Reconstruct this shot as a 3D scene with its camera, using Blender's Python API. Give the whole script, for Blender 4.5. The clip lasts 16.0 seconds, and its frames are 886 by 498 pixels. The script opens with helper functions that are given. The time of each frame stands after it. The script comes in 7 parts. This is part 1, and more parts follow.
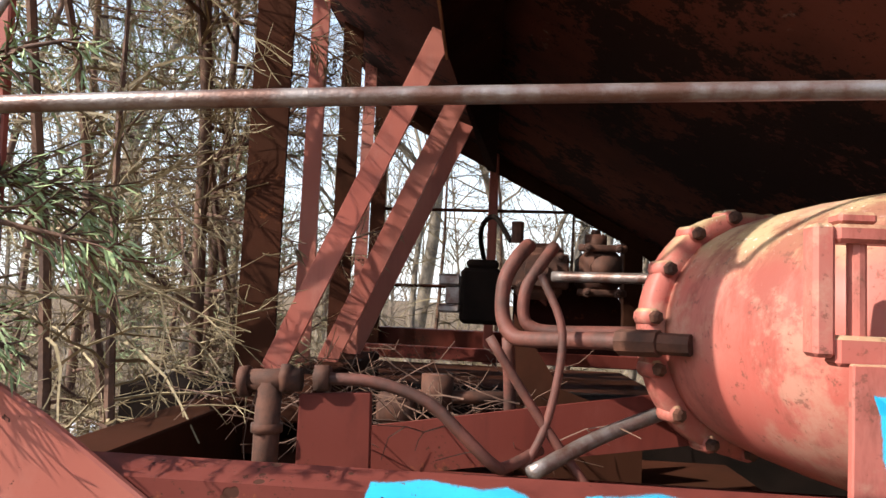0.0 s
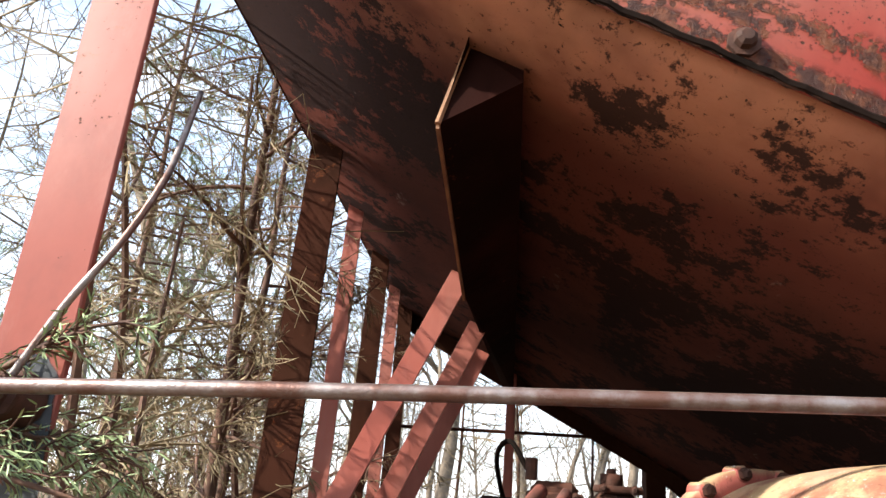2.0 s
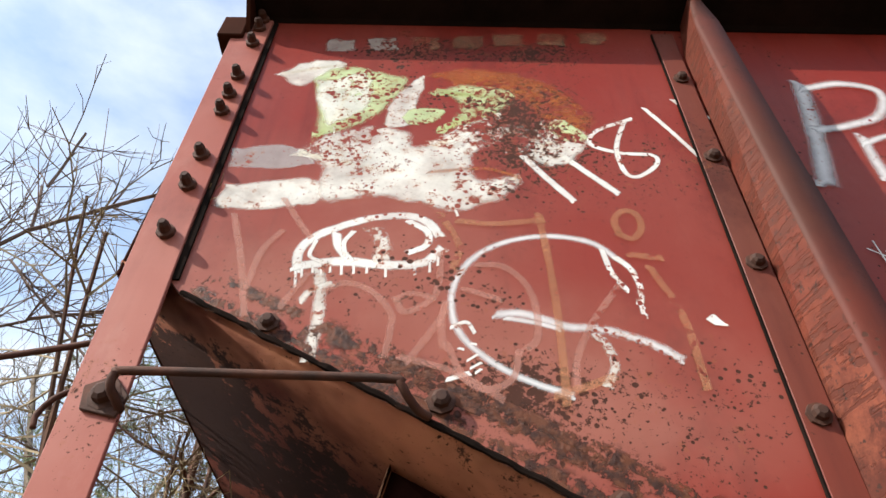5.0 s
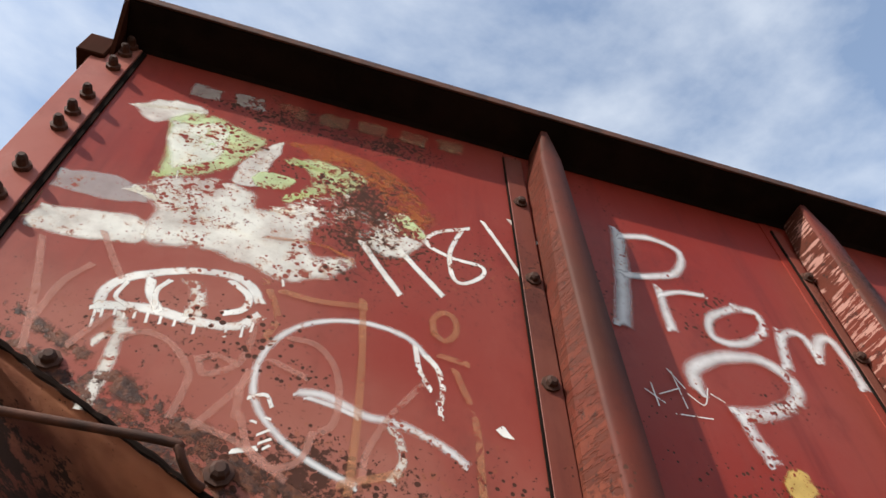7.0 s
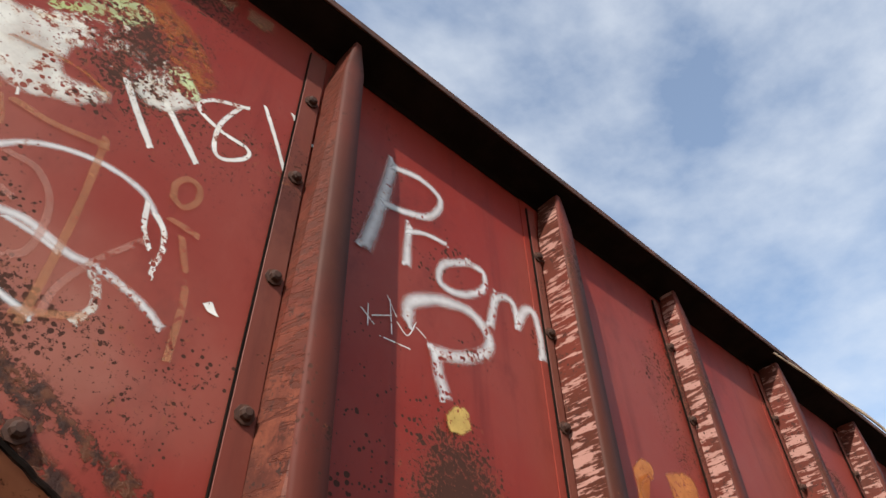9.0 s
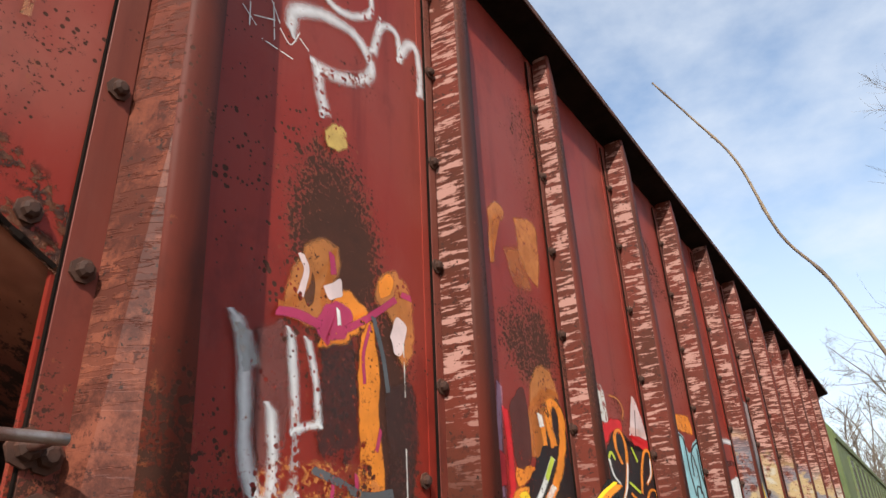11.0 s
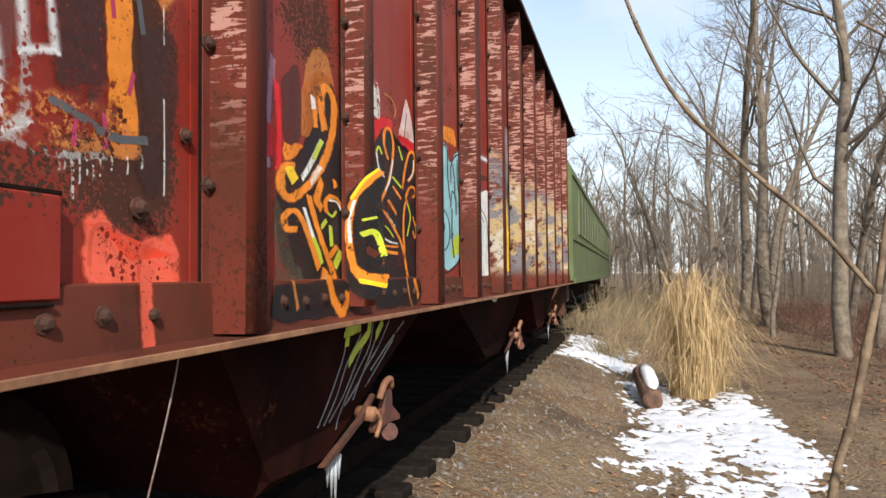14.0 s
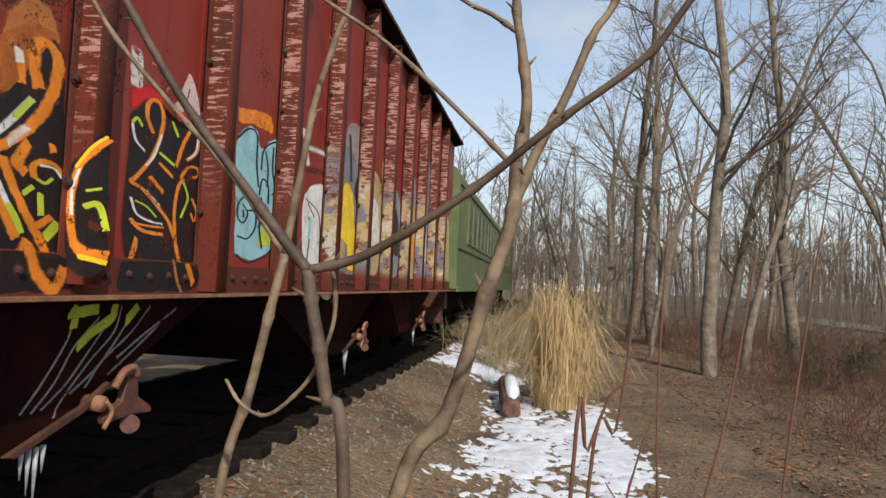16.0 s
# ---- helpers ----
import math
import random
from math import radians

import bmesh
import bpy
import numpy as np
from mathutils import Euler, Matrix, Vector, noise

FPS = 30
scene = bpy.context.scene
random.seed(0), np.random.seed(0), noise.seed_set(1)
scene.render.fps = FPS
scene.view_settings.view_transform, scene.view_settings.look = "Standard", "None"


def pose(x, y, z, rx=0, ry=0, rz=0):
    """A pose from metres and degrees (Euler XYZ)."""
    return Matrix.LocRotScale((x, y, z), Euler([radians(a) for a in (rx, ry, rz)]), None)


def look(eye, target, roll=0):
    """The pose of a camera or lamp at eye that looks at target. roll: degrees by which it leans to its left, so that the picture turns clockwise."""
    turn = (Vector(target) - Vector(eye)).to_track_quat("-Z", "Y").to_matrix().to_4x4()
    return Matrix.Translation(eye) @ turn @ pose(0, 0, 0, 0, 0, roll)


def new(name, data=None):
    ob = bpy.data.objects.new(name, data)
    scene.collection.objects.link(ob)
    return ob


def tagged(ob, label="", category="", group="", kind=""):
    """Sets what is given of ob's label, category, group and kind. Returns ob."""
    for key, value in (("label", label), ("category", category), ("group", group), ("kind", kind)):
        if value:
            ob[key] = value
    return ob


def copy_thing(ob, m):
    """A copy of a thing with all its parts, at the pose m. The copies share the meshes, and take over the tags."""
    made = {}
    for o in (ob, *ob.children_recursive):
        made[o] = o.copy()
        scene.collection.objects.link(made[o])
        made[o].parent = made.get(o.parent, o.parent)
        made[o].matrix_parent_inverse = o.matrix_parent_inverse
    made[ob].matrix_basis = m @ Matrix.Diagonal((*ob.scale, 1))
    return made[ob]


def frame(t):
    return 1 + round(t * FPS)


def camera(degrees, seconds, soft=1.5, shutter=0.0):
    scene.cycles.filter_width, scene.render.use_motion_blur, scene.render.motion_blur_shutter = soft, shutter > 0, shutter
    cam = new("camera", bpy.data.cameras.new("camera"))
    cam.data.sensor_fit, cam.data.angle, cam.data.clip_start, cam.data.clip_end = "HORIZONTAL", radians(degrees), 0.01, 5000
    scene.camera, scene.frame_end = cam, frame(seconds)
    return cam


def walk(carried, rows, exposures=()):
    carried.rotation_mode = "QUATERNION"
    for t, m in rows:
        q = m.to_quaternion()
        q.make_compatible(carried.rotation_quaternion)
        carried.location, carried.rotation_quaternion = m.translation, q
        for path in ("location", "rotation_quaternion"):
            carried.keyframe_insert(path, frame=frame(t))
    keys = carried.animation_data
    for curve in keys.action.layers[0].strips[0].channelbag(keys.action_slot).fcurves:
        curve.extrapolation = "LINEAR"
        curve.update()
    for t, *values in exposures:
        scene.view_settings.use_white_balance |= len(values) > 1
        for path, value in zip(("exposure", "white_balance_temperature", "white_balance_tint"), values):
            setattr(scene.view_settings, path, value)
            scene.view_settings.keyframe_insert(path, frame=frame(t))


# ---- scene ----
cam = camera(65.6, 16.0)
PATH = [
    (0, (0.618, -0.727, 1.42), (0.476, 1.262, 1.574), 2.6),
    (0.5, (0.601, -0.724, 1.437), (0.384, 1.254, 1.639), 3.4),
    (1, (0.607, -0.741, 1.461), (0.356, 1.214, 1.796), 5.0),
    (1.5, (0.623, -0.776, 1.479), (0.376, 1.138, 2.004), 5.5),
    (2, (0.633, -0.824, 1.49), (0.408, 1.03, 2.207), 4.9),
    (2.5, (0.635, -0.867, 1.532), (0.428, 0.931, 2.384), 4.9),
    (3, (0.631, -0.897, 1.557), (0.454, 0.82, 2.567), 4.7),
    (3.5, (0.639, -0.95, 1.591), (0.477, 0.69, 2.726), 4.3),
    (4, (0.65, -0.998, 1.618), (0.5, 0.544, 2.883), 4.4),
    (4.2, (0.653, -1.016, 1.626), (0.512, 0.491, 2.933), 4.2),
    (6.3, (0.628, -1.157, 1.61), (0.832, 0.076, 3.171), -0.1),
    (6.5, (0.671, -1.116, 1.617), (0.904, 0.085, 3.199), -0.1),
    (7, (0.682, -1.127, 1.607), (1.058, 0.045, 3.183), -0.5),
    (7.5, (0.692, -1.13, 1.613), (1.235, -0.002, 3.173), -1.0),
    (8, (0.712, -1.158, 1.598), (1.396, -0.072, 3.132), -0.4),
    (8.5, (0.738, -1.181, 1.588), (1.559, -0.127, 3.075), 0.0),
    (9, (0.76, -1.198, 1.552), (1.733, -0.16, 2.958), -1.2),
    (9.5, (0.772, -1.194, 1.5), (1.901, -0.166, 2.791), -3.0),
    (9.7, (0.768, -1.195, 1.484), (1.946, -0.168, 2.731), -3.2),
    (11.8, (0.746, -1.04, 1.387), (2.425, -0.14, 1.995), -2.8),
    (12, (0.752, -1.036, 1.365), (2.461, -0.158, 1.924), -3.1),
    (12.5, (0.768, -1.033, 1.336), (2.543, -0.211, 1.752), -2.6),
    (13, (0.785, -1.04, 1.327), (2.621, -0.291, 1.594), -1.6),
    (13.5, (0.794, -1.061, 1.315), (2.68, -0.413, 1.465), -1.1),
    (14, (0.799, -1.095, 1.3), (2.727, -0.568, 1.375), -0.6),
    (14.5, (0.848, -1.133, 1.274), (2.805, -0.728, 1.354), -0.2),
    (15, (0.901, -1.283, 1.281), (2.871, -0.947, 1.371), 1.3),
    (15.5, (0.981, -1.478, 1.258), (2.957, -1.189, 1.359), 2.1),
    (16, (1.057, -1.726, 1.24), (3.033, -1.431, 1.342), 2.6),
]
EXPOSURES = [(0, 0.8), (1.5, 1.0), (2.4, 1.3), (3.2, 1.45), (4.0, 1.05), (6.3, 0.33), (9.5, 0.12), (12.0, 0.22), (14.0, 0.2), (15.0, 0.05), (16.0, -0.28)]
walk(cam, [(t, look(eye, target, roll)) for t, eye, target, roll in PATH], EXPOSURES)


# ---- world, sun ----
SUN_AZ, SUN_EL = math.atan2(-1.0, -2.1), radians(36)
world = bpy.data.worlds.new("sky_world")
scene.world = world
world.use_nodes = True
wn = world.node_tree
wn.nodes.clear()
w_out = wn.nodes.new("ShaderNodeOutputWorld")
w_bg = wn.nodes.new("ShaderNodeBackground")
w_sky = wn.nodes.new("ShaderNodeTexSky")
w_sky.sky_type = "NISHITA"
w_sky.sun_disc = False
w_sky.sun_elevation = SUN_EL
w_sky.sun_rotation = math.pi / 2 - SUN_AZ
w_tc = wn.nodes.new("ShaderNodeTexCoord")
w_map = wn.nodes.new("ShaderNodeMapping")
w_map.inputs["Scale"].default_value = (1.6, 2.4, 4.5)
w_noise = wn.nodes.new("ShaderNodeTexNoise")
w_noise.inputs["Scale"].default_value = 1.7
w_noise.inputs["Detail"].default_value = 7.0
w_noise.inputs["Roughness"].default_value = 0.55
w_ramp = wn.nodes.new("ShaderNodeValToRGB")
w_ramp.color_ramp.elements[0].position = 0.34
w_ramp.color_ramp.elements[1].position = 0.84
w_sep = wn.nodes.new("ShaderNodeSeparateXYZ")
w_hor = wn.nodes.new("ShaderNodeMapRange")
w_hor.inputs["From Min"].default_value = 0.02
w_hor.inputs["From Max"].default_value = 0.5
w_hor.inputs["To Min"].default_value = 0.85
w_hor.inputs["To Max"].default_value = 0.1
w_max = wn.nodes.new("ShaderNodeMath")
w_max.operation = "MAXIMUM"
w_mix = wn.nodes.new("ShaderNodeMix")
w_mix.data_type = "RGBA"
w_mix.inputs[7].default_value = (5.2, 5.5, 5.9, 1)
wn.links.new(w_tc.outputs["Generated"], w_map.inputs["Vector"])
wn.links.new(w_map.outputs[0], w_noise.inputs["Vector"])
wn.links.new(w_noise.outputs["Fac"], w_ramp.inputs["Fac"])
wn.links.new(w_tc.outputs["Generated"], w_sep.inputs[0])
wn.links.new(w_sep.outputs["Z"], w_hor.inputs["Value"])
wn.links.new(w_ramp.outputs["Color"], w_max.inputs[0])
wn.links.new(w_hor.outputs[0], w_max.inputs[1])
wn.links.new(w_max.outputs[0], w_mix.inputs[0])
w_gain = wn.nodes.new("ShaderNodeVectorMath")
w_gain.operation = "MULTIPLY"
w_gain.inputs[1].default_value = (1.45, 1.45, 1.4)
wn.links.new(w_sky.outputs[0], w_gain.inputs[0])
wn.links.new(w_gain.outputs[0], w_mix.inputs[6])
wn.links.new(w_mix.outputs[2], w_bg.inputs["Color"])
w_bg.inputs["Strength"].default_value = 0.16
wn.links.new(w_bg.outputs[0], w_out.inputs["Surface"])

sun_data = bpy.data.lights.new("sun", "SUN")
sun_data.energy = 5.2
sun_data.angle = radians(0.6)
sun_data.color = (1.0, 0.95, 0.87)
sun = new("sun", sun_data)
sun_way = Vector((math.cos(SUN_AZ) * math.cos(SUN_EL), math.sin(SUN_AZ) * math.cos(SUN_EL), math.sin(SUN_EL)))
sun.matrix_world = look(sun_way * 60, (0, 0, 0))


# ---- materials ----
class Mat:
    """A small helper to wire node materials."""

    def __init__(self, name):
        self.m = bpy.data.materials.new(name)
        self.m.use_nodes = True
        self.t = self.m.node_tree
        self.b = self.t.nodes["Principled BSDF"]
        self.pos = self.t.nodes.new("ShaderNodeTexCoord").outputs["Object"]

    def put(self, val, sock):
        if isinstance(val, bpy.types.NodeSocket):
            self.t.links.new(val, sock)
        elif val is not None:
            sock.default_value = val

    def scaled(self, s, off=(0, 0, 0)):
        n = self.t.nodes.new("ShaderNodeMapping")
        n.inputs["Scale"].default_value = s
        n.inputs["Location"].default_value = off
        self.put(self.pos, n.inputs["Vector"])
        return n.outputs[0]

    def noise(self, scale, detail=5, rough=0.6, vec=None):
        n = self.t.nodes.new("ShaderNodeTexNoise")
        n.inputs["Scale"].default_value = scale
        n.inputs["Detail"].default_value = detail
        n.inputs["Roughness"].default_value = rough
        self.put(vec or self.pos, n.inputs["Vector"])
        return n.outputs["Fac"]

    def voronoi(self, scale, vec=None, out="Distance"):
        n = self.t.nodes.new("ShaderNodeTexVoronoi")
        n.inputs["Scale"].default_value = scale
        self.put(vec or self.pos, n.inputs["Vector"])
        return n.outputs[out]

    def math(self, op, a, b=0.0, clamp=False):
        n = self.t.nodes.new("ShaderNodeMath")
        n.operation = op
        n.use_clamp = clamp
        self.put(a, n.inputs[0])
        self.put(b, n.inputs[1])
        return n.outputs[0]

    def step(self, val, lo, hi, a=0.0, b=1.0):
        n = self.t.nodes.new("ShaderNodeMapRange")
        n.interpolation_type = "SMOOTHSTEP"
        for k, v in (("Value", val), ("From Min", lo), ("From Max", hi), ("To Min", a), ("To Max", b)):
            self.put(v, n.inputs[k])
        return n.outputs[0]

    def mix(self, f, a, b):
        n = self.t.nodes.new("ShaderNodeMix")
        n.data_type = "RGBA"
        self.put(f, n.inputs[0])
        self.put((*a, 1) if isinstance(a, tuple) else a, n.inputs[6])
        self.put((*b, 1) if isinstance(b, tuple) else b, n.inputs[7])
        return n.outputs[2]

    def blob(self, centre, size):
        """1 inside a soft ellipsoid at centre, 0 outside."""
        v = self.t.nodes.new("ShaderNodeVectorMath")
        v.operation = "SUBTRACT"
        self.put(self.pos, v.inputs[0])
        v.inputs[1].default_value = centre
        d = self.t.nodes.new("ShaderNodeVectorMath")
        d.operation = "DIVIDE"
        self.put(v.outputs[0], d.inputs[0])
        d.inputs[1].default_value = size
        l = self.t.nodes.new("ShaderNodeVectorMath")
        l.operation = "LENGTH"
        self.put(d.outputs[0], l.inputs[0])
        return self.step(l.outputs["Value"], 0.2, 1.0, 1.0, 0.0)

    def pits(self, area):
        """Small round rust pits, thickest where the area is worst."""
        near = self.math("ADD", self.math("MULTIPLY", area, 0.5), self.noise(1.9, 4, 0.6, self.scaled((1, 1, 1), (6, 3, 2))))
        size = self.math("MULTIPLY", self.step(near, 0.42, 1.0, 0.0, 0.52), self.step(self.noise(17.0, 3), 0.3, 0.65))
        return self.step(self.math("SUBTRACT", size, self.voronoi(52.0)), -0.03, 0.03)

    def random(self):
        return self.t.nodes.new("ShaderNodeObjectInfo").outputs["Random"]

    def island(self):
        return self.t.nodes.new("ShaderNodeNewGeometry").outputs["Random Per Island"]

    def bump(self, h, strength=0.3, dist=0.01):
        n = self.t.nodes.new("ShaderNodeBump")
        n.inputs["Strength"].default_value = strength
        n.inputs["Distance"].default_value = dist
        self.put(h, n.inputs["Height"])
        self.t.links.new(n.outputs[0], self.b.inputs["Normal"])

    def done(self, col, rough=0.7, metal=0.0, spec=0.16):
        self.put((*col, 1) if isinstance(col, tuple) else col, self.b.inputs["Base Color"])
        self.put(rough, self.b.inputs["Roughness"])
        self.put(metal, self.b.inputs["Metallic"])
        self.b.inputs["Specular IOR Level"].default_value = spec
        return self.m


RUST = (0.085, 0.03, 0.018)
DARK = (0.035, 0.017, 0.013)


def paint(name, base, faded, specks=0.5, stains=(), streak=0.4, rusty=0.3, rough=0.42, pale=(), spec=0.16):
    """Old railway enamel: faded, streaked, pitted with rust specks, worst inside the stains."""
    m = Mat(name)
    big = m.noise(0.9, 4)
    run = m.noise(3.0, 5, 0.6, m.scaled((3.2, 3.2, 0.28)))
    col = m.mix(m.step(big, 0.38, 0.68), base, faded)
    col = m.mix(m.step(run, 0.5, 0.8, 0.0, streak), col, (base[0] * 0.45, base[1] * 0.5, base[2] * 0.6))
    area = m.step(m.noise(1.7, 5), 0.45, 0.75, 0.0, 1.0)
    blot = m.noise(2.6, 6, 0.68, m.scaled((1.0, 1.0, 0.7), (4.4, 1.0, 2.2)))
    col = m.mix(m.step(blot, 0.52, 0.7, 0.0, 0.3 + 0.5 * rusty), col, (base[0] * 0.42, base[1] * 0.55, base[2] * 0.65))
    chalk = m.noise(11.0, 6, 0.7, m.scaled((1.0, 1.0, 0.5), (1.4, 7.0, 0.2)))
    col = m.mix(m.step(chalk, 0.5, 0.8, 0.0, 0.25), col, (min(1, faded[0] * 1.25), faded[1] * 1.7, faded[2] * 1.8))
    for c, s in pale:
        thin = m.math("MULTIPLY", m.blob(c, s), m.step(m.noise(2.2, 5, 0.6, m.scaled((1, 1, 1), (5, 2, 8))), 0.3, 0.6, 0.3, 0.8))
        col = m.mix(thin, col, m.mix(m.noise(7.0, 5), (0.36, 0.15, 0.11), (0.25, 0.09, 0.06)))
    for c, s, k in stains:
        area = m.math("ADD", area, m.math("MULTIPLY", m.blob(c, s), k))
    area = m.math("MINIMUM", area, 1.6)
    # rust specks: more and larger where the area is worse
    fine = m.noise(80.0, 4, 0.75)
    mid = m.noise(30.0, 6, 0.72)
    lim = m.math("SUBTRACT", 0.77 - 0.06 * specks, m.math("MULTIPLY", area, 0.14 + 0.08 * specks))
    dots = m.step(m.math("SUBTRACT", fine, lim), 0.0, 0.03)
    lim2 = m.math("SUBTRACT", 0.76, m.math("MULTIPLY", area, 0.19))
    spots = m.step(m.math("SUBTRACT", mid, lim2), 0.0, 0.035)
    halo = m.step(m.math("SUBTRACT", mid, lim2), -0.09, 0.03, 0.0, 0.55)
    col = m.mix(m.math("MULTIPLY", halo, rusty + 0.4), col, (0.26, 0.085, 0.032))
    worn = m.math("MULTIPLY", m.step(area, 0.55, 1.5), m.step(m.noise(13.0, 6, 0.75), 0.3, 0.62))
    col = m.mix(m.math("MULTIPLY", worn, 0.38), col, (0.12, 0.034, 0.022))
    hole = m.math("MAXIMUM", dots, spots)
    if specks > 0.8:
        hole = m.math("MAXIMUM", hole, m.pits(area))
    col = m.mix(hole, col, m.mix(m.noise(20.0), DARK, RUST))
    m.bump(m.math("ADD", m.math("MULTIPLY", hole, -0.7), m.math("MULTIPLY", m.noise(14.0, 3), 0.5)), 0.35, 0.004)
    return m.done(col, m.mix(hole, (rough,) * 3, (0.85,) * 3), 0.0, spec)


SIDE_STAINS = (
    ((0.85, 0, 3.2), (0.3, 0.5, 0.3), 0.5), ((0.7, 0, 3.60), (0.7, 0.5, 0.13), 0.8), ((1.0, 0, 2.95), (0.4, 0.5, 0.3), 0.45), ((1.0, 0, 2.3), (0.5, 0.5, 0.28), 0.5),
    ((0.45, 0, 2.62), (0.42, 0.5, 0.22), 0.55), ((0.5, 0, 2.36), (0.6, 0.5, 0.12), 0.8), ((1.93, 0, 2.32), (0.3, 0.5, 0.36), 1.15), ((1.98, 0, 2.0), (0.36, 0.5, 0.45), 0.9),
    ((2.05, 0, 1.5), (0.34, 0.5, 0.18), 1.0), ((1.66, 0, 1.5), (0.26, 0.5, 0.12), 1.1), ((2.2, 0, 1.75), (0.14, 0.5, 0.5), 0.8), ((2.0, 0, 2.8), (0.2, 0.5, 0.14), 0.5), ((3.0, 0, 2.25), (0.3, 0.5, 0.4), 0.8),
)
RED = paint("red_car_paint", (0.215, 0.022, 0.013), (0.225, 0.044, 0.030), 1.0, SIDE_STAINS, 0.65, 0.5, 0.42, (((0.3, 0, 2.7), (0.7, 0.5, 0.5)), ((0.9, 0, 2.35), (0.6, 0.5, 0.35))))
# Bleached red; also the sunlit tone of struts and end posts.
PINK = paint("bleached_and_sunlit_red", (0.29, 0.078, 0.056), (0.36, 0.135, 0.10), 0.6, (((0.05, 0, 2.3), (0.2, 0.4, 0.2), 0.7), ((0.02, 0, 1.35), (0.3, 0.4, 0.3), 0.6)), 0.5, 0.3, 0.42)
# Platform red with the shade there put into its colour.
DULLRED = paint("shaded_red_paint", (0.105, 0.022, 0.016), (0.14, 0.036, 0.027), 1.2, (), 0.8, 0.7, 0.6, (), 0.08)
POSTRED = paint("rusting_post_paint", (0.115, 0.021, 0.012), (0.06, 0.019, 0.011), 1.4, (), 0.6, 0.7, 0.6)
FLANGE = paint("scaling_flange_paint", (0.16, 0.034, 0.022), (0.15, 0.05, 0.034), 1.5, (), 0.7, 0.9, 0.55)
SILLRED = paint("rusting_sill_paint", (0.12, 0.029, 0.016), (0.07, 0.024, 0.014), 1.5, (), 0.7, 0.9, 0.6)
# Dark brown for red parts in shade; the shade is in the colour.
BROWN = paint("shaded_brown_paint", (0.036, 0.014, 0.008), (0.052, 0.017, 0.010), 0.6, (), 0.4, 0.3, 0.8, (), 0.02)


def hatched():
    """Post sides where the paint has flaked off in short level bars, tinted for sun glints, worst on the upper half."""
    m = Mat("flaking_post_side")
    base = m.mix(m.step(m.noise(2.3, 5), 0.35, 0.7), (0.125, 0.025, 0.015), (0.075, 0.022, 0.013))
    sep = m.t.nodes.new("ShaderNodeSeparateXYZ")
    m.put(m.pos, sep.inputs[0])
    low = m.step(sep.outputs[2], 1.55, 2.0)
    first = m.step(sep.outputs[0], 1.8, 2.1, 1.0, 0.0)
    bleach = m.math("MULTIPLY", first, m.step(m.math("ADD", sep.outputs[2], m.math("MULTIPLY", m.noise(2.0, 4), 0.6)), 2.2, 3.0, 0.9, 0.25))
    scale = m.mix(m.step(m.noise(6.0, 8, 0.78), 0.40, 0.60), (0.20, 0.062, 0.035), (0.06, 0.019, 0.013))
    base = m.mix(bleach, base, scale)
    # short level bars of flaked paint, broken up
    bars = m.noise(7.5, 4, 0.6, m.scaled((1.0, 1.1, 8.0)))
    gate = m.noise(4.0, 6, 0.75, m.scaled((1, 1.6, 1), (3, 8, 1)))
    ragged = m.math("ADD", bars, m.math("ADD", m.math("MULTIPLY", gate, 0.45), m.math("MULTIPLY", m.noise(40.0, 4, 0.7), 0.12)))
    flake = m.step(ragged, 0.80, 0.85)
    flake = m.math("MULTIPLY", flake, m.math("MAXIMUM", low, m.math("MULTIPLY", first, m.step(m.noise(3.0, 5), 0.42, 0.58))))
    worn = m.step(m.noise(26.0, 5, 0.75), 0.54, 0.62)
    col = m.mix(worn, base, (0.06, 0.018, 0.012))
    # Pale tone on the later posts paints sun glints into the flakes.
    col = m.mix(flake, col, m.mix(first, (0.36, 0.19, 0.155), (0.085, 0.024, 0.015)))
    # old grey and cream lettering carried across the far posts
    far = m.math("MULTIPLY", m.step(sep.outputs[0], 5.9, 6.1), m.step(m.math("ADD", sep.outputs[2], m.math("MULTIPLY", m.noise(3.0, 3), 0.5)), 2.35, 2.6, 1.0, 0.0))
    far = m.math("MULTIPLY", far, m.step(m.noise(9.0, 5, 0.7), 0.36, 0.5, 0.0, 0.9))
    far = m.math("MULTIPLY", far, m.step(sep.outputs[2], 1.25, 1.4))
    hue = m.noise(2.2, 3, 0.6, m.scaled((1, 1, 1.4), (2, 9, 4)))
    letter = m.mix(m.step(hue, 0.46, 0.5), (0.14, 0.145, 0.165), (0.36, 0.27, 0.14))
    letter = m.mix(m.step(hue, 0.56, 0.6), letter, (0.40, 0.37, 0.30))
    col = m.mix(far, col, letter)
    dots = m.step(m.noise(60.0, 3, 0.7), 0.62, 0.66)
    col = m.mix(dots, col, DARK)
    m.bump(m.math("ADD", m.math("MULTIPLY", flake, -0.8), m.math("MULTIPLY", m.noise(20.0), 0.6)), 0.5, 0.005)
    return m.done(col, 0.5)


HATCH = hatched()


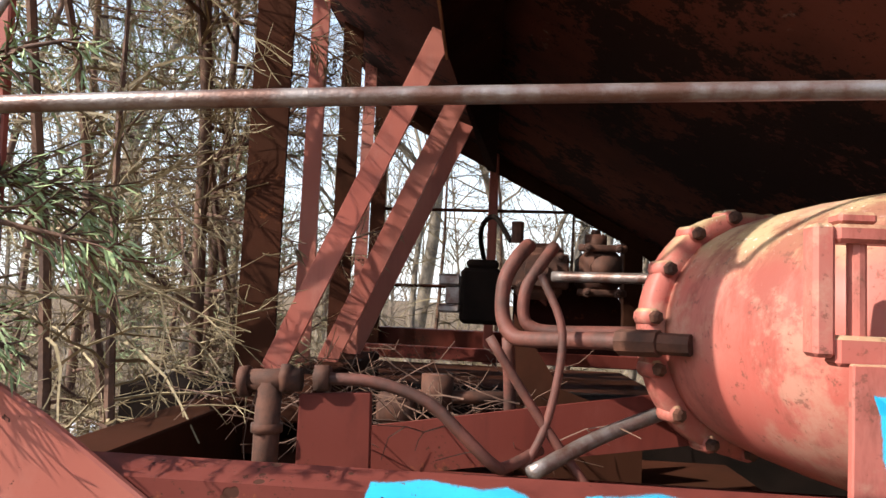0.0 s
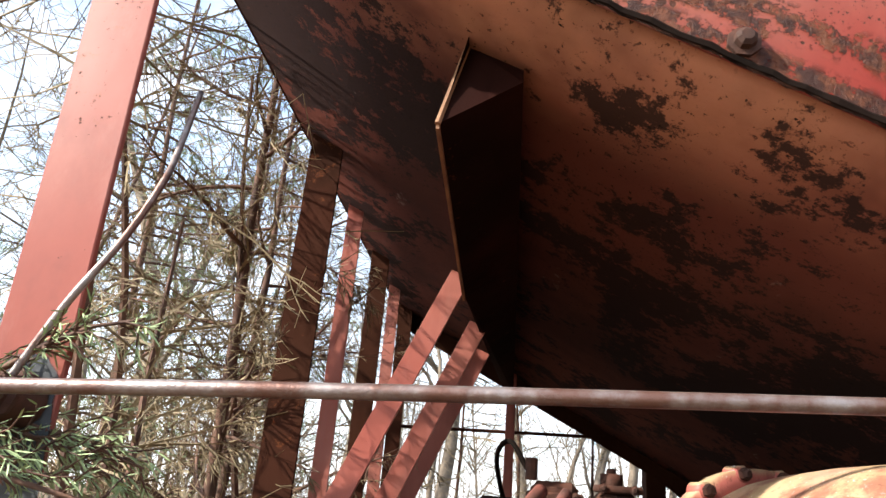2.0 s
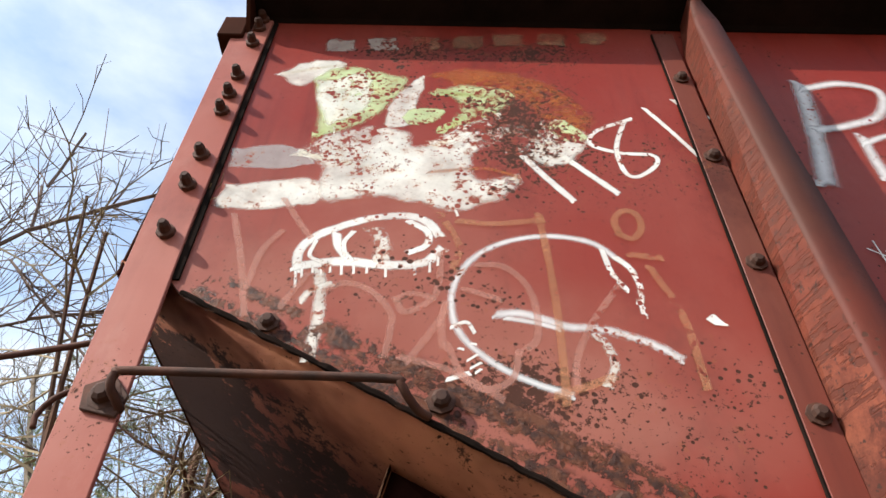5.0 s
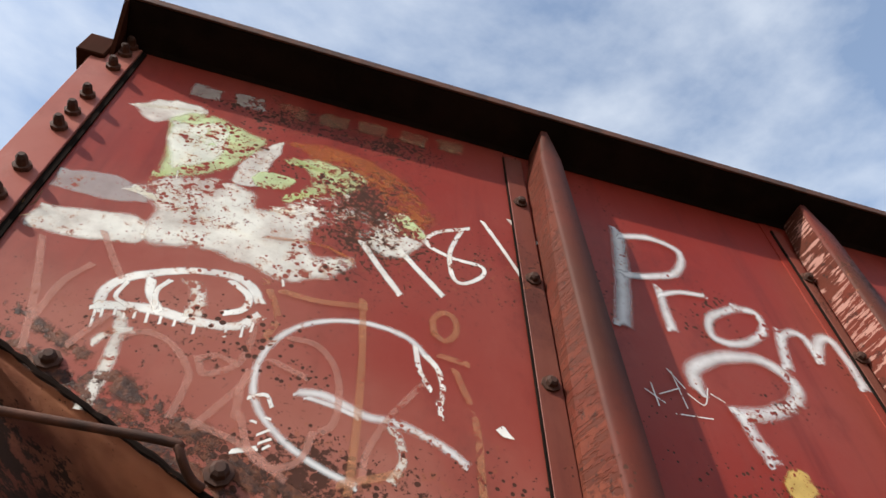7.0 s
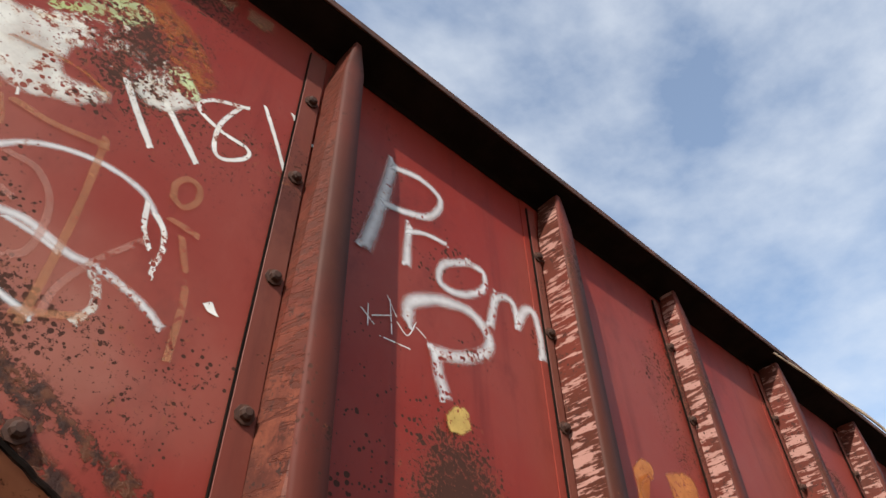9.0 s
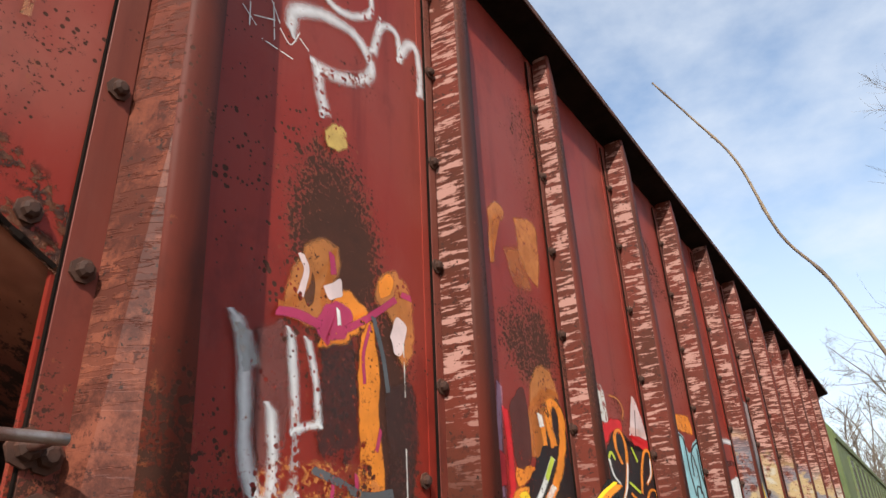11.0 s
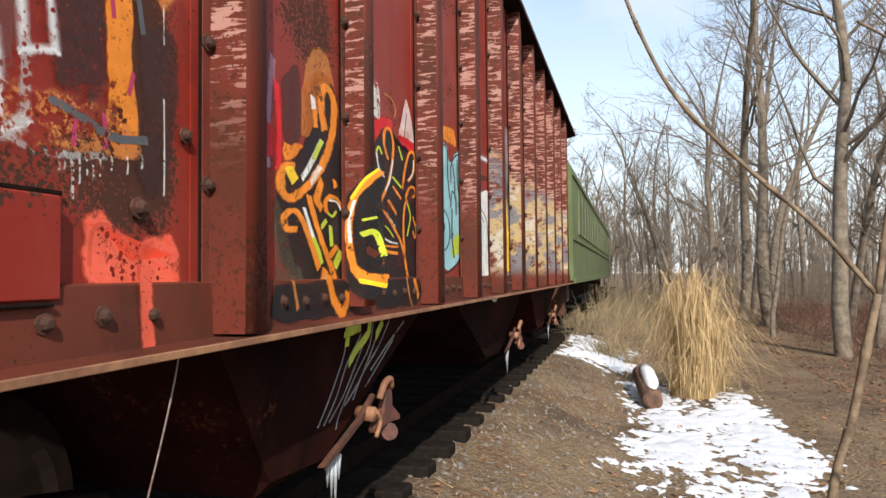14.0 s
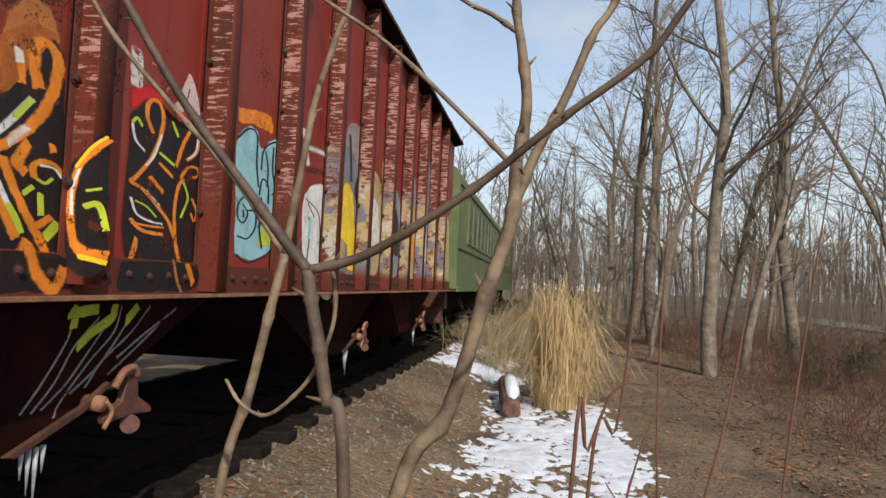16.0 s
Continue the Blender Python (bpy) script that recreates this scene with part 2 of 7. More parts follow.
def slope_material():
    m = Mat("underside_rust_and_shade")
    col = m.mix(m.step(m.noise(1.6, 4), 0.35, 0.7), (0.135, 0.045, 0.033), (0.075, 0.029, 0.023))
    # Paler near the rim: light bounced from below is put into the colour.
    edge = m.blob((0.6, 0.0, 2.3), (2.4, 0.42, 1.0))
    col = m.mix(m.math("MULTIPLY", edge, m.step(m.noise(2.5, 4), 0.3, 0.65)), col, m.mix(m.noise(3.0, 4), (0.52, 0.20, 0.145), (0.50, 0.245, 0.12)))
    # Noise and first blob are dirt; the second blob paints in shade.
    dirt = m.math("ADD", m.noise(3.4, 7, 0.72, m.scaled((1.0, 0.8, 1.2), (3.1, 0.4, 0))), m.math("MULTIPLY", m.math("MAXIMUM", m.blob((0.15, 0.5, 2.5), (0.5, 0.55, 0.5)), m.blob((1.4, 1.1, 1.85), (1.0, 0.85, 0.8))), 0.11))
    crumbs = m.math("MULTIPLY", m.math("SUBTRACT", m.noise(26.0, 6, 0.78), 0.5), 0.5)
    # Keeps dark patches off the painted bright rim.
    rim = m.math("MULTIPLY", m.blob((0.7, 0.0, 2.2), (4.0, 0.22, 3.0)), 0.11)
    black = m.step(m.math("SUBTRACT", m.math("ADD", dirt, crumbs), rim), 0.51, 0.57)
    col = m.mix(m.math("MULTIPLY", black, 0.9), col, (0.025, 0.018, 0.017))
    pale = m.step(m.noise(5.0, 6, 0.72, m.scaled((1.0, 0.6, 1.0), (7.3, 0, 0))), 0.66, 0.72)
    col = m.mix(m.math("MULTIPLY", pale, 0.5), col, (0.30, 0.22, 0.19))
    dots = m.step(m.noise(70.0, 3, 0.7), 0.62, 0.66)
    col = m.mix(m.math("MULTIPLY", dots, m.step(m.noise(3.0), 0.4, 0.6)), col, (0.02, 0.014, 0.012))
    m.bump(m.noise(25.0, 6, 0.7), 0.5, 0.006)
    return m.done(col, 0.9, 0.0, 0.02)


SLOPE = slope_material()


def plain(name, a, b, scale=8.0, rough=0.7, metal=0.0, bump=0.3, per_piece=0.0, spec=0.3):
    m = Mat(name)
    f = m.step(m.noise(scale, 6, 0.65), 0.32, 0.68)
    col = m.mix(f, a, b)
    if per_piece:
        dark = tuple(c * (1 - per_piece) for c in a)
        col = m.mix(m.island(), col, dark)
    m.bump(m.noise(scale * 4, 5, 0.7), bump, 0.006)
    return m.done(col, rough, metal, spec)


RUSTY = plain("rusted_steel", (0.10, 0.038, 0.022), (0.04, 0.019, 0.013), 14, 0.8)
TANRUST = plain("tan_rust", (0.30, 0.15, 0.075), (0.16, 0.07, 0.04), 10, 0.7)
PIPE = plain("red_brown_pipe", (0.155, 0.05, 0.036), (0.06, 0.028, 0.021), 12, 0.65)
STEEL = plain("worn_bare_steel", (0.30, 0.26, 0.24), (0.15, 0.075, 0.055), 18, 0.4, 0.6)
# Near-black: the shade under the car is put into both colours.
BLACK = plain("shaded_near_black", (0.008, 0.006, 0.005), (0.016, 0.010, 0.008), 5, 0.95, 0.0, 0.3, 0.0, 0.02)
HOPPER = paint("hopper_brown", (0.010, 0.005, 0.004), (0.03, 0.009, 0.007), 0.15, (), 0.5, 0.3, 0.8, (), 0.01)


def cylinder_material():
    """Salmon enamel with a mossy, dusty upper side."""
    m = Mat("salmon_cylinder_paint")
    col = m.mix(m.step(m.noise(5.0, 5), 0.35, 0.7), (0.40, 0.098, 0.075), (0.38, 0.135, 0.105))
    nrm = m.t.nodes.new("ShaderNodeSeparateXYZ")
    m.put(m.t.nodes.new("ShaderNodeNewGeometry").outputs["Normal"], nrm.inputs[0])
    top = m.step(m.math("ADD", nrm.outputs[2], m.math("MULTIPLY", m.noise(9.0, 5), 0.7)), 0.75, 1.15)
    col = m.mix(top, col, m.mix(m.noise(30.0, 4), (0.30, 0.20, 0.10), (0.46, 0.33, 0.20)))
    dots = m.step(m.noise(110.0, 2), 0.66, 0.69)
    col = m.mix(m.math("MULTIPLY", dots, top), col, (0.6, 0.56, 0.48))
    stain = m.step(m.noise(3.0, 6, 0.7, m.scaled((2.5, 2.5, 0.7))), 0.5, 0.62, 0.0, 0.75)
    col = m.mix(stain, col, (0.21, 0.06, 0.045))
    chalk = m.step(m.noise(6.0, 6, 0.72, m.scaled((1, 1, 1), (2, 5, 3))), 0.52, 0.66, 0.0, 0.6)
    col = m.mix(chalk, col, (0.44, 0.25, 0.18))
    grime = m.step(m.noise(45.0, 5, 0.75), 0.58, 0.66, 0.0, 0.6)
    col = m.mix(grime, col, (0.11, 0.05, 0.035))
    m.bump(m.noise(40.0, 5, 0.7), 0.25, 0.003)
    return m.done(col, 0.45)


SALMON = cylinder_material()


def ground_material():
    m = Mat("dirt_and_litter")
    col = m.mix(m.step(m.noise(0.55, 6, 0.65), 0.36, 0.66), (0.15, 0.10, 0.06), (0.225, 0.155, 0.09))
    grit = m.voronoi(38.0, None, "Color")
    g = m.t.nodes.new("ShaderNodeRGBToBW")
    m.put(grit, g.inputs[0])
    col = m.mix(m.step(g.outputs[0], 0.3, 0.8, 0.0, 0.45), col, (0.05, 0.042, 0.034))
    col = m.mix(m.step(m.noise(60.0, 4, 0.7), 0.55, 0.72, 0.0, 0.55), col, (0.24, 0.20, 0.155))
    leaf = m.step(m.noise(1.1, 5, 0.6, m.scaled((1, 1, 1), (9, 4, 0))), 0.52, 0.62)
    col = m.mix(m.math("MULTIPLY", leaf, m.step(m.noise(22.0, 5, 0.7), 0.45, 0.6)), col, (0.12, 0.06, 0.03))
    damp = m.step(m.noise(0.9, 5, 0.6, m.scaled((1, 1, 1), (2, 17, 0))), 0.5, 0.65, 0.0, 0.55)
    col = m.mix(damp, col, (0.048, 0.034, 0.024))
    m.bump(m.math("ADD", m.noise(9.0, 6, 0.7), m.math("MULTIPLY", m.voronoi(30.0), 0.5)), 0.8, 0.05)
    return m.done(col, 0.95, 0.0, 0.15)


GROUND = ground_material()
SNOW = plain("old_snow", (0.66, 0.68, 0.72), (0.54, 0.55, 0.58), 5.0, 0.6, 0.0, 0.5)
ICE = plain("grey_ice", (0.32, 0.34, 0.36), (0.2, 0.21, 0.22), 20.0, 0.15, 0.0, 0.2)
BARK = plain("grey_brown_bark", (0.10, 0.076, 0.055), (0.20, 0.16, 0.12), 7.0, 0.9, 0.0, 0.6)
PALEBARK = plain("pale_bark", (0.21, 0.168, 0.125), (0.10, 0.078, 0.058), 5.0, 0.9, 0.0, 0.5)
CEDARBARK = plain("cedar_bark", (0.16, 0.085, 0.055), (0.075, 0.045, 0.035), 12.0, 0.9, 0.0, 0.6)
TWIG = plain("sapling_bark", (0.12, 0.08, 0.054), (0.05, 0.033, 0.025), 22.0, 0.6, 0.0, 0.4)
PALETWIG = plain("pale_sapling_bark", (0.25, 0.18, 0.11), (0.10, 0.066, 0.045), 26.0, 0.6, 0.0, 0.5)
DARKTWIG = plain("dark_twig", (0.12, 0.075, 0.055), (0.19, 0.13, 0.10), 16.0, 0.7, 0.0, 0.3)
REDTWIG = plain("reddish_brush", (0.19, 0.085, 0.055), (0.13, 0.075, 0.05), 3.0, 0.85, 0.0, 0.2, 0.5)
NEEDLE = plain("cedar_green", (0.36, 0.45, 0.21), (0.26, 0.34, 0.14), 9.0, 0.6, 0.0, 0.1, 0.5)
SOFTNEEDLE = plain("grey_green_cedar", (0.34, 0.40, 0.20), (0.24, 0.29, 0.14), 9.0, 0.7, 0.0, 0.1, 0.45)
DRYNEEDLE = plain("dry_cedar", (0.37, 0.28, 0.16), (0.23, 0.18, 0.10), 9.0, 0.75, 0.0, 0.1, 0.5)
DARKGREEN = plain("dark_evergreen", (0.035, 0.055, 0.022), (0.05, 0.07, 0.03), 9.0, 0.6, 0.0, 0.1, 0.5)
STRAW = plain("dry_straw", (0.62, 0.44, 0.22), (0.44, 0.29, 0.13), 6.0, 0.6, 0.0, 0.1, 0.5)
# Tie and bed colours darkened to hold the under-car shade.
SHADEDTIE = plain("shaded_tie_wood", (0.010, 0.008, 0.007), (0.02, 0.016, 0.013), 12.0, 0.95, 0.0, 0.6, 0.0, 0.02)
SHADEDBED = plain("shaded_track_bed", (0.012, 0.010, 0.008), (0.024, 0.02, 0.016), 18.0, 0.95, 0.0, 0.9, 0.0, 0.02)
STONE = plain("gravel_stone", (0.26, 0.23, 0.20), (0.15, 0.13, 0.115), 25.0, 0.9, 0.0, 0.4, 0.6)
LEAF = plain("dead_leaf", (0.30, 0.15, 0.075), (0.19, 0.09, 0.045), 10.0, 0.8, 0.0, 0.2, 0.6)
GREENCAR = paint("green_coach_paint", (0.10, 0.125, 0.05), (0.14, 0.165, 0.08), 0.35, (), 0.6, 0.2, 0.5)
GLASSY = plain("dusty_dark_glass", (0.03, 0.032, 0.03), (0.05, 0.05, 0.045), 2.0, 0.25, 0.0, 0.05)
WOODCUT = plain("weathered_wood", (0.20, 0.14, 0.09), (0.12, 0.085, 0.06), 20.0, 0.9, 0.0, 0.5)
ASPHALT = plain("pale_gravel_road", (0.30, 0.27, 0.235), (0.24, 0.21, 0.18), 2.0, 0.9)


# ---- mesh helpers ----
def part(name, bm, material, parent=None, label="", smooth=False):
    me = bpy.data.meshes.new(name)
    if smooth:
        for f in bm.faces:
            f.smooth = True
    bm.to_mesh(me)
    bm.free()
    me.materials.append(material)
    ob = new(name, me)
    if parent:
        ob.parent = parent
    if label:
        ob["label"] = label
    return ob


def sheet_mesh(name, verts, faces, material, parent=None, label="", smooth=False):
    me = bpy.data.meshes.new(name)
    me.from_pydata(verts, [], faces)
    if smooth:
        me.polygons.foreach_set("use_smooth", [True] * len(me.polygons))
    me.materials.append(material)
    ob = new(name, me)
    if parent:
        ob.parent = parent
    if label:
        ob["label"] = label
    return ob


def box(bm, x0, x1, y0, y1, z0, z1, bevel=0.004):
    vs = [bm.verts.new((x, y, z)) for x in (x0, x1) for y in (y0, y1) for z in (z0, z1)]
    fs = [bm.faces.new([vs[i] for i in q]) for q in ((0, 1, 3, 2), (4, 6, 7, 5), (0, 4, 5, 1), (2, 3, 7, 6), (0, 2, 6, 4), (1, 5, 7, 3))]
    if bevel:
        bmesh.ops.bevel(bm, geom=list({e for f in fs for e in f.edges}), offset=bevel, segments=1, affect="EDGES")
    return bm


def prism(bm, outline, axis, a, b, bevel=0.0):
    """An outline in the two axes other than axis, pulled from a to b along axis."""
    def at(p, k):
        return {"x": (k, p[0], p[1]), "y": (p[0], k, p[1]), "z": (p[0], p[1], k)}[axis]
    lo = [bm.verts.new(at(p, a)) for p in outline]
    hi = [bm.verts.new(at(p, b)) for p in outline]
    n = len(outline)
    fs = [bm.faces.new(lo), bm.faces.new(hi[::-1])]
    fs += [bm.faces.new((lo[i], hi[i], hi[(i + 1) % n], lo[(i + 1) % n])) for i in range(n)]
    bmesh.ops.recalc_face_normals(bm, faces=fs)
    if bevel:
        bmesh.ops.bevel(bm, geom=list({e for f in fs for e in f.edges}), offset=bevel, segments=1, affect="EDGES")
    return bm


def tube(bm, pts, radii, sides=8, caps=True):
    pts = [Vector(p) for p in pts]
    if not isinstance(radii, (list, tuple)):
        radii = [radii] * len(pts)
    rings, ref = [], None
    for i, p in enumerate(pts):
        d = (pts[min(i + 1, len(pts) - 1)] - pts[max(i - 1, 0)]).normalized()
        if ref is None:
            ref = d.orthogonal().normalized()
        ref = (ref - d * ref.dot(d)).normalized()
        side = d.cross(ref)
        rings.append([bm.verts.new(p + (ref * math.cos(a) + side * math.sin(a)) * radii[i])
                      for a in (2 * math.pi * k / sides for k in range(sides))])
    for r0, r1 in zip(rings, rings[1:]):
        for k in range(sides):
            bm.faces.new((r0[k], r0[(k + 1) % sides], r1[(k + 1) % sides], r1[k]))
    if caps:
        bm.faces.new(rings[0][::-1])
        bm.faces.new(rings[-1])
    return bm


def curve(pts, n=8):
    """Smooth points through the given ones (Catmull-Rom)."""
    pts = [Vector(p) for p in pts]
    ext = [pts[0] * 2 - pts[1]] + pts + [pts[-1] * 2 - pts[-2]]
    out = []
    for i in range(1, len(ext) - 2):
        a, b, c, d = ext[i - 1:i + 3]
        for k in range(n):
            t = k / n
            out.append(0.5 * ((2 * b) + (c - a) * t + (2 * a - 5 * b + 4 * c - d) * t * t + (3 * b - a - 3 * c + d) * t ** 3))
    out.append(pts[-1])
    return out


def lathe(bm, profile, centre, axis, sides=32):
    """Turns (distance along axis, radius) pairs round an axis through centre."""
    axis = Vector(axis).normalized()
    u = axis.orthogonal().normalized()
    w = axis.cross(u)
    rings = []
    for d, r in profile:
        c = Vector(centre) + axis * d
        rings.append([bm.verts.new(c + (u * math.cos(a) + w * math.sin(a)) * max(r, 1e-4)) for a in (2 * math.pi * k / sides for k in range(sides))])
    for r0, r1 in zip(rings, rings[1:]):
        for k in range(sides):
            bm.faces.new((r0[k], r0[(k + 1) % sides], r1[(k + 1) % sides], r1[k]))
    bm.faces.new(rings[0][::-1])
    bm.faces.new(rings[-1])
    return bm


def thing(name, label, category, group="", kind="", at=(0, 0, 0)):
    ob = new(name)
    ob.location = at
    return tagged(ob, label, category, group, kind)


# ---- ground ----
def smooth01(v, a, b):
    t = min(1.0, max(0.0, (v - a) / (b - a)))
    return t * t * (3 - 2 * t)


def ground_z(x, y):
    """The track bed stands a little over the path beside it; the path falls gently ahead."""
    z = -0.08 - 0.34 * smooth01(-y, -0.5, 1.3) - 0.13 * smooth01(x, 3.0, 11.0) * smooth01(-y, -0.2, 1.2)
    z -= 0.35 * smooth01(y, 3.2, 5.5)
    near = 1.0 - smooth01(math.hypot(x - 5, y), 25, 60)
    z += near * (0.035 * noise.noise(Vector((x * 0.7, y * 0.7, 0))) + 0.018 * noise.noise(Vector((x * 2.7, y * 2.7, 4))))
    z += 0.25 * noise.noise(Vector((x * 0.06, y * 0.06, 9))) * smooth01(math.hypot(x - 5, y), 14, 40)
    return z


def spread(lo, hi, fine_lo, fine_hi, step, grow=1.22):
    out = list(np.arange(fine_lo, fine_hi + 1e-6, step))
    s, v = step, fine_lo
    while v > lo:
        s *= grow
        v -= s
        out.insert(0, v)
    s, v = step, fine_hi
    while v < hi:
        s *= grow
        v += s
        out.append(v)
    return out


gx = spread(-1800, 1800, -1.0, 16.0, 0.16)
gy = spread(-1800, 1800, -5.0, 3.0, 0.16)
verts = [(x, y, ground_z(x, y)) for x in gx for y in gy]
ny = len(gy)
faces = [(i * ny + j, (i + 1) * ny + j, (i + 1) * ny + j + 1, i * ny + j + 1) for i in range(len(gx) - 1) for j in range(ny - 1)]
ground = tagged(sheet_mesh("ground", verts, faces, GROUND, smooth=True), "bare brown dirt with grit and dead leaves", "ground", kind="structure")


def snow_patch(name, x0, x1, y0, y1, seed, limit, label):
    """A sheet of old snow with a ragged melting edge, lying on the dirt."""
    step, verts, faces, idx = 0.04, [], [], {}
    nx, nj = int((x1 - x0) / step), int((y1 - y0) / step)

    def amount(x, y):
        u, v = (x - x0) / (x1 - x0) * 2 - 1, (y - y0) / (y1 - y0) * 2 - 1
        edge = 1 - max(abs(u) ** 2.4, abs(v) ** 2.2)
        return edge * 0.9 + 0.55 * noise.noise(Vector((x * 0.9, y * 1.3, seed))) + 0.38 * noise.noise(Vector((x * 3.7, y * 4.5, seed))) + 0.5 * noise.noise(Vector((x * 7, y * 12, seed))) + 0.36 * noise.noise(Vector((x * 17, y * 21, seed))) - limit
    val = {}
    for i in range(nx + 1):
        for j in range(nj + 1):
            val[i, j] = amount(x0 + i * step, y0 + j * step)

    def vert(i, j):
        if (i, j) not in idx:
            x, y = x0 + i * step, y0 + j * step
            idx[i, j] = len(verts)
            verts.append((x, y, ground_z(x, y) - 0.012 + 0.075 * min(0.5, max(0.0, val[i, j] + 0.12))))
        return idx[i, j]
    for i in range(nx):
        for j in range(nj):
            if max(val[i, j], val[i + 1, j], val[i, j + 1], val[i + 1, j + 1]) > 0:
                faces.append((vert(i, j), vert(i + 1, j), vert(i + 1, j + 1), vert(i, j + 1)))
    return tagged(sheet_mesh(name, verts, faces, SNOW, smooth=True), label, "snow", kind="stuff")


snow_patch("snow_patch", 5.2, 13.5, -3.0, -0.7, 3.1, 0.53, "patch of melting snow on the dirt beside the track")
snow_patch("snow_patch", 12.0, 19.0, -1.5, 0.4, 8.4, 0.62, "thin broken snow near the end of the car")
snow_patch("snow_patch", -7.0, -1.0, 3.0, 9.0, 5.5, 0.55, "thin snow in the woods behind the car")
snow_patch("snow_patch", 4.5, 8.0, 1.2, 3.6, 15.5, 0.7, "thin snow on the track bed under the car")


def scatter(name, n, area, make, material, label, category, seed):
    """Many small loose pieces joined into one mesh."""
    rng = random.Random(seed)
    verts, faces = [], []
    for _ in range(n):
        x, y = area(rng)
        make(rng, x, y, ground_z(x, y), verts, faces)
    return tagged(sheet_mesh(name, verts, faces, material), label, category, kind="stuff")


def stone(rng, x, y, z, verts, faces):
    s = 0.008 + 0.022 * rng.random() ** 3
    b = len(verts)
    for p in ((1, 0, 0), (-1, 0, 0), (0, 1, 0), (0, -1, 0), (0, 0, 0.8), (0, 0, -0.6)):
        verts.append((x + s * (p[0] + rng.uniform(-.4, .4)), y + s * (p[1] + rng.uniform(-.4, .4)), z + s * (p[2] + rng.uniform(-.3, .3))))
    faces.extend([(b + i, b + j, b + k) for i, j, k in ((0, 2, 4), (2, 1, 4), (1, 3, 4), (3, 0, 4), (2, 0, 5), (1, 2, 5), (3, 1, 5), (0, 3, 5))])


def dead_leaf(rng, x, y, z, verts, faces):
    s, a, t = rng.uniform(0.015, 0.045), rng.uniform(0, 6.3), rng.uniform(-0.5, 0.5)
    b = len(verts)
    for u, v, h in ((-1, 0, 0), (-0.2, 0.5, 0.3), (1, 0, 0.15), (-0.2, -0.5, 0.3)):
        verts.append((x + s * (u * math.cos(a) - v * math.sin(a)), y + s * (u * math.sin(a) + v * math.cos(a)), z + 0.008 + s * (h + t * v)))
    faces.extend([(b, b + 1, b + 2), (b, b + 2, b + 3)])


def straw_bit(rng, x, y, z, verts, faces):
    l, a, w = rng.uniform(0.05, 0.25), rng.uniform(0, 6.3), rng.uniform(0.0015, 0.004)
    dx, dy = math.cos(a), math.sin(a)
    b = len(verts)
    e = ground_z(x + dx * l, y + dy * l) + rng.uniform(0.004, 0.03)
    verts.extend([(x - dy * w, y + dx * w, z + 0.006), (x + dy * w, y - dx * w, z + 0.006), (x + dx * l, y + dy * l, e)])
    faces.append((b, b + 1, b + 2))


scatter("gravel", 9000, lambda r: (1.5 + 14 * r.random() ** 1.6, r.uniform(-2.6, 0.9)), stone, STONE, "small grey stones strewn over the dirt", "gravel", 11)
scatter("leaf_litter", 12000, lambda r: (2 + 26 * r.random() ** 1.2, (-r.uniform(0.0, 1.0) ** 0.8 * 9.0 + 0.5) if r.random() < 0.5 else -4.2 - 2.6 * r.random() ** 1.5), dead_leaf, LEAF, "dry brown leaves lying on the ground", "leaves", 12)
scatter("straw_litter", 5200, lambda r: (1.5 + 16 * r.random() ** 1.3, r.uniform(-3.8, 1.2)), straw_bit, STRAW, "dry grass stalks lying flat on the dirt", "grass", 13)

# the light road beyond the brush
verts, faces = [], []
for i in range(41):
    x = -10 + i * 4.0
    yc = -19.0 - 0.10 * x
    for s in (-2.2, 2.2):
        verts.append((x, yc + s, ground_z(x, yc + s) + 0.12))
    if i:
        faces.append((2 * i - 2, 2 * i - 1, 2 * i + 1, 2 * i))
tagged(sheet_mesh("road", verts, faces, ASPHALT), "pale gravel road beyond the brush", "road", kind="structure")


# ---- the hopper car ----
LEN, WID, TOP, SILL = 13.45, 3.05, 3.785, 1.13
POSTS = [1.385, 2.455, 3.36, 4.32, 5.28, 6.24, 7.2, 8.16, 9.12, 10.08, 11.04, 12.0]
car = thing("hopper_car", "rusty red railway hopper car covered in graffiti", "railway car")


def slope_z(x):
    return 2.605 - 0.544 * x


def bolt_mesh():
    bm = bmesh.new()
    lathe(bm, [(0, 0.024), (0.006, 0.024), (0.007, 0.016), (0.017, 0.015), (0.022, 0.009)], (0, 0, 0), (0, -1, 0), 8)
    me = bpy.data.meshes.new("bolt")
    bm.to_mesh(me)
    bm.free()
    me.materials.append(RUSTY)
    return me


BOLT = bolt_mesh()


def bolt(parent, x, y, z, s=1.0, turn=0.0):
    ob = new("bolt", BOLT)
    ob.matrix_basis = pose(x, y, z, 0, turn, 0) @ Matrix.Scale(s, 4)
    ob.parent = parent
    return ob


# side sheets, one a bay, lapped by turns
edges = [0.02] + [p - 0.125 for p in POSTS] + [LEN]
for i in range(len(edges) - 1):
    bm = bmesh.new()
    a, b = edges[i], edges[i + 1] + 0.012
    off = 0.0 if i % 2 else -0.004
    if i == 0:
        outline = [(0.02, TOP), (b, TOP), (b, slope_z(b)), (0.06, slope_z(0.06)), (0.02, 2.62)]
    elif i == len(edges) - 2:
        outline = [(a, TOP), (b, TOP), (b, 2.6), (a, 1.9), (a, SILL)][:4]
    else:
        outline = [(a, TOP), (b, TOP), (b, SILL + 0.02), (a, SILL + 0.02)]
    prism(bm, outline, "y", off, off + 0.012)
    part("side_sheet", bm, RED, car, "faded red steel side sheet pitted with rust")
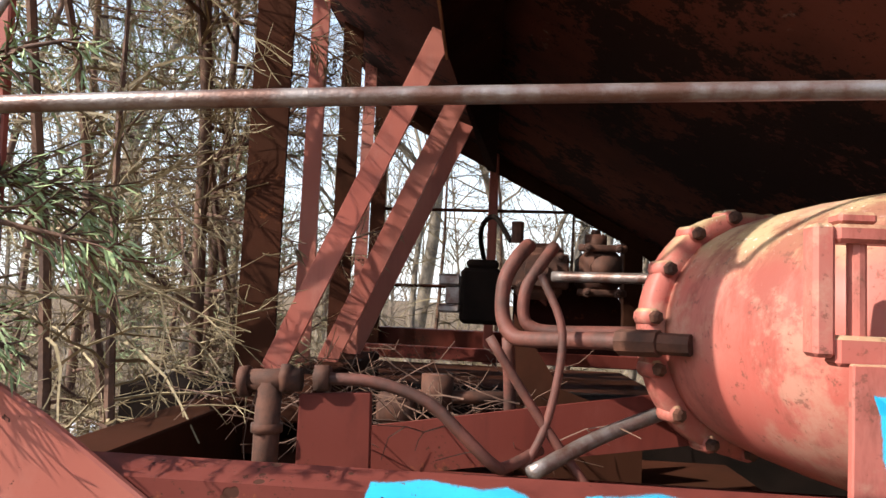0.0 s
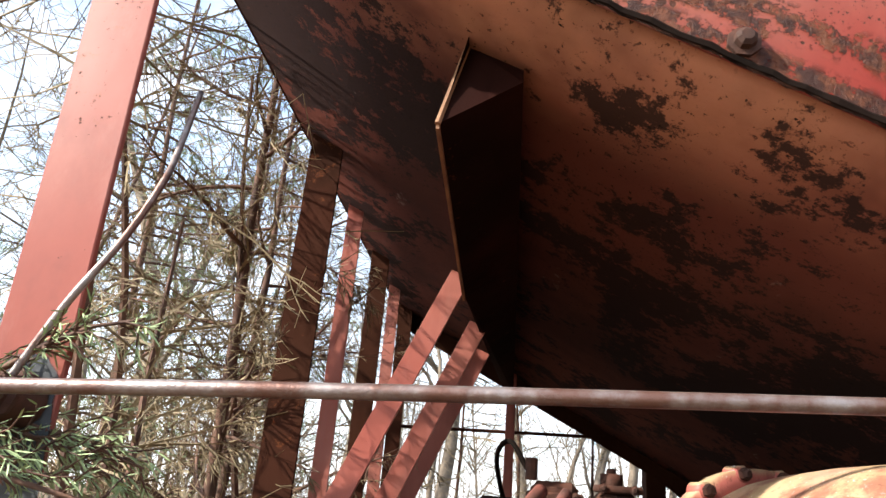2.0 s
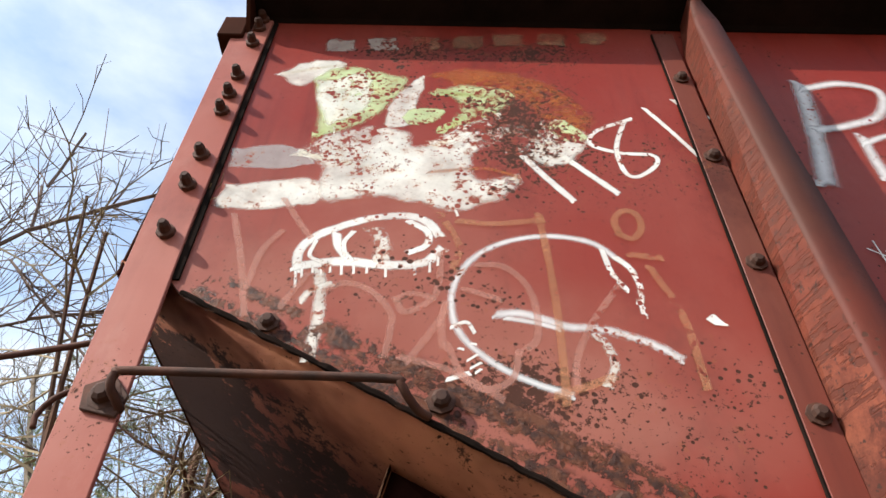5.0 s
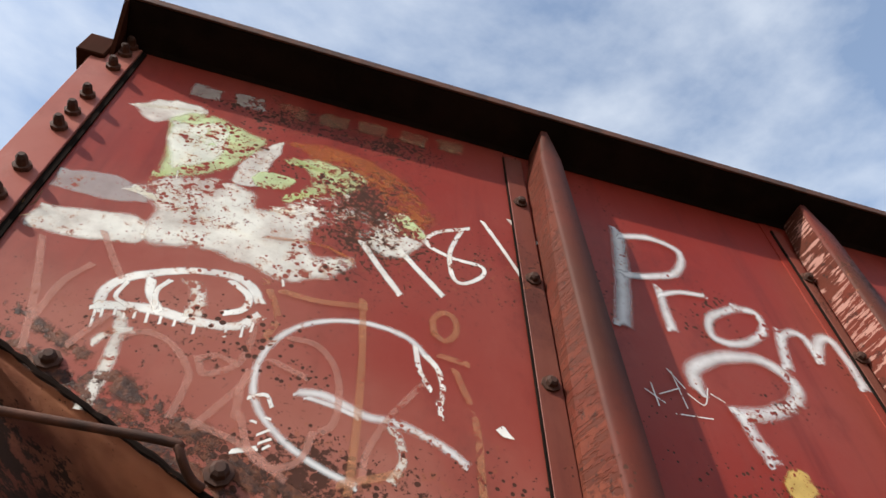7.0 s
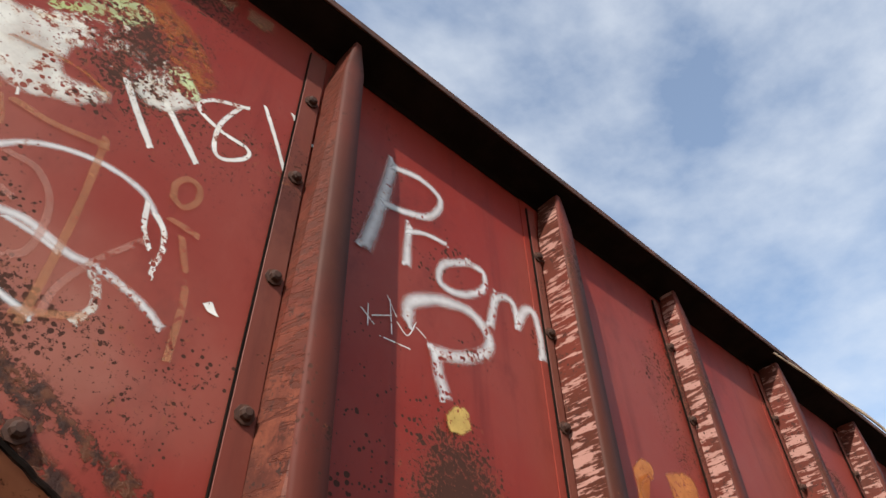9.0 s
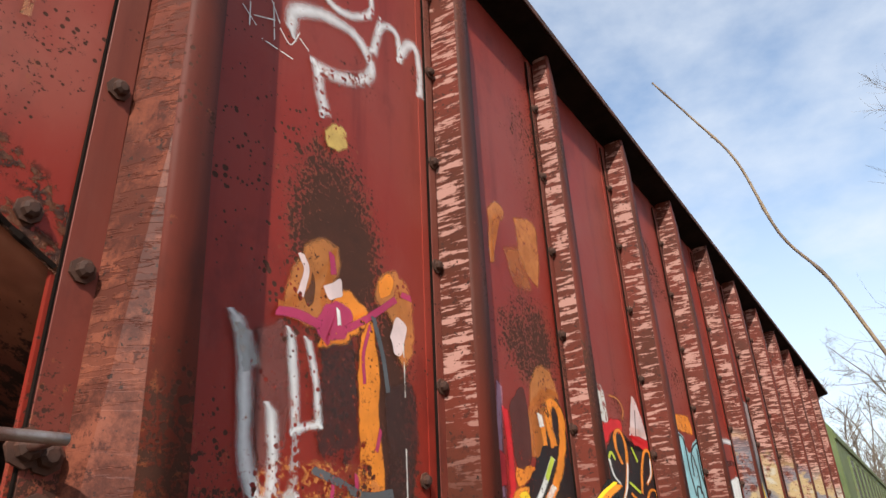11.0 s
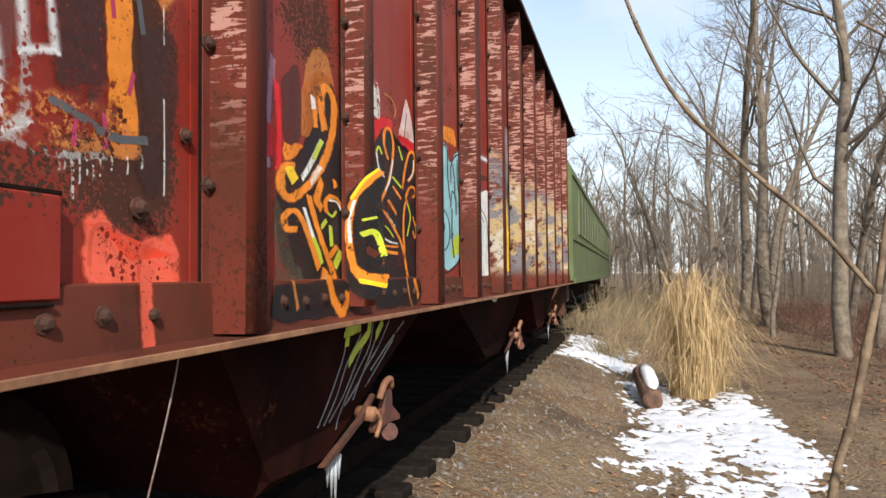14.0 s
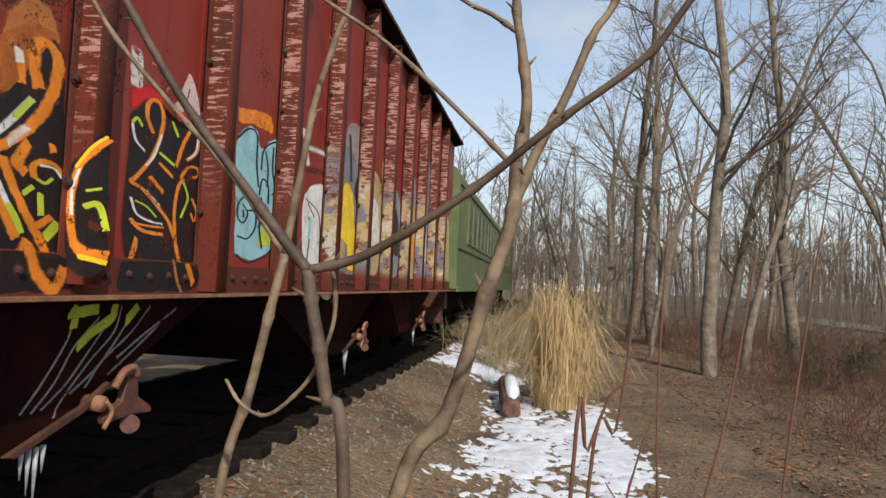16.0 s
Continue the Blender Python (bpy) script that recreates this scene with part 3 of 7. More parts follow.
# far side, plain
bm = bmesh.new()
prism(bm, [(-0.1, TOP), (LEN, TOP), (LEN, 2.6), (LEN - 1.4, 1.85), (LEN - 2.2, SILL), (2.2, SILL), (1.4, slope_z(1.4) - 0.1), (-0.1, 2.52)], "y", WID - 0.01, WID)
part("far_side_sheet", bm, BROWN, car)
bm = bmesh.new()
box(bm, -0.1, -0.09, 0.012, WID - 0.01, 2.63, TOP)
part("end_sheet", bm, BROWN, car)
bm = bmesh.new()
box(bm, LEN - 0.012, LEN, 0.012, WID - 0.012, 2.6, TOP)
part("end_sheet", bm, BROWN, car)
# sloping floor of the first bay, seen from below
bm = bmesh.new()
roll = [(0.012 + 0.13 * k / 8, 0.034 * math.sqrt(1 - (1 - k / 8) ** 2)) for k in range(9)] + [(WID - 0.012, 0.034)]
rows = []
for x in (-0.1, 0.5, 1.1, 1.8, 2.45):
    rows.append([bm.verts.new((x, y, slope_z(x) - d + 0.01)) for y, d in roll] + [bm.verts.new((x, y, slope_z(x) + 0.014)) for y in (WID - 0.012, 0.012)])
n = len(rows[0])
for r0, r1 in zip(rows, rows[1:]):
    for k in range(n):
        f = bm.faces.new((r0[k], r0[(k + 1) % n], r1[(k + 1) % n], r1[k]))
        f.smooth = k < 9
bm.faces.new(rows[0])
bm.faces.new(rows[-1][::-1])
bmesh.ops.recalc_face_normals(bm, faces=bm.faces)
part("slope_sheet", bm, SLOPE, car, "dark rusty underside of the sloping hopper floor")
bm = bmesh.new()
prism(bm, [(LEN, 2.61), (LEN, 2.6), (LEN - 2.4, 1.25), (LEN - 2.4, 1.26)], "y", 0.012, WID - 0.012)
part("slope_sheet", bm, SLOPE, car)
# rolled edge strip along the slope under the first sheet
bm = bmesh.new()
line = [(0.07 + 1.19 * k / 60, -0.004 + 0.004 * noise.noise(Vector((k * 0.9, 0, 0))), slope_z(0.07 + 1.19 * k / 60) + 0.006 * noise.noise(Vector((k * 0.55, 3, 0)))) for k in range(61)]
tube(bm, line, [0.0065 + 0.004 * noise.noise(Vector((k * 0.8, 7, 0))) for k in range(61)], 6)
# Black stands in for the shadow gap below the sheet.
part("edge_weld", bm, BLACK, car, "ragged weld along the slope, black as a shadow gap")
# top chord, coloured near-black to carry the shade underneath
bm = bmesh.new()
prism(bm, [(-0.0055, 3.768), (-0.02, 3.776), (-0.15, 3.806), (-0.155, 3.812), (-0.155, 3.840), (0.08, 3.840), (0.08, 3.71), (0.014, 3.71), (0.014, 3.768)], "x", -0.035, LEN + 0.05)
chord = part("top_chord", bm, BLACK, car, "top chord along the roof edge, its shade painted black")
bm = bmesh.new()
box(bm, -0.035, LEN + 0.05, -0.163, -0.1555, 3.808, 3.846, 0.002)
part("chord_lip", bm, RUSTY, chord, "brown rusted lip of the top chord")
bm = bmesh.new()
prism(bm, [(-0.155, 3.842), (0.09, 3.842), (0.09, 3.66), (0.0, 3.66), (-0.15, 3.80)], "x", -0.05, -0.037)
box(bm, -0.135, -0.052, -0.03, 0.05, 3.64, 3.76)
part("chord_end_plate", bm, BROWN, car)
bm = bmesh.new()
box(bm, -0.14, LEN + 0.05, WID - 0.09, WID + 0.2, 3.755, 3.83)
part("top_chord", bm, BROWN, car)
bm = bmesh.new()
box(bm, -0.15, -0.02, 0.1, WID - 0.1, 3.72, 3.83)
part("end_chord", bm, BROWN, car)
# side sill: an upright leg and an outward shelf
bm = bmesh.new()
prism(bm, [(-0.15, SILL), (-0.15, SILL + 0.012), (-0.026, SILL + 0.012), (-0.02, SILL + 0.155), (-0.004, SILL + 0.16), (-0.004, SILL)], "x", 1.24, LEN)
part("side_sill", bm, SILLRED, car, "rust-edged side sill with a shelf")
bm = bmesh.new()
box(bm, 1.24, LEN, -0.158, -0.15, SILL - 0.004, SILL + 0.014, 0.002)
part("shelf_edge", bm, TANRUST, car, "tan edge of the sill shelf")
bm = bmesh.new()
prism(bm, [(-0.02, SILL - 0.13), (-0.02, SILL + 0.095), (0.035, SILL + 0.105), (0.035, SILL + 0.09), (-0.008, SILL + 0.085), (-0.008, SILL - 0.13)], "x", 0.02, 1.24)
part("end_sill_side", bm, DULLRED, car, "dull red sill of the end platform sprayed blue")
bm = bmesh.new()
box(bm, 0.0, LEN, WID - 0.02, WID + 0.12, SILL, SILL + 0.14)
part("side_sill", bm, POSTRED, car)


def post(x, depth, foot, wide, lap=0.066, kick=0.0):
    """A pressed hat post with flanges, tapering to a point under the chord."""
    bm = bmesh.new()
    sec = []
    for z, w, d, out in ((foot, wide, depth, kick), (2.2, 0.045, depth, kick * 0.35), (3.58, 0.038, depth, 0.0), (3.78, 0.013, depth - 0.01, 0.0)):
        sec.append([bm.verts.new((x + sx * w * k + (out if y < -0.05 or sx > 0 else 0.0), y, z)) for sx, k, y in ((-1, 1.15, -0.013), (-1, 1.0, -d * 0.9), (-1, 0.8, -d), (1, 0.8, -d), (1, 1.0, -d * 0.9), (1, 1.15, -0.013))])
    side, front = [], []
    for r0, r1 in zip(sec, sec[1:]):
        for k in range(5):
            f = bm.faces.new((r0[k], r0[k + 1], r1[k + 1], r1[k]))
            f.material_index = 1 if k in (1, 2, 3) else 0
            f.smooth = k in (1, 2, 3)
    bm.faces.new(sec[0])
    bmesh.ops.recalc_face_normals(bm, faces=bm.faces)
    ob = part("side_post", bm, HATCH, car, "rusty pressed-steel side post with flaking paint")
    ob.data.materials.append(POSTRED)
    bm = bmesh.new()
    box(bm, x - wide - lap, x - wide * 1.1 + 0.004, -0.013, -0.004, foot + 0.02, TOP - 0.06, 0.002)
    flange = part("post_flange", bm, FLANGE, ob)
    bm = bmesh.new()
    box(bm, x - wide - lap - 0.005, x - wide - lap - 0.0005, -0.0125, -0.0045, foot + 0.02, TOP - 0.06)
    part("seam", bm, BLACK, flange, "dark rust-filled seam")
    bm = bmesh.new()
    box(bm, x + wide * 1.1 - 0.004, x + wide + 0.035, -0.013, -0.004, foot + 0.02, TOP - 0.06, 0.002)
    part("post_flange", bm, FLANGE, ob)
    for k in range(7):
        z = 3.445 - 0.38 * k
        if z > 1.3:
            bolt(ob, x - wide - lap / 2, -0.013, z, 1.0, 17 * k)
    if kick:
        for z in (1.395, 1.505, 1.62):
            bolt(ob, x - wide - lap / 2, -0.013, z, 1.15, 50 * z)
    return ob


for i, x in enumerate(POSTS):
    post(x, 0.10 if i == 2 else 0.13, SILL + (0.05 if i == 2 else 0.02), 0.05, 0.066 if i == 0 else 0.04, 0.07 if i == 0 else 0.0)
for i, x in enumerate(POSTS[:-1]):
    for k in range(5):
        bx = x + 0.17 + k * 0.15
        bolt(car, bx, -0.022, SILL + 0.085 + 0.006 * (k % 2), 0.95, 23 * k)
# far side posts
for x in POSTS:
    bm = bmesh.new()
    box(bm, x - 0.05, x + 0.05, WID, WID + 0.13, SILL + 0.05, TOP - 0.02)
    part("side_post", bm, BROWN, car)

# corner post: a flat leg leaning a little, with a return leg
bm = bmesh.new()
prism(bm, [(-0.095, TOP - 0.02), (0.022, TOP - 0.02), (0.036, 2.75), (0.088, 1.16), (-0.012, 1.16), (-0.075, 2.75)], "y", -0.016, -0.0045, 0.002)
corner = part("corner_post", bm, PINK, car, "sun-bleached red corner post with rust-stained bolts")
bm = bmesh.new()
prism(bm, [(-0.095, TOP), (-0.083, TOP), (-0.063, 2.75), (0.012, 1.16), (0.0, 1.16), (-0.075, 2.75)], "y", -0.004, 0.09)
part("return_leg", bm, BROWN, corner)
for z in (2.732, 2.90, 3.02, 3.22, 3.305, 3.405, 3.60, 3.70, 3.755):
    stud = bolt(corner, -0.010, -0.017, z, 0.9, 40 * z)
    stud.matrix_basis = stud.matrix_basis @ Matrix.Diagonal((1.0, 2.0, 1.0, 1.0))
bm = bmesh.new()
prism(bm, [(0.024, TOP - 0.03), (0.039, TOP - 0.03), (0.056, 2.6), (0.040, 2.6)], "y", -0.0105, -0.0046)
part("seam_strip", bm, BLACK, corner, "black rust-filled seam beside the corner post")
bm = bmesh.new()
prism(bm, [(0.0, 1.02), (0.0, 1.315), (0.1, 1.318), (0.16, 1.285), (0.30, 1.19), (0.3, 1.02)], "y", -0.034, -0.022, 0.003)
part("corner_gusset", bm, PINK, car, "pink-red gusset plate at the foot of the corner post")
bolt(car, 0.06, -0.036, 1.25, 1.1)

# level hand rod across the opening
bm = bmesh.new()
tube(bm, curve([(0.03, -0.03, 1.578), (0.045, -0.09, 1.578), (0.075, -0.128, 1.579), (0.12, -0.135, 1.581), (0.5, -0.135, 1.599), (1.2, -0.135, 1.624), (1.25, -0.12, 1.626), (1.27, -0.02, 1.63)], 6), 0.0085, 12)
rod = part("hand_rod", bm, STEEL, car, "worn steel hand rod with traces of red paint", True)
bolt(rod, 0.03, -0.06, 1.578, 1.2)
bolt(rod, 1.27, -0.014, 1.63, 1.3)
bm = bmesh.new()
lathe(bm, [(0.0, 0.034), (0.012, 0.036), (0.02, 0.026), (0.04, 0.022), (0.05, 0.014)], (0.03, -0.017, 1.578), (0.15, -1, 0), 14)
part("rod_eye", bm, RUSTY, rod, "rusted eye bolted to the corner post", True)
bm = bmesh.new()
tube(bm, curve([(0.012, -0.06, 1.54), (0.075, -0.05, 1.695), (0.118, -0.035, 1.79), (0.143, -0.02, 1.88), (0.13, 0.02, 1.95), (0.12, 0.06, 2.08)], 6), 0.005, 8)
part("bent_rod", bm, STEEL, car, "thin bent steel rod beside the corner post", True)
# grab iron
bm = bmesh.new()
tube(bm, curve([(0.05, -0.014, 2.275), (0.05, -0.035, 2.278), (0.042, -0.062, 2.293), (0.045, -0.07, 2.314), (0.07, -0.071, 2.321), (0.3, -0.071, 2.321), (0.53, -0.071, 2.319), (0.553, -0.069, 2.311), (0.565, -0.058, 2.295), (0.585, -0.03, 2.282), (0.605, -0.012, 2.28)], 6), 0.0085, 10)
grab = part("grab_iron", bm, RUSTY, car, "rusty grab iron bolted to the side", True)
bolt(grab, 0.015, -0.017, 2.30, 1.3)
bolt(grab, 0.625, -0.006, 2.315, 1.15)
bm = bmesh.new()
prism(bm, [(-0.02, 2.27), (-0.03, 2.32), (0.02, 2.345), (0.06, 2.30), (0.05, 2.255)], "y", -0.024, -0.0165, 0.002)
part("grab_foot", bm, RUSTY, grab, "rusted foot plate")
# end grab iron reaching out past the corner
bm = bmesh.new()
tube(bm, curve([(-0.045, 0.05, 2.36), (-0.04, 0.05, 2.40), (-0.055, 0.05, 2.455), (-0.085, 0.05, 2.472), (-0.16, 0.05, 2.455), (-0.35, 0.05, 2.412), (-0.5, 0.05, 2.38)], 6), 0.0075, 10)
tube(bm, curve([(-0.045, 0.045, 2.37), (-0.10, 0.03, 2.33), (-0.125, 0.03, 2.29), (-0.12, 0.03, 2.26)], 5), 0.006, 8)
part("end_grab_iron", bm, RUSTY, car, "rusty grab iron on the end of the car", True)
for x, z in ((0.271, 2.489), (0.928, 2.131), (1.2, 2.0)):
    bolt(car, x, -0.006, z, 1.0, 30)

# cross bearer and struts below the slope; shade and lit edges are coloured in
# Pale strip that paints in the lit edge of the bearer.
bm = bmesh.new()
prism(bm, [(0.0, 0.192), (0.0, 1.0), (0.006, 1.0), (0.006, 0.192)], "z", -0.012, 0.0)
for v in bm.verts:
    v.co = Vector((0.479 + v.co.x, v.co.y, 2.115 + v.co.z - 0.074 * (v.co.y - 0.192)))
tube(bm, [(0.522, 0.222, 2.305), (0.482, 0.190, 2.112)], 0.006, 6)
part("bearer_edge", bm, TANRUST, car, "pale edge of the cross bearer, painted as if lit")
# Near-black so that all its faces read as shaded.
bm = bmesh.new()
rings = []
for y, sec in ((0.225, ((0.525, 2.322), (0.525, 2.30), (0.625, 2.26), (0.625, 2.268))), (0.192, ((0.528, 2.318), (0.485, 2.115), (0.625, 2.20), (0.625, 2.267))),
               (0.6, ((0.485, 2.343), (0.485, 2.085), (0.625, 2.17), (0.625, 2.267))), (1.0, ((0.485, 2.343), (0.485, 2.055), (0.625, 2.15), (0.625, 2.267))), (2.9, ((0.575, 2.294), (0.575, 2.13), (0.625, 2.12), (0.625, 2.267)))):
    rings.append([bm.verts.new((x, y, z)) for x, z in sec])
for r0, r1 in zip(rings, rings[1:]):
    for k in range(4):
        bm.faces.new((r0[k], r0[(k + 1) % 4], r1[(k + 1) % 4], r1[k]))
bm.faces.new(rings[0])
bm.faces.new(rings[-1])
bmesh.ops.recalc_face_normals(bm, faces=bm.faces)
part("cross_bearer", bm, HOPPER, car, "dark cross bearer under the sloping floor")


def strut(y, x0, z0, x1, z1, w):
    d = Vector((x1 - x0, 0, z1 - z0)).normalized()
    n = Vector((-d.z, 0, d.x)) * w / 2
    # Pale face: sunlight on the strut is put into its colour.
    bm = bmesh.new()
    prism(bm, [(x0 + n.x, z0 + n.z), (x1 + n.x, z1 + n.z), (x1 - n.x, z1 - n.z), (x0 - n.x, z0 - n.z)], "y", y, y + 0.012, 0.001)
    ob = part("diagonal_strut", bm, PINK, car, "red diagonal strut below the slope, pale as if sunlit")
    # Black leg paints the shade on the strut's underside.
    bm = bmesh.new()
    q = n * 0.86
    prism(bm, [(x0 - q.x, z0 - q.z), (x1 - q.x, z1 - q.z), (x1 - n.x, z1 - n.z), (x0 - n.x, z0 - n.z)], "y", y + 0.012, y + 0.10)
    part("shaded_leg", bm, BLACK, ob)


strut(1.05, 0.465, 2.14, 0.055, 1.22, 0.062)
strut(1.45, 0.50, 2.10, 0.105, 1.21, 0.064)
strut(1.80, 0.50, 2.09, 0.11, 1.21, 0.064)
# Pink posts carry sunlight in their colour, brown posts carry shade.
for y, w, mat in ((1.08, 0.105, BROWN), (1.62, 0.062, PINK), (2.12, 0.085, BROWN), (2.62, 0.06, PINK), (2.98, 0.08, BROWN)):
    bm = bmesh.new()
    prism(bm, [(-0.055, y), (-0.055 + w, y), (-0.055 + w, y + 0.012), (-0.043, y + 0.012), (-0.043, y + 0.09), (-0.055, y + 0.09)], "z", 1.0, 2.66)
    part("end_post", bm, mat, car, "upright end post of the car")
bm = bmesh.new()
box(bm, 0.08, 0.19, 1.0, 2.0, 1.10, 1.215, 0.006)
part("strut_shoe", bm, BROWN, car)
bm = bmesh.new()
box(bm, 0.59, 0.64, 2.97, 3.0, 1.1, 2.27)
part("far_stanchion", bm, PINK, car)
for z in (1.5, 1.92):
    bm = bmesh.new()
    tube(bm, [(-0.05, 3.02, z), (1.3, 3.02, z + 0.02)], 0.009, 8)
    part("hand_rod", bm, BROWN, car)

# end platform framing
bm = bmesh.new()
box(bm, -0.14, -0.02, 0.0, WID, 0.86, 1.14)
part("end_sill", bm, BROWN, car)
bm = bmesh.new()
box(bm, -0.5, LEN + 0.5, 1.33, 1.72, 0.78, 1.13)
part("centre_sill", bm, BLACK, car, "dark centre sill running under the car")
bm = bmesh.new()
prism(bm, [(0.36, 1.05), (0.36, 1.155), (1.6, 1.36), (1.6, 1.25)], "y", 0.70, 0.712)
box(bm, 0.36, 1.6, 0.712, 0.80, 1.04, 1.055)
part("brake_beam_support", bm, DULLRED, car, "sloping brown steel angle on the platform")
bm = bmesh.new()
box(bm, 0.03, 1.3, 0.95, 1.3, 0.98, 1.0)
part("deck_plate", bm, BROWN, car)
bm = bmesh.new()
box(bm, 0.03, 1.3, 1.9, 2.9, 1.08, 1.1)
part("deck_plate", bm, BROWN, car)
bm = bmesh.new()
box(bm, 0.02, 1.4, 2.5, 2.56, 1.15, 1.21)
part("cross_rail", bm, DULLRED, car)
bm = bmesh.new()
prism(bm, [(0.297, 1.02), (0.297, 1.252), (0.423, 1.262), (0.43, 1.02)], "y", 0.45, 0.462, 0.003)
part("standing_plate", bm, DULLRED, car, "upright red bracket plate")
# cut-out cock with its pipe
bm = bmesh.new()
tube(bm, [(0.205, 0.45, 1.27), (0.30, 0.45, 1.276)], 0.02, 12)
tube(bm, [(0.268, 0.45, 1.276), (0.283, 0.45, 1.277)], 0.027, 6)
tube(bm, [(0.325, 0.45, 1.28), (0.35, 0.45, 1.281)], 0.024, 6)
tube(bm, [(0.195, 0.45, 1.268), (0.21, 0.45, 1.269)], 0.027, 12)
tube(bm, [(0.245, 0.45, 1.27), (0.245, 0.45, 1.02)], [0.022] * 2, 12)
tube(bm, [(0.245, 0.45, 1.20), (0.245, 0.45, 1.185)], 0.027, 12)
cock = part("brake_cock", bm, RUSTY, car, "rusty brake pipe cock", True)
bm = bmesh.new()
tube(bm, curve([(0.34, 0.45, 1.281), (0.43, 0.45, 1.278), (0.52, 0.45, 1.25), (0.58, 0.45, 1.20), (0.635, 0.46, 1.15), (0.66, 0.5, 1.14), (0.72, 0.56, 1.16)], 6), 0.0105, 10)
part("bent_pipe", bm, PIPE, cock, "", True)


def pipe(name, pts, r, mat=PIPE, label=""):
    bm = bmesh.new()
    tube(bm, curve(pts, 5), r, 12)
    return part(name, bm, mat, car, label, True)


pipe("brake_pipe", [(0.70, 0.80, 1.555), (0.672, 0.76, 1.52), (0.648, 0.75, 1.47), (0.646, 0.74, 1.40), (0.665, 0.72, 1.36), (0.70, 0.69, 1.352), (0.80, 0.60, 1.36), (0.93, 0.49, 1.365)], 0.0165, PIPE, "thick red-brown brake pipe bent to the cylinder")
pipe("brake_pipe", [(0.757, 0.80, 1.555), (0.725, 0.77, 1.51), (0.695, 0.75, 1.46), (0.69, 0.745, 1.40), (0.71, 0.74, 1.375), (0.76, 0.73, 1.369), (0.92, 0.70, 1.375)], 0.0135)
pipe("brake_rod", [(0.62, 0.55, 1.36), (0.722, 0.55, 1.209), (0.83, 0.54, 1.07)], 0.009)
pipe("brake_rod", [(0.715, 0.6, 1.48), (0.755, 0.57, 1.37), (0.732, 0.55, 1.22), (0.69, 0.53, 1.13)], 0.008)
pipe("brake_rod", [(0.70, 0.5, 1.13), (0.85, 0.6, 1.19), (1.1, 0.75, 1.26)], 0.014, STEEL)
pipe("air_pipe", [(0.78, 1.1, 1.50), (1.0, 1.0, 1.50), (1.2, 0.9, 1.5)], 0.014, STEEL)
pipe("air_pipe", [(0.66, 0.75, 1.35), (0.67, 0.78, 1.2), (0.67, 0.8, 1.05)], 0.014)
# coupling nuts on the cylinder pipe
bm = bmesh.new()
tube(bm, [(0.855, 0.55, 1.362), (0.915, 0.50, 1.365)], 0.024, 8)
tube(bm, [(0.915, 0.50, 1.365), (0.96, 0.47, 1.366)], 0.019, 8)
part("pipe_coupling", bm, RUSTY, car)
# control valve on its bracket
valve = tagged(new("control_valve"), "dirty air brake control valve")
valve.parent = car
bm = bmesh.new()
box(bm, 0.53, 0.65, 1.28, 1.42, 1.36, 1.525, 0.012)
box(bm, 0.545, 0.64, 1.29, 1.41, 1.525, 1.55, 0.008)
part("body", bm, BLACK, valve)
bm = bmesh.new()
box(bm, 0.465, 0.53, 1.3, 1.40, 1.47, 1.505, 0.006)
box(bm, 0.465, 0.53, 1.3, 1.40, 1.39, 1.415, 0.006)
box(bm, 0.485, 0.53, 1.32, 1.38, 1.415, 1.47, 0.004)
part("cover", bm, STEEL, valve)
bm = bmesh.new()
box(bm, 0.69, 0.82, 1.22, 1.38, 1.44, 1.60, 0.018)
box(bm, 0.675, 0.835, 1.205, 1.225, 1.47, 1.57, 0.006)
tube(bm, [(0.69, 1.25, 1.60), (0.69, 1.25, 1.66)], 0.018, 10)
tube(bm, [(0.755, 1.21, 1.52), (0.755, 1.17, 1.52)], 0.045, 14)
tube(bm, [(0.755, 1.17, 1.52), (0.755, 1.155, 1.52)], 0.02, 6)
part("pipe_bracket", bm, RUSTY, valve)
bm = bmesh.new()
box(bm, 0.87, 0.985, 1.22, 1.40, 1.47, 1.585, 0.02)
box(bm, 0.86, 0.995, 1.21, 1.23, 1.455, 1.475, 0.004)
box(bm, 0.86, 0.995, 1.21, 1.23, 1.58, 1.60, 0.004)
tube(bm, [(0.92, 1.3, 1.585), (0.92, 1.3, 1.635)], 0.032, 12)
tube(bm, [(0.92, 1.3, 1.635), (0.92, 1.3, 1.65)], 0.014, 6)
tube(bm, [(0.93, 1.21, 1.53), (0.93, 1.175, 1.53)], 0.038, 12)
part("emergency_portion", bm, RUSTY, valve, "", True)
for x, z in ((0.885, 1.465), (0.97, 1.465), (0.885, 1.59), (0.97, 1.59), (0.70, 1.48), (0.81, 1.56)):
    bolt(valve, x, 1.205, z, 0.55)
bm = bmesh.new()
prism(bm, [(0.68, 1.0), (0.68, 1.40), (0.80, 1.22), (1.0, 1.15), (1.0, 1.0)], "y", 1.0, 1.012)
part("bracket_plate", bm, BROWN, car)
# Plain dark plate added in place of the clutter behind the pipes.
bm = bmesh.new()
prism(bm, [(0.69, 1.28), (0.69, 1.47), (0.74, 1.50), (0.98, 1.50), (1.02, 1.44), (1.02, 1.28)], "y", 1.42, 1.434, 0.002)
part("clutter_plate", bm, HOPPER, car, "dark plate added for the clutter behind the brake valve")
bm = bmesh.new()
tube(bm, [(0.50, 0.95, 1.16), (0.50, 0.95, 1.245)], 0.04, 14)
tube(bm, [(0.42, 0.95, 1.19), (0.72, 0.95, 1.2)], 0.016, 10)
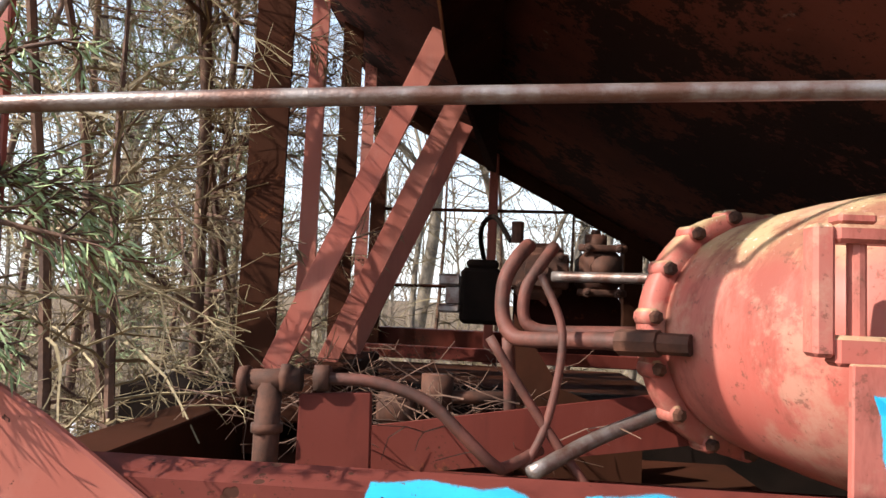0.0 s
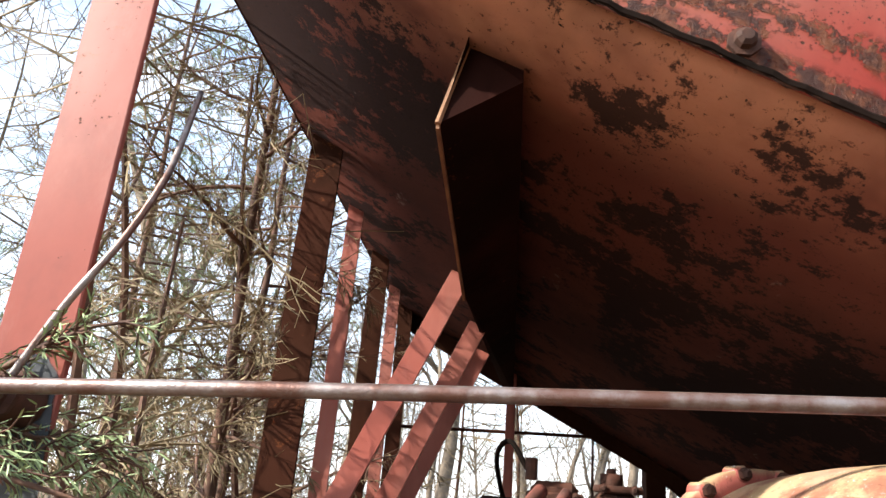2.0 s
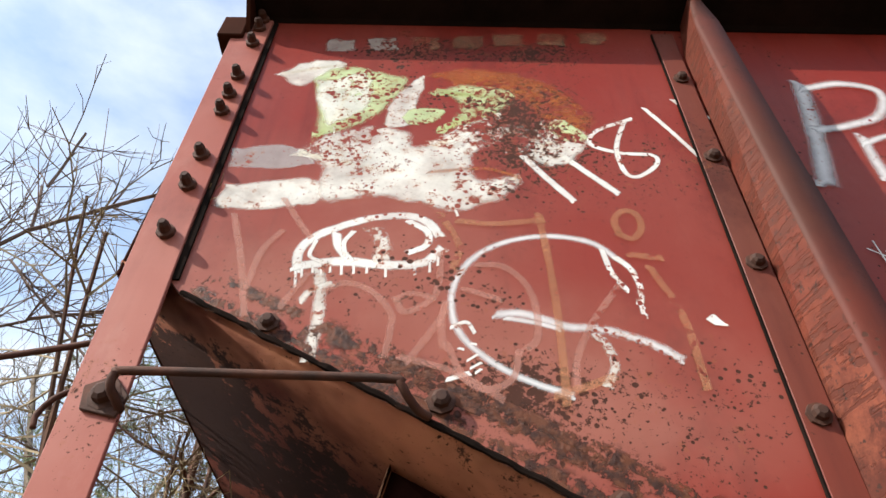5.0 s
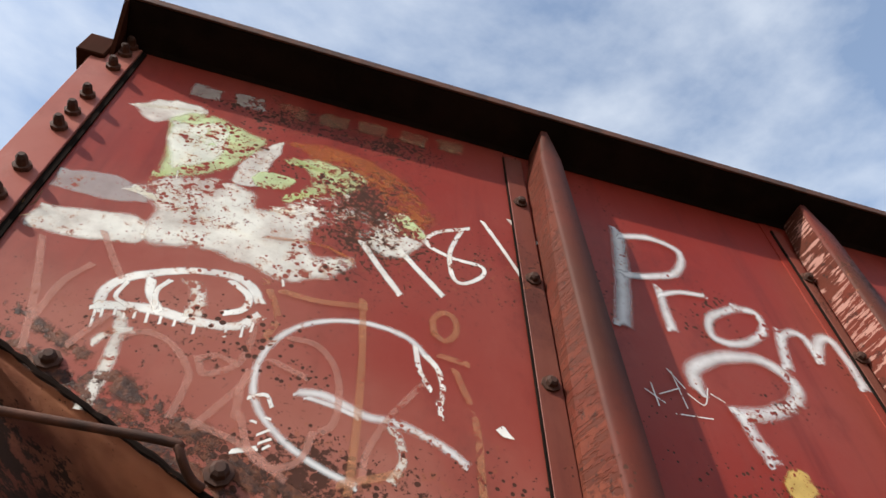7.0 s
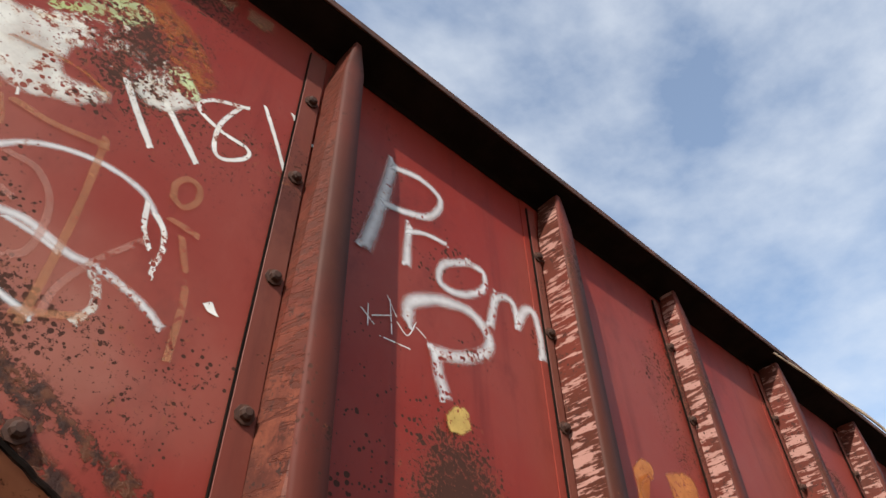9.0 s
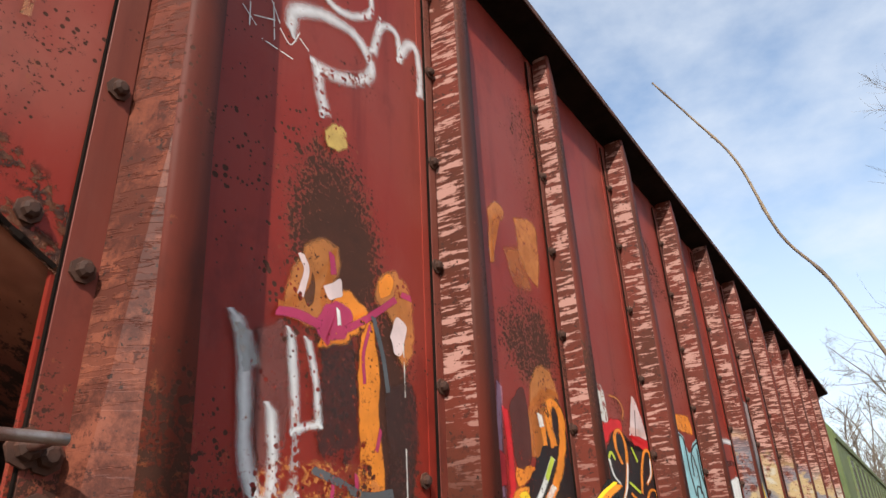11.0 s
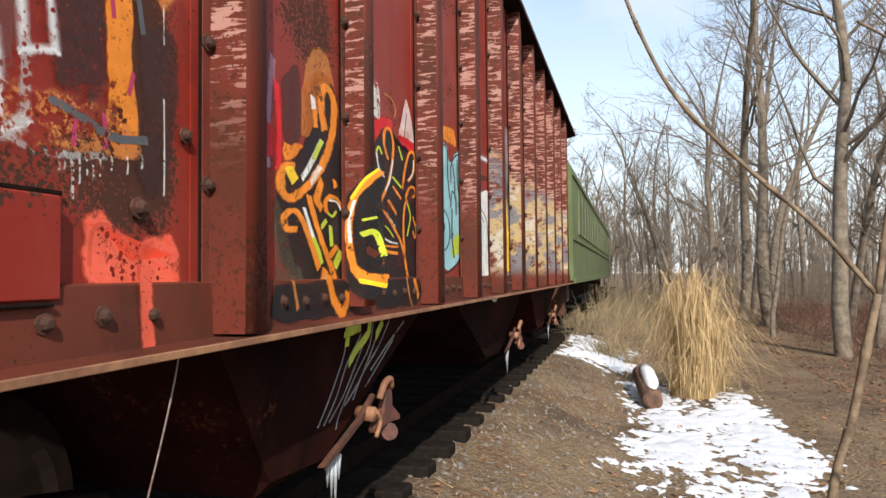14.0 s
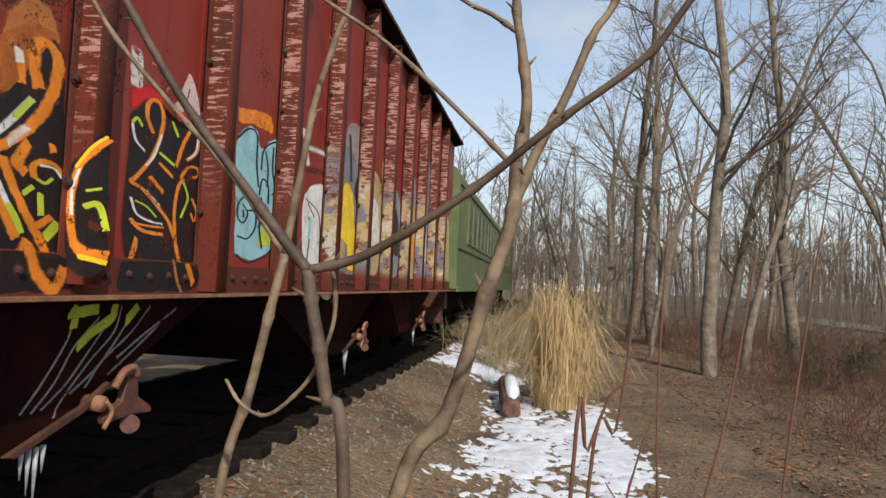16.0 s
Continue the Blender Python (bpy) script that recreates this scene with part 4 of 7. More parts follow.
box(bm, 0.36, 0.45, 0.9, 1.0, 1.13, 1.2, 0.01)
part("slack_adjuster", bm, RUSTY, car, "rusty slack adjuster among the brake gear", True)
bm = bmesh.new()
box(bm, 0.42, 0.56, 0.82, 0.92, 1.05, 1.085, 0.004)
box(bm, 0.44, 0.60, 0.84, 0.95, 1.085, 1.11, 0.004)
part("wood_block", bm, WOODCUT, car, "stacked bits of weathered wood on the platform")
pipe("air_hose", [(0.62, 2.9, 1.5), (0.56, 2.6, 1.75), (0.62, 2.4, 1.82), (0.70, 2.3, 1.7)], 0.012, BLACK)

# brake cylinder: flange ring with ears, domed body, left head
CYL = (1.12, 0.67, 1.385)
CAX = Vector((0.42, -0.91, 0)).normalized()
cyl = tagged(new("brake_cylinder"), "salmon-painted brake cylinder with a bolted flange")
cyl.parent = car
bm = bmesh.new()
lathe(bm, [(0.012, 0.203), (0.05, 0.214), (0.12, 0.224), (0.22, 0.233), (0.32, 0.236), (0.40, 0.225), (0.46, 0.185), (0.49, 0.12), (0.50, 0.0)], CYL, CAX, 64)
part("body", bm, SALMON, cyl, "", True)
bm = bmesh.new()
lathe(bm, [(-0.06, 0.10), (-0.055, 0.15), (-0.035, 0.185), (-0.03, 0.215), (-0.028, 0.236), (0.012, 0.238), (0.014, 0.21)], CYL, CAX, 64)
flange = part("flange", bm, SALMON, cyl, "", True)
for k in range(15):
    a = 2 * math.pi * k / 15 + 0.1
    ax = CAX
    u = Vector((0.91, 0.42, 0)).normalized()
    c = Vector(CYL) + (u * math.cos(a) + Vector((0, 0, 1)) * math.sin(a)) * 0.229
    bm = bmesh.new()
    lathe(bm, [(-0.026, 0.017), (0.014, 0.017)], c, ax, 10)
    part("ear", bm, SALMON, flange, "", True)
    bm = bmesh.new()
    lathe(bm, [(-0.034, 0.007), (-0.03, 0.0115), (0.02, 0.0125), (0.026, 0.0125), (0.032, 0.007)], c, ax, 6)
    part("flange_bolt", bm, RUSTY, flange)
# cast bracket in front of the cylinder
bm = bmesh.new()
box(bm, 1.0, 1.026, 0.115, 0.15, 1.375, 1.535, 0.005)
box(bm, 1.026, 1.12, 0.115, 0.15, 1.512, 1.535, 0.005)
box(bm, 1.026, 1.12, 0.115, 0.15, 1.365, 1.402, 0.005)
box(bm, 1.105, 1.12, 0.115, 0.15, 1.402, 1.512, 0.004)
tube(bm, [(1.058, 0.135, 1.40), (1.058, 0.135, 1.515)], 0.011, 10)
box(bm, 1.03, 1.075, 0.118, 0.15, 1.535, 1.55, 0.004)
part("cast_bracket", bm, SALMON, cyl)
bm = bmesh.new()
prism(bm, [(1.035, 1.20), (1.037, 1.37), (1.24, 1.372), (1.24, 1.20)], "y", 0.10, 0.112, 0.002)
front_plate = part("front_plate", bm, SALMON, cyl, "salmon plate with sprayed blue paint")

# plates in the second bay
bm = bmesh.new()
box(bm, 1.60, 1.89, -0.03, -0.004, 1.258, 1.462, 0.004)
part("route_board", bm, RED, car, "small red steel board low on the side")
bm = bmesh.new()
box(bm, 1.60, 1.87, -0.036, -0.004, 1.247, 1.254, 0.002)
part("board_ledge", bm, BLACK, car)
bm = bmesh.new()
box(bm, 1.585, 1.91, -0.012, -0.004, 1.464, 1.474, 0.002)
part("board_lip", bm, BLACK, car)
bolt(car, 2.13, -0.006, 1.46, 1.1)
bolt(car, 2.3, -0.006, 1.66, 0.9)


# hopper bays under the sill, their shade put into a near-black brown
def hopper(x0, x1, xb0, xb1, zb):
    """A tapering discharge chute with a door and its latch gear."""
    bm = bmesh.new()
    top = [bm.verts.new(p) for p in ((x0, 0.05, 1.16), (x1, 0.05, 1.16), (x1, WID - 0.05, 1.16), (x0, WID - 0.05, 1.16))]
    mid = [bm.verts.new(p) for p in ((xb0, 0.12, zb + 0.07), (xb1, 0.12, zb + 0.04), (xb1, WID - 0.12, zb + 0.04), (xb0, WID - 0.12, zb + 0.07))]
    low = [bm.verts.new(p) for p in ((xb0 + 0.03, 0.2, zb), (xb1 - 0.01, 0.2, zb), (xb1 - 0.01, WID - 0.2, zb), (xb0 + 0.03, WID - 0.2, zb))]
    for a, b in ((top, mid), (mid, low)):
        for k in range(4):
            bm.faces.new((a[k], a[(k + 1) % 4], b[(k + 1) % 4], b[k]))
    bm.faces.new(low)
    bmesh.ops.recalc_face_normals(bm, faces=bm.faces)
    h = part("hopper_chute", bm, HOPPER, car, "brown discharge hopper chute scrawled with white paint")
    bm = bmesh.new()
    d = Vector((x1 - xb1, 0, 1.16 - zb)).normalized()
    prism(bm, [(xb1 - 0.27, zb + 0.085), (xb1 - 0.22, zb + 0.07), (xb1 + 0.12, zb + 0.165), (xb1 + 0.28, zb + 0.25), (xb1 + 0.26, zb + 0.265), (xb1 + 0.10, zb + 0.19)], "y", 0.0, 0.022, 0.003)
    part("door_lever", bm, RUSTY, h)
    bm = bmesh.new()
    lathe(bm, [(0.0, 0.026), (0.008, 0.032), (0.055, 0.032), (0.06, 0.040), (0.075, 0.040)], (xb1 + 0.44, 0.02, zb + 0.055), (-0.75, -0.6, 0.25), 12)
    part("latch_pin", bm, PIPE, h)
    bm = bmesh.new()
    prism(bm, [(xb1 + 0.36, zb + 0.27), (xb1 + 0.43, zb + 0.275), (xb1 + 0.445, zb + 0.18), (xb1 + 0.55, zb + 0.12), (xb1 + 0.545, zb + 0.095), (xb1 + 0.40, zb + 0.11), (xb1 + 0.22, zb + 0.10), (xb1 + 0.21, zb + 0.13), (xb1 + 0.33, zb + 0.18)], "y", -0.02, 0.012, 0.005)
    part("latch_hook", bm, PIPE, h, "red-brown cast hook of the hopper door")
    bm = bmesh.new()
    tube(bm, curve([(xb1 + 0.27, -0.02, zb + 0.24), (xb1 + 0.31, -0.03, zb + 0.30), (xb1 + 0.38, -0.03, zb + 0.31), (xb1 + 0.42, -0.02, zb + 0.27)], 5), 0.016, 8)
    tube(bm, [(xb1 + 0.18, -0.03, zb + 0.19), (xb1 + 0.20, 0.05, zb + 0.19)], 0.032, 12)
    tube(bm, curve([(xb1 + 0.20, -0.03, zb + 0.20), (xb1 + 0.24, -0.035, zb + 0.15), (xb1 + 0.20, -0.03, zb + 0.09)], 4), 0.010, 8)
    part("latch_gear", bm, TANRUST, h, "rusted latch shackle of the hopper door", True)
    # icicles of frozen drips at the chute lip
    bm = bmesh.new()
    for k in range(4):
        tube(bm, [(xb1 - 0.16 + 0.035 * k, 0.03, zb + 0.08), (xb1 - 0.16 + 0.035 * k, 0.03, zb - 0.02 - 0.06 * (k % 3))], [0.012, 0.002], 6)
    part("icicle", bm, ICE, h, "short grey icicles under the chute lip", True)
    bm = bmesh.new()
    tube(bm, [(xb1 + 0.02, 0.25, zb + 0.02), (xb1 + 0.9, 0.3, zb + 0.06)], 0.02, 8)
    part("tie_rod", bm, BLACK, h)


hopper(2.5, 4.65, 2.95, 3.38, 0.52)
hopper(5.2, 8.4, 6.6, 7.22, 0.52)
hopper(8.8, 11.9, 9.9, 10.5, 0.52)


bm = bmesh.new()
tube(bm, curve([(2.156, -0.1, 1.13), (2.13, -0.1, 1.04), (2.09, -0.1, 0.93), (2.03, -0.1, 0.78)], 5), 0.0022, 6)
part("hanging_wire", bm, STEEL, car, "thin wire hanging from the sill")

# trucks with wheels, near-black for the shade below the car
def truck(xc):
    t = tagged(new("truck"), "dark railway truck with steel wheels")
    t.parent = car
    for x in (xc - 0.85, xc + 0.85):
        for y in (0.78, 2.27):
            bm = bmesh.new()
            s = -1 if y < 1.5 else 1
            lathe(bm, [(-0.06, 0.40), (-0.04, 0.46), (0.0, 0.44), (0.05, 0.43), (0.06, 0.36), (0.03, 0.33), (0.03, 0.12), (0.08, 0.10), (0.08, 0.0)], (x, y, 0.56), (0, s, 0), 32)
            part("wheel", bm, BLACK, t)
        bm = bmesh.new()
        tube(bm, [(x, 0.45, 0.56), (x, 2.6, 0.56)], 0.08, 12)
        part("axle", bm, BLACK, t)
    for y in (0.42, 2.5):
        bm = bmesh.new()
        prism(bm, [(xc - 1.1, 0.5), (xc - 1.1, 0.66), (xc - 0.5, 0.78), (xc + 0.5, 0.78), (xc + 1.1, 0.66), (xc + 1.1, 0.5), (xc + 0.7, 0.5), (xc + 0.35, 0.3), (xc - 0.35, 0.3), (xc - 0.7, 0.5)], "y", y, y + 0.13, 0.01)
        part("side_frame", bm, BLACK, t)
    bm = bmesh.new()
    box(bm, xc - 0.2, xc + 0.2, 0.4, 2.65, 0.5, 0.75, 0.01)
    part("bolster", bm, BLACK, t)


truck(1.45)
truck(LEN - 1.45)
bm = bmesh.new()
box(bm, LEN - 0.35, LEN - 0.05, 0.0, 0.5, 0.8, 1.1, 0.02)
box(bm, LEN - 0.5, LEN - 0.2, 0.05, 0.4, 0.55, 0.85, 0.02)
part("end_step", bm, RUSTY, car)

# Bed strip added near-black to hold the shade under the cars.
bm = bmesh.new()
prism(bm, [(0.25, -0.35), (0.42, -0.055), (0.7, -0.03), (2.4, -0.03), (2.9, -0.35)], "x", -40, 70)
tagged(part("track_bed", bm, SHADEDBED), "track bed under the cars, black with painted shade", "track bed", kind="structure")
# rails and ties, coloured near-black for the shade below the cars
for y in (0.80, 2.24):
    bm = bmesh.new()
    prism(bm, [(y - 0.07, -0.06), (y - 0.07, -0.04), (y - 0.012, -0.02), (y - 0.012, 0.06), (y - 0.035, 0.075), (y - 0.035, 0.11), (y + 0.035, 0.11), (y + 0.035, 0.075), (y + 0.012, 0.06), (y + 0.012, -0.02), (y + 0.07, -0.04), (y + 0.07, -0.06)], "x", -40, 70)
    tagged(part("rail", bm, BLACK), "steel rail under the cars, black with painted shade", "rail", kind="structure")
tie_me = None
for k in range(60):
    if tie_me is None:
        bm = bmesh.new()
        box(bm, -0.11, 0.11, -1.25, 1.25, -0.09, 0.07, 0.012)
        tie = tagged(part("railway_tie", bm, SHADEDTIE), "wooden railway tie, black with painted shade", "railway tie", "ties under the rails")
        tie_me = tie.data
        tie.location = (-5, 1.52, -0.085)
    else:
        o = tagged(new("railway_tie", tie_me), "wooden railway tie, black with painted shade", "railway tie", "ties under the rails")
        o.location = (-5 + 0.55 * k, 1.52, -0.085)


# ---- the green coach behind ----
coach = thing("passenger_coach", "old green passenger coach with a row of windows", "railway car")
CX, CL = LEN + 1.3, 24.0
bm = bmesh.new()
prism(bm, [(0.02, 1.15), (0.02, 3.45), (0.12, 3.62), (0.55, 3.82), (1.0, 4.0), (2.05, 4.0), (2.5, 3.82), (2.93, 3.62), (3.03, 3.45), (3.03, 1.15)], "x", CX, CX + CL, 0.01)
part("body", bm, GREENCAR, coach, "dull green coach body")
bm = bmesh.new()
box(bm, CX, CX + CL, -0.012, 0.02, 1.98, 2.06, 0.003)
box(bm, CX, CX + CL, -0.012, 0.02, 3.28, 3.36, 0.003)
box(bm, CX, CX + CL, -0.02, 0.02, 1.1, 1.2, 0.003)
part("belt_rail", bm, GREENCAR, coach)
for k in range(20):
    x = CX + 1.6 + k * 1.08
    bm = bmesh.new()
    box(bm, x, x + 0.72, -0.006, 0.03, 2.2, 3.1, 0.004)
    w = part("window", bm, GLASSY, coach, "dark dusty coach window")
    bm = bmesh.new()
    box(bm, x - 0.04, x, -0.016, 0.03, 2.16, 3.14, 0.003)
    box(bm, x + 0.72, x + 0.76, -0.016, 0.03, 2.16, 3.14, 0.003)
    box(bm, x, x + 0.72, -0.016, 0.03, 2.16, 2.2, 0.003)
    box(bm, x, x + 0.72, -0.016, 0.03, 3.1, 3.14, 0.003)
    part("frame", bm, GREENCAR, w)
bm = bmesh.new()
box(bm, CX + 0.1, CX + CL - 0.1, 0.5, 2.5, 0.6, 1.15, 0.02)
part("underframe", bm, BLACK, coach)
for xc in (CX + 2.6, CX + CL - 2.6):
    for x in (xc - 1.1, xc + 1.1):
        for y in (0.72, 2.22):
            bm = bmesh.new()
            lathe(bm, [(-0.06, 0.40), (0.06, 0.44), (0.06, 0.0)], (x, y, 0.56), (0, -1, 0), 24)
            part("wheel", bm, BLACK, coach)
bm = bmesh.new()
box(bm, LEN + 0.3, CX, 1.35, 1.7, 0.75, 1.05, 0.02)
part("coupler", bm, RUSTY, coach)


# ---- sprayed and brushed paint on the side ----
PAINTS = {
    "white": (0.78, 0.77, 0.72), "spray": (0.70, 0.71, 0.70), "palespray": (0.42, 0.42, 0.41), "barwhite": (0.52, 0.45, 0.38), "bartan": (0.38, 0.20, 0.11), "mauve": (0.17, 0.060, 0.050), "cream": (0.72, 0.71, 0.64), "faint": (0.46, 0.22, 0.17), "tan": (0.44, 0.20, 0.10),
    "palegreen": (0.52, 0.62, 0.33), "rustorange": (0.40, 0.13, 0.035), "ochre": (0.62, 0.42, 0.12), "orange": (0.80, 0.25, 0.03), "tanorange": (0.55, 0.20, 0.055),
    "magenta": (0.42, 0.04, 0.11), "lilac": (0.42, 0.22, 0.30), "crimson": (0.60, 0.02, 0.025), "coral": (0.80, 0.13, 0.075), "coraldark": (0.62, 0.09, 0.05), "slate": (0.09, 0.095, 0.10),
    "soot": (0.05, 0.024, 0.02), "black": (0.016, 0.016, 0.017), "smoke": (0.10, 0.085, 0.06), "brown": (0.09, 0.024, 0.018), "yellow": (0.85, 0.56, 0.03), "lime": (0.50, 0.58, 0.05),
    "teal": (0.30, 0.55, 0.58), "greyblue": (0.24, 0.26, 0.29), "creamtan": (0.48, 0.36, 0.17), "pinkwhite": (0.72, 0.55, 0.52), "rustband": (0.085, 0.030, 0.016), "skyblue": (0.04, 0.52, 0.78),
}
WORN = {"barwhite": 1.2, "bartan": 1.5, "rustband": 1.0, "ochre": 0.7, "coral": 0.3, "cream": 0.9, "white": 0.5, "faint": 0.6, "tan": 0.7, "orange": 0.5, "black": 0.35, "tanorange": 0.7, "rustorange": 0.9, "soot": 0.6, "smoke": 0.7, "creamtan": 0.45, "greyblue": 0.45, "palegreen": 0.9, "spray": 0.3, "palespray": 0.5}


ROUGH = ("barwhite", "bartan", "ochre", "soot", "mauve", "tanorange", "orange", "smoke", "rustband", "rustorange", "cream", "coral", "creamtan", "greyblue")
# where the rust has broken through worst
PITTED = (((0.80, 0, 3.2), (0.36, 0.5, 0.32), 0.85), ((0.5, 0, 2.72), (0.25, 0.5, 0.14), 0.55), ((1.03, 0, 2.5), (0.2, 0.5, 0.26), 0.7), ((1.95, 0, 2.74), (0.24, 0.5, 0.22), 0.8), ((1.9, 0, 1.6), (0.4, 0.5, 0.2), 0.8), ((0.4, 0, 3.4), (0.3, 0.5, 0.16), 0.35))


def paint_layer(key):
    """A thin coat: soft at the edge of a stroke, pierced by rust specks, weathered in patches."""
    m = Mat("paint_" + key)
    col = PAINTS[key]
    c = m.mix(m.step(m.noise(7.0, 4), 0.3, 0.75), col, tuple(v * 0.72 for v in col))
    uv = m.t.nodes.new("ShaderNodeUVMap")
    sep = m.t.nodes.new("ShaderNodeSeparateXYZ")
    m.put(uv.outputs[0], sep.inputs[0])
    across = m.math("ABSOLUTE", sep.outputs[0])
    soft = {"barwhite": 0.8, "bartan": 0.9, "spray": 1.0, "cream": 0.75, "ochre": 0.8, "rustband": 0.8, "orange": 0.5, "mauve": 0.9, "white": 0.55, "palegreen": 0.7, "rustorange": 0.9, "soot": 0.6, "tanorange": 0.6, "coral": 0.5, "creamtan": 0.6, "greyblue": 0.6, "palespray": 0.6, "faint": 0.5, "tan": 0.5, "lilac": 0.8, "crimson": 0.7, "magenta": 0.4}.get(key, 0.22)
    rag = m.math("ADD", m.math("SUBTRACT", m.noise(34.0, 5, 0.7), 0.5), m.math("MULTIPLY", m.math("SUBTRACT", m.noise(11.0, 3), 0.5), 0.6))
    edge = m.step(m.math("ADD", across, m.math("MULTIPLY", rag, 0.9 if key in ROUGH else 0.4)), 1.0 - soft, 1.0, 1.0, 0.0)
    wear = WORN.get(key, 0.25)
    pit = m.step(m.noise(4.0, 5, 0.65), 0.42, 0.7, 0.0, 0.7)
    for at, size, k in PITTED:
        pit = m.math("ADD", pit, m.math("MULTIPLY", m.blob(at, size), k))
    pit = m.math("MULTIPLY", m.math("MINIMUM", pit, 1.3), 0.09 + 0.06 * wear)
    specks = m.step(m.math("ADD", m.noise(80.0, 4, 0.75), pit), 0.69 - 0.05 * wear, 0.715 - 0.05 * wear)
    spots = m.step(m.math("ADD", m.noise(30.0, 6, 0.72), pit), 0.69 - 0.05 * wear, 0.71 - 0.05 * wear)
    lost = m.math("MAXIMUM", m.math("MAXIMUM", specks, spots), m.pits(m.math("MULTIPLY", pit, 9.0)))
    if key in ROUGH:
        lost = m.math("MAXIMUM", lost, m.step(m.math("ADD", m.noise(13.0, 7, 0.78), m.math("MULTIPLY", pit, 0.9)), 0.62, 0.67, 0.0, 0.85))
    if key in ("white", "cream", "spray", "palegreen", "palespray"):
        stain = m.step(m.math("ADD", m.noise(30.0, 6, 0.72), pit), 0.60 - 0.05 * wear, 0.74 - 0.05 * wear, 0.0, 0.6)
        c = m.mix(stain, c, (0.42, 0.20, 0.07))
    full = {"barwhite": 0.7, "bartan": 0.6, "faint": 0.6, "tan": 0.6, "cream": 0.95, "smoke": 0.7, "palespray": 0.6, "rustorange": 0.7, "soot": 0.85, "mauve": 0.8, "tanorange": 0.85, "lilac": 0.8, "spray": 0.9}.get(key, 1.0)
    thin = m.step(m.noise(9.0, 5, 0.6), 0.35, 0.75, full, full * (1.0 - 0.5 * wear))
    alpha = m.math("MULTIPLY", m.math("MULTIPLY", edge, thin), m.math("SUBTRACT", 1.0, lost))
    if key == "rustband":
        crumb = m.math("ADD", m.noise(55.0, 6, 0.75), m.math("MULTIPLY", m.noise(9.0, 3), 0.5))
        alpha = m.math("MULTIPLY", m.step(across, 0.3, 1.0, 1.0, 0.0), m.step(m.math("SUBTRACT", crumb, m.math("MULTIPLY", across, 0.12)), 0.66, 0.70))
        c = m.mix(m.step(m.noise(40.0, 5), 0.4, 0.6), (0.04, 0.015, 0.010), (0.125, 0.042, 0.02))
        m.bump(crumb, 0.8, 0.01)
    m.put(alpha, m.b.inputs["Alpha"])
    return m.done(c, 0.45)


COATS = {}
MARK = {}


def mark(name, label):
    """Starts a new painted mark on the car; the strokes that follow are its strokes."""
    ob = tagged(new(name), label)
    ob.parent = car
    MARK.update(ob=ob, k=0)


def coat(name, verts, faces, us, key):
    if key not in COATS:
        COATS[key] = paint_layer(key)
    ob = sheet_mesh(name, verts, faces, COATS[key], MARK["ob"])
    uv = ob.data.uv_layers.new(name="UVMap")
    for loop in ob.data.loops:
        uv.data[loop.index].uv = (us[loop.vertex_index], 0.5)
    ob.visible_shadow = False
    return ob


def level(face):
    MARK["k"] += 1
    return (-0.0052 if face is None else face) - 0.00022 * MARK["k"]


def stroke(pts, w, key, face=None, tilt=0.0, wide=1.0, side=False):
    y = level(face)
    c = curve([(p[0], 0, p[1]) for p in pts], 7) if len(pts) > 2 else [Vector((p[0], 0, p[1])) for p in (pts[0], ((pts[0][0] + pts[1][0]) / 2, (pts[0][1] + pts[1][1]) / 2), pts[1])]
    d0, d1 = (c[1] - c[0]).normalized(), (c[-1] - c[-2]).normalized()
    c = [c[0] - d0 * w * 0.4] + c + [c[-1] + d1 * w * 0.4]
    verts, faces, us = [], [], []
    n = len(c)
    for i, p in enumerate(c):
        d = (c[min(i + 1, n - 1)] - c[max(i - 1, 0)]).normalized()
        q = Vector((-d.z, 0, d.x)) * (w * 0.5 * (1 + 0.12 * noise.noise(Vector((p.x * 14, p.z * 14, 2.0)))))
        q.x *= wide
        end = 1.0 if i in (0, n - 1) else 0.0
        for s in (-1, 0, 1):
            u, v = p.x + q.x * s, p.z + q.z * s
            verts.append((y, u, v) if side else (u, y + tilt * (1.16 - v), v))
            us.append(max(abs(s), end) * (s or 1))
        if i:
            b = 3 * i
            faces += [(b - 3, b - 2, b + 1, b), (b - 2, b - 1, b + 2, b + 1)]
    coat("stroke", verts, faces, us, key)


def fill(pts, key, face=None, side=False):
    y = level(face)
    pts = list(pts)
    c = curve([(p[0], 0, p[1]) for p in pts + pts[:1]], 6)[:-1]
    bm = bmesh.new()
    vs = []
    for p in c:
        s = Vector((noise.noise(p * 22), 0, noise.noise(p * 22 + Vector((7, 3, 1))))) * 0.012
        vs.append(bm.verts.new((p.x + s.x, y, p.z + s.z)))
    f = bm.faces.new(vs)
    f.normal_update()
    span = min(max(v.co[k] for v in vs) - min(v.co[k] for v in vs) for k in (0, 2))
    bmesh.ops.inset_region(bm, faces=[f], thickness=min(0.035, span * 0.16), use_boundary=True, use_even_offset=False)
    us = [1.0 if v.is_boundary else 0.0 for v in bm.verts]
    bmesh.ops.triangulate(bm, faces=bm.faces[:])
    verts = [(y, v.co.x, v.co.z) if side else tuple(v.co) for v in bm.verts]
    faces = [tuple(v.index for v in f.verts) for f in bm.faces] if bm.verts.index_update() is None else []
    bm.free()
    coat("patch", verts, faces, us, key)


mark("cloud_graffiti", "worn white and pale green spray-paint cloud")
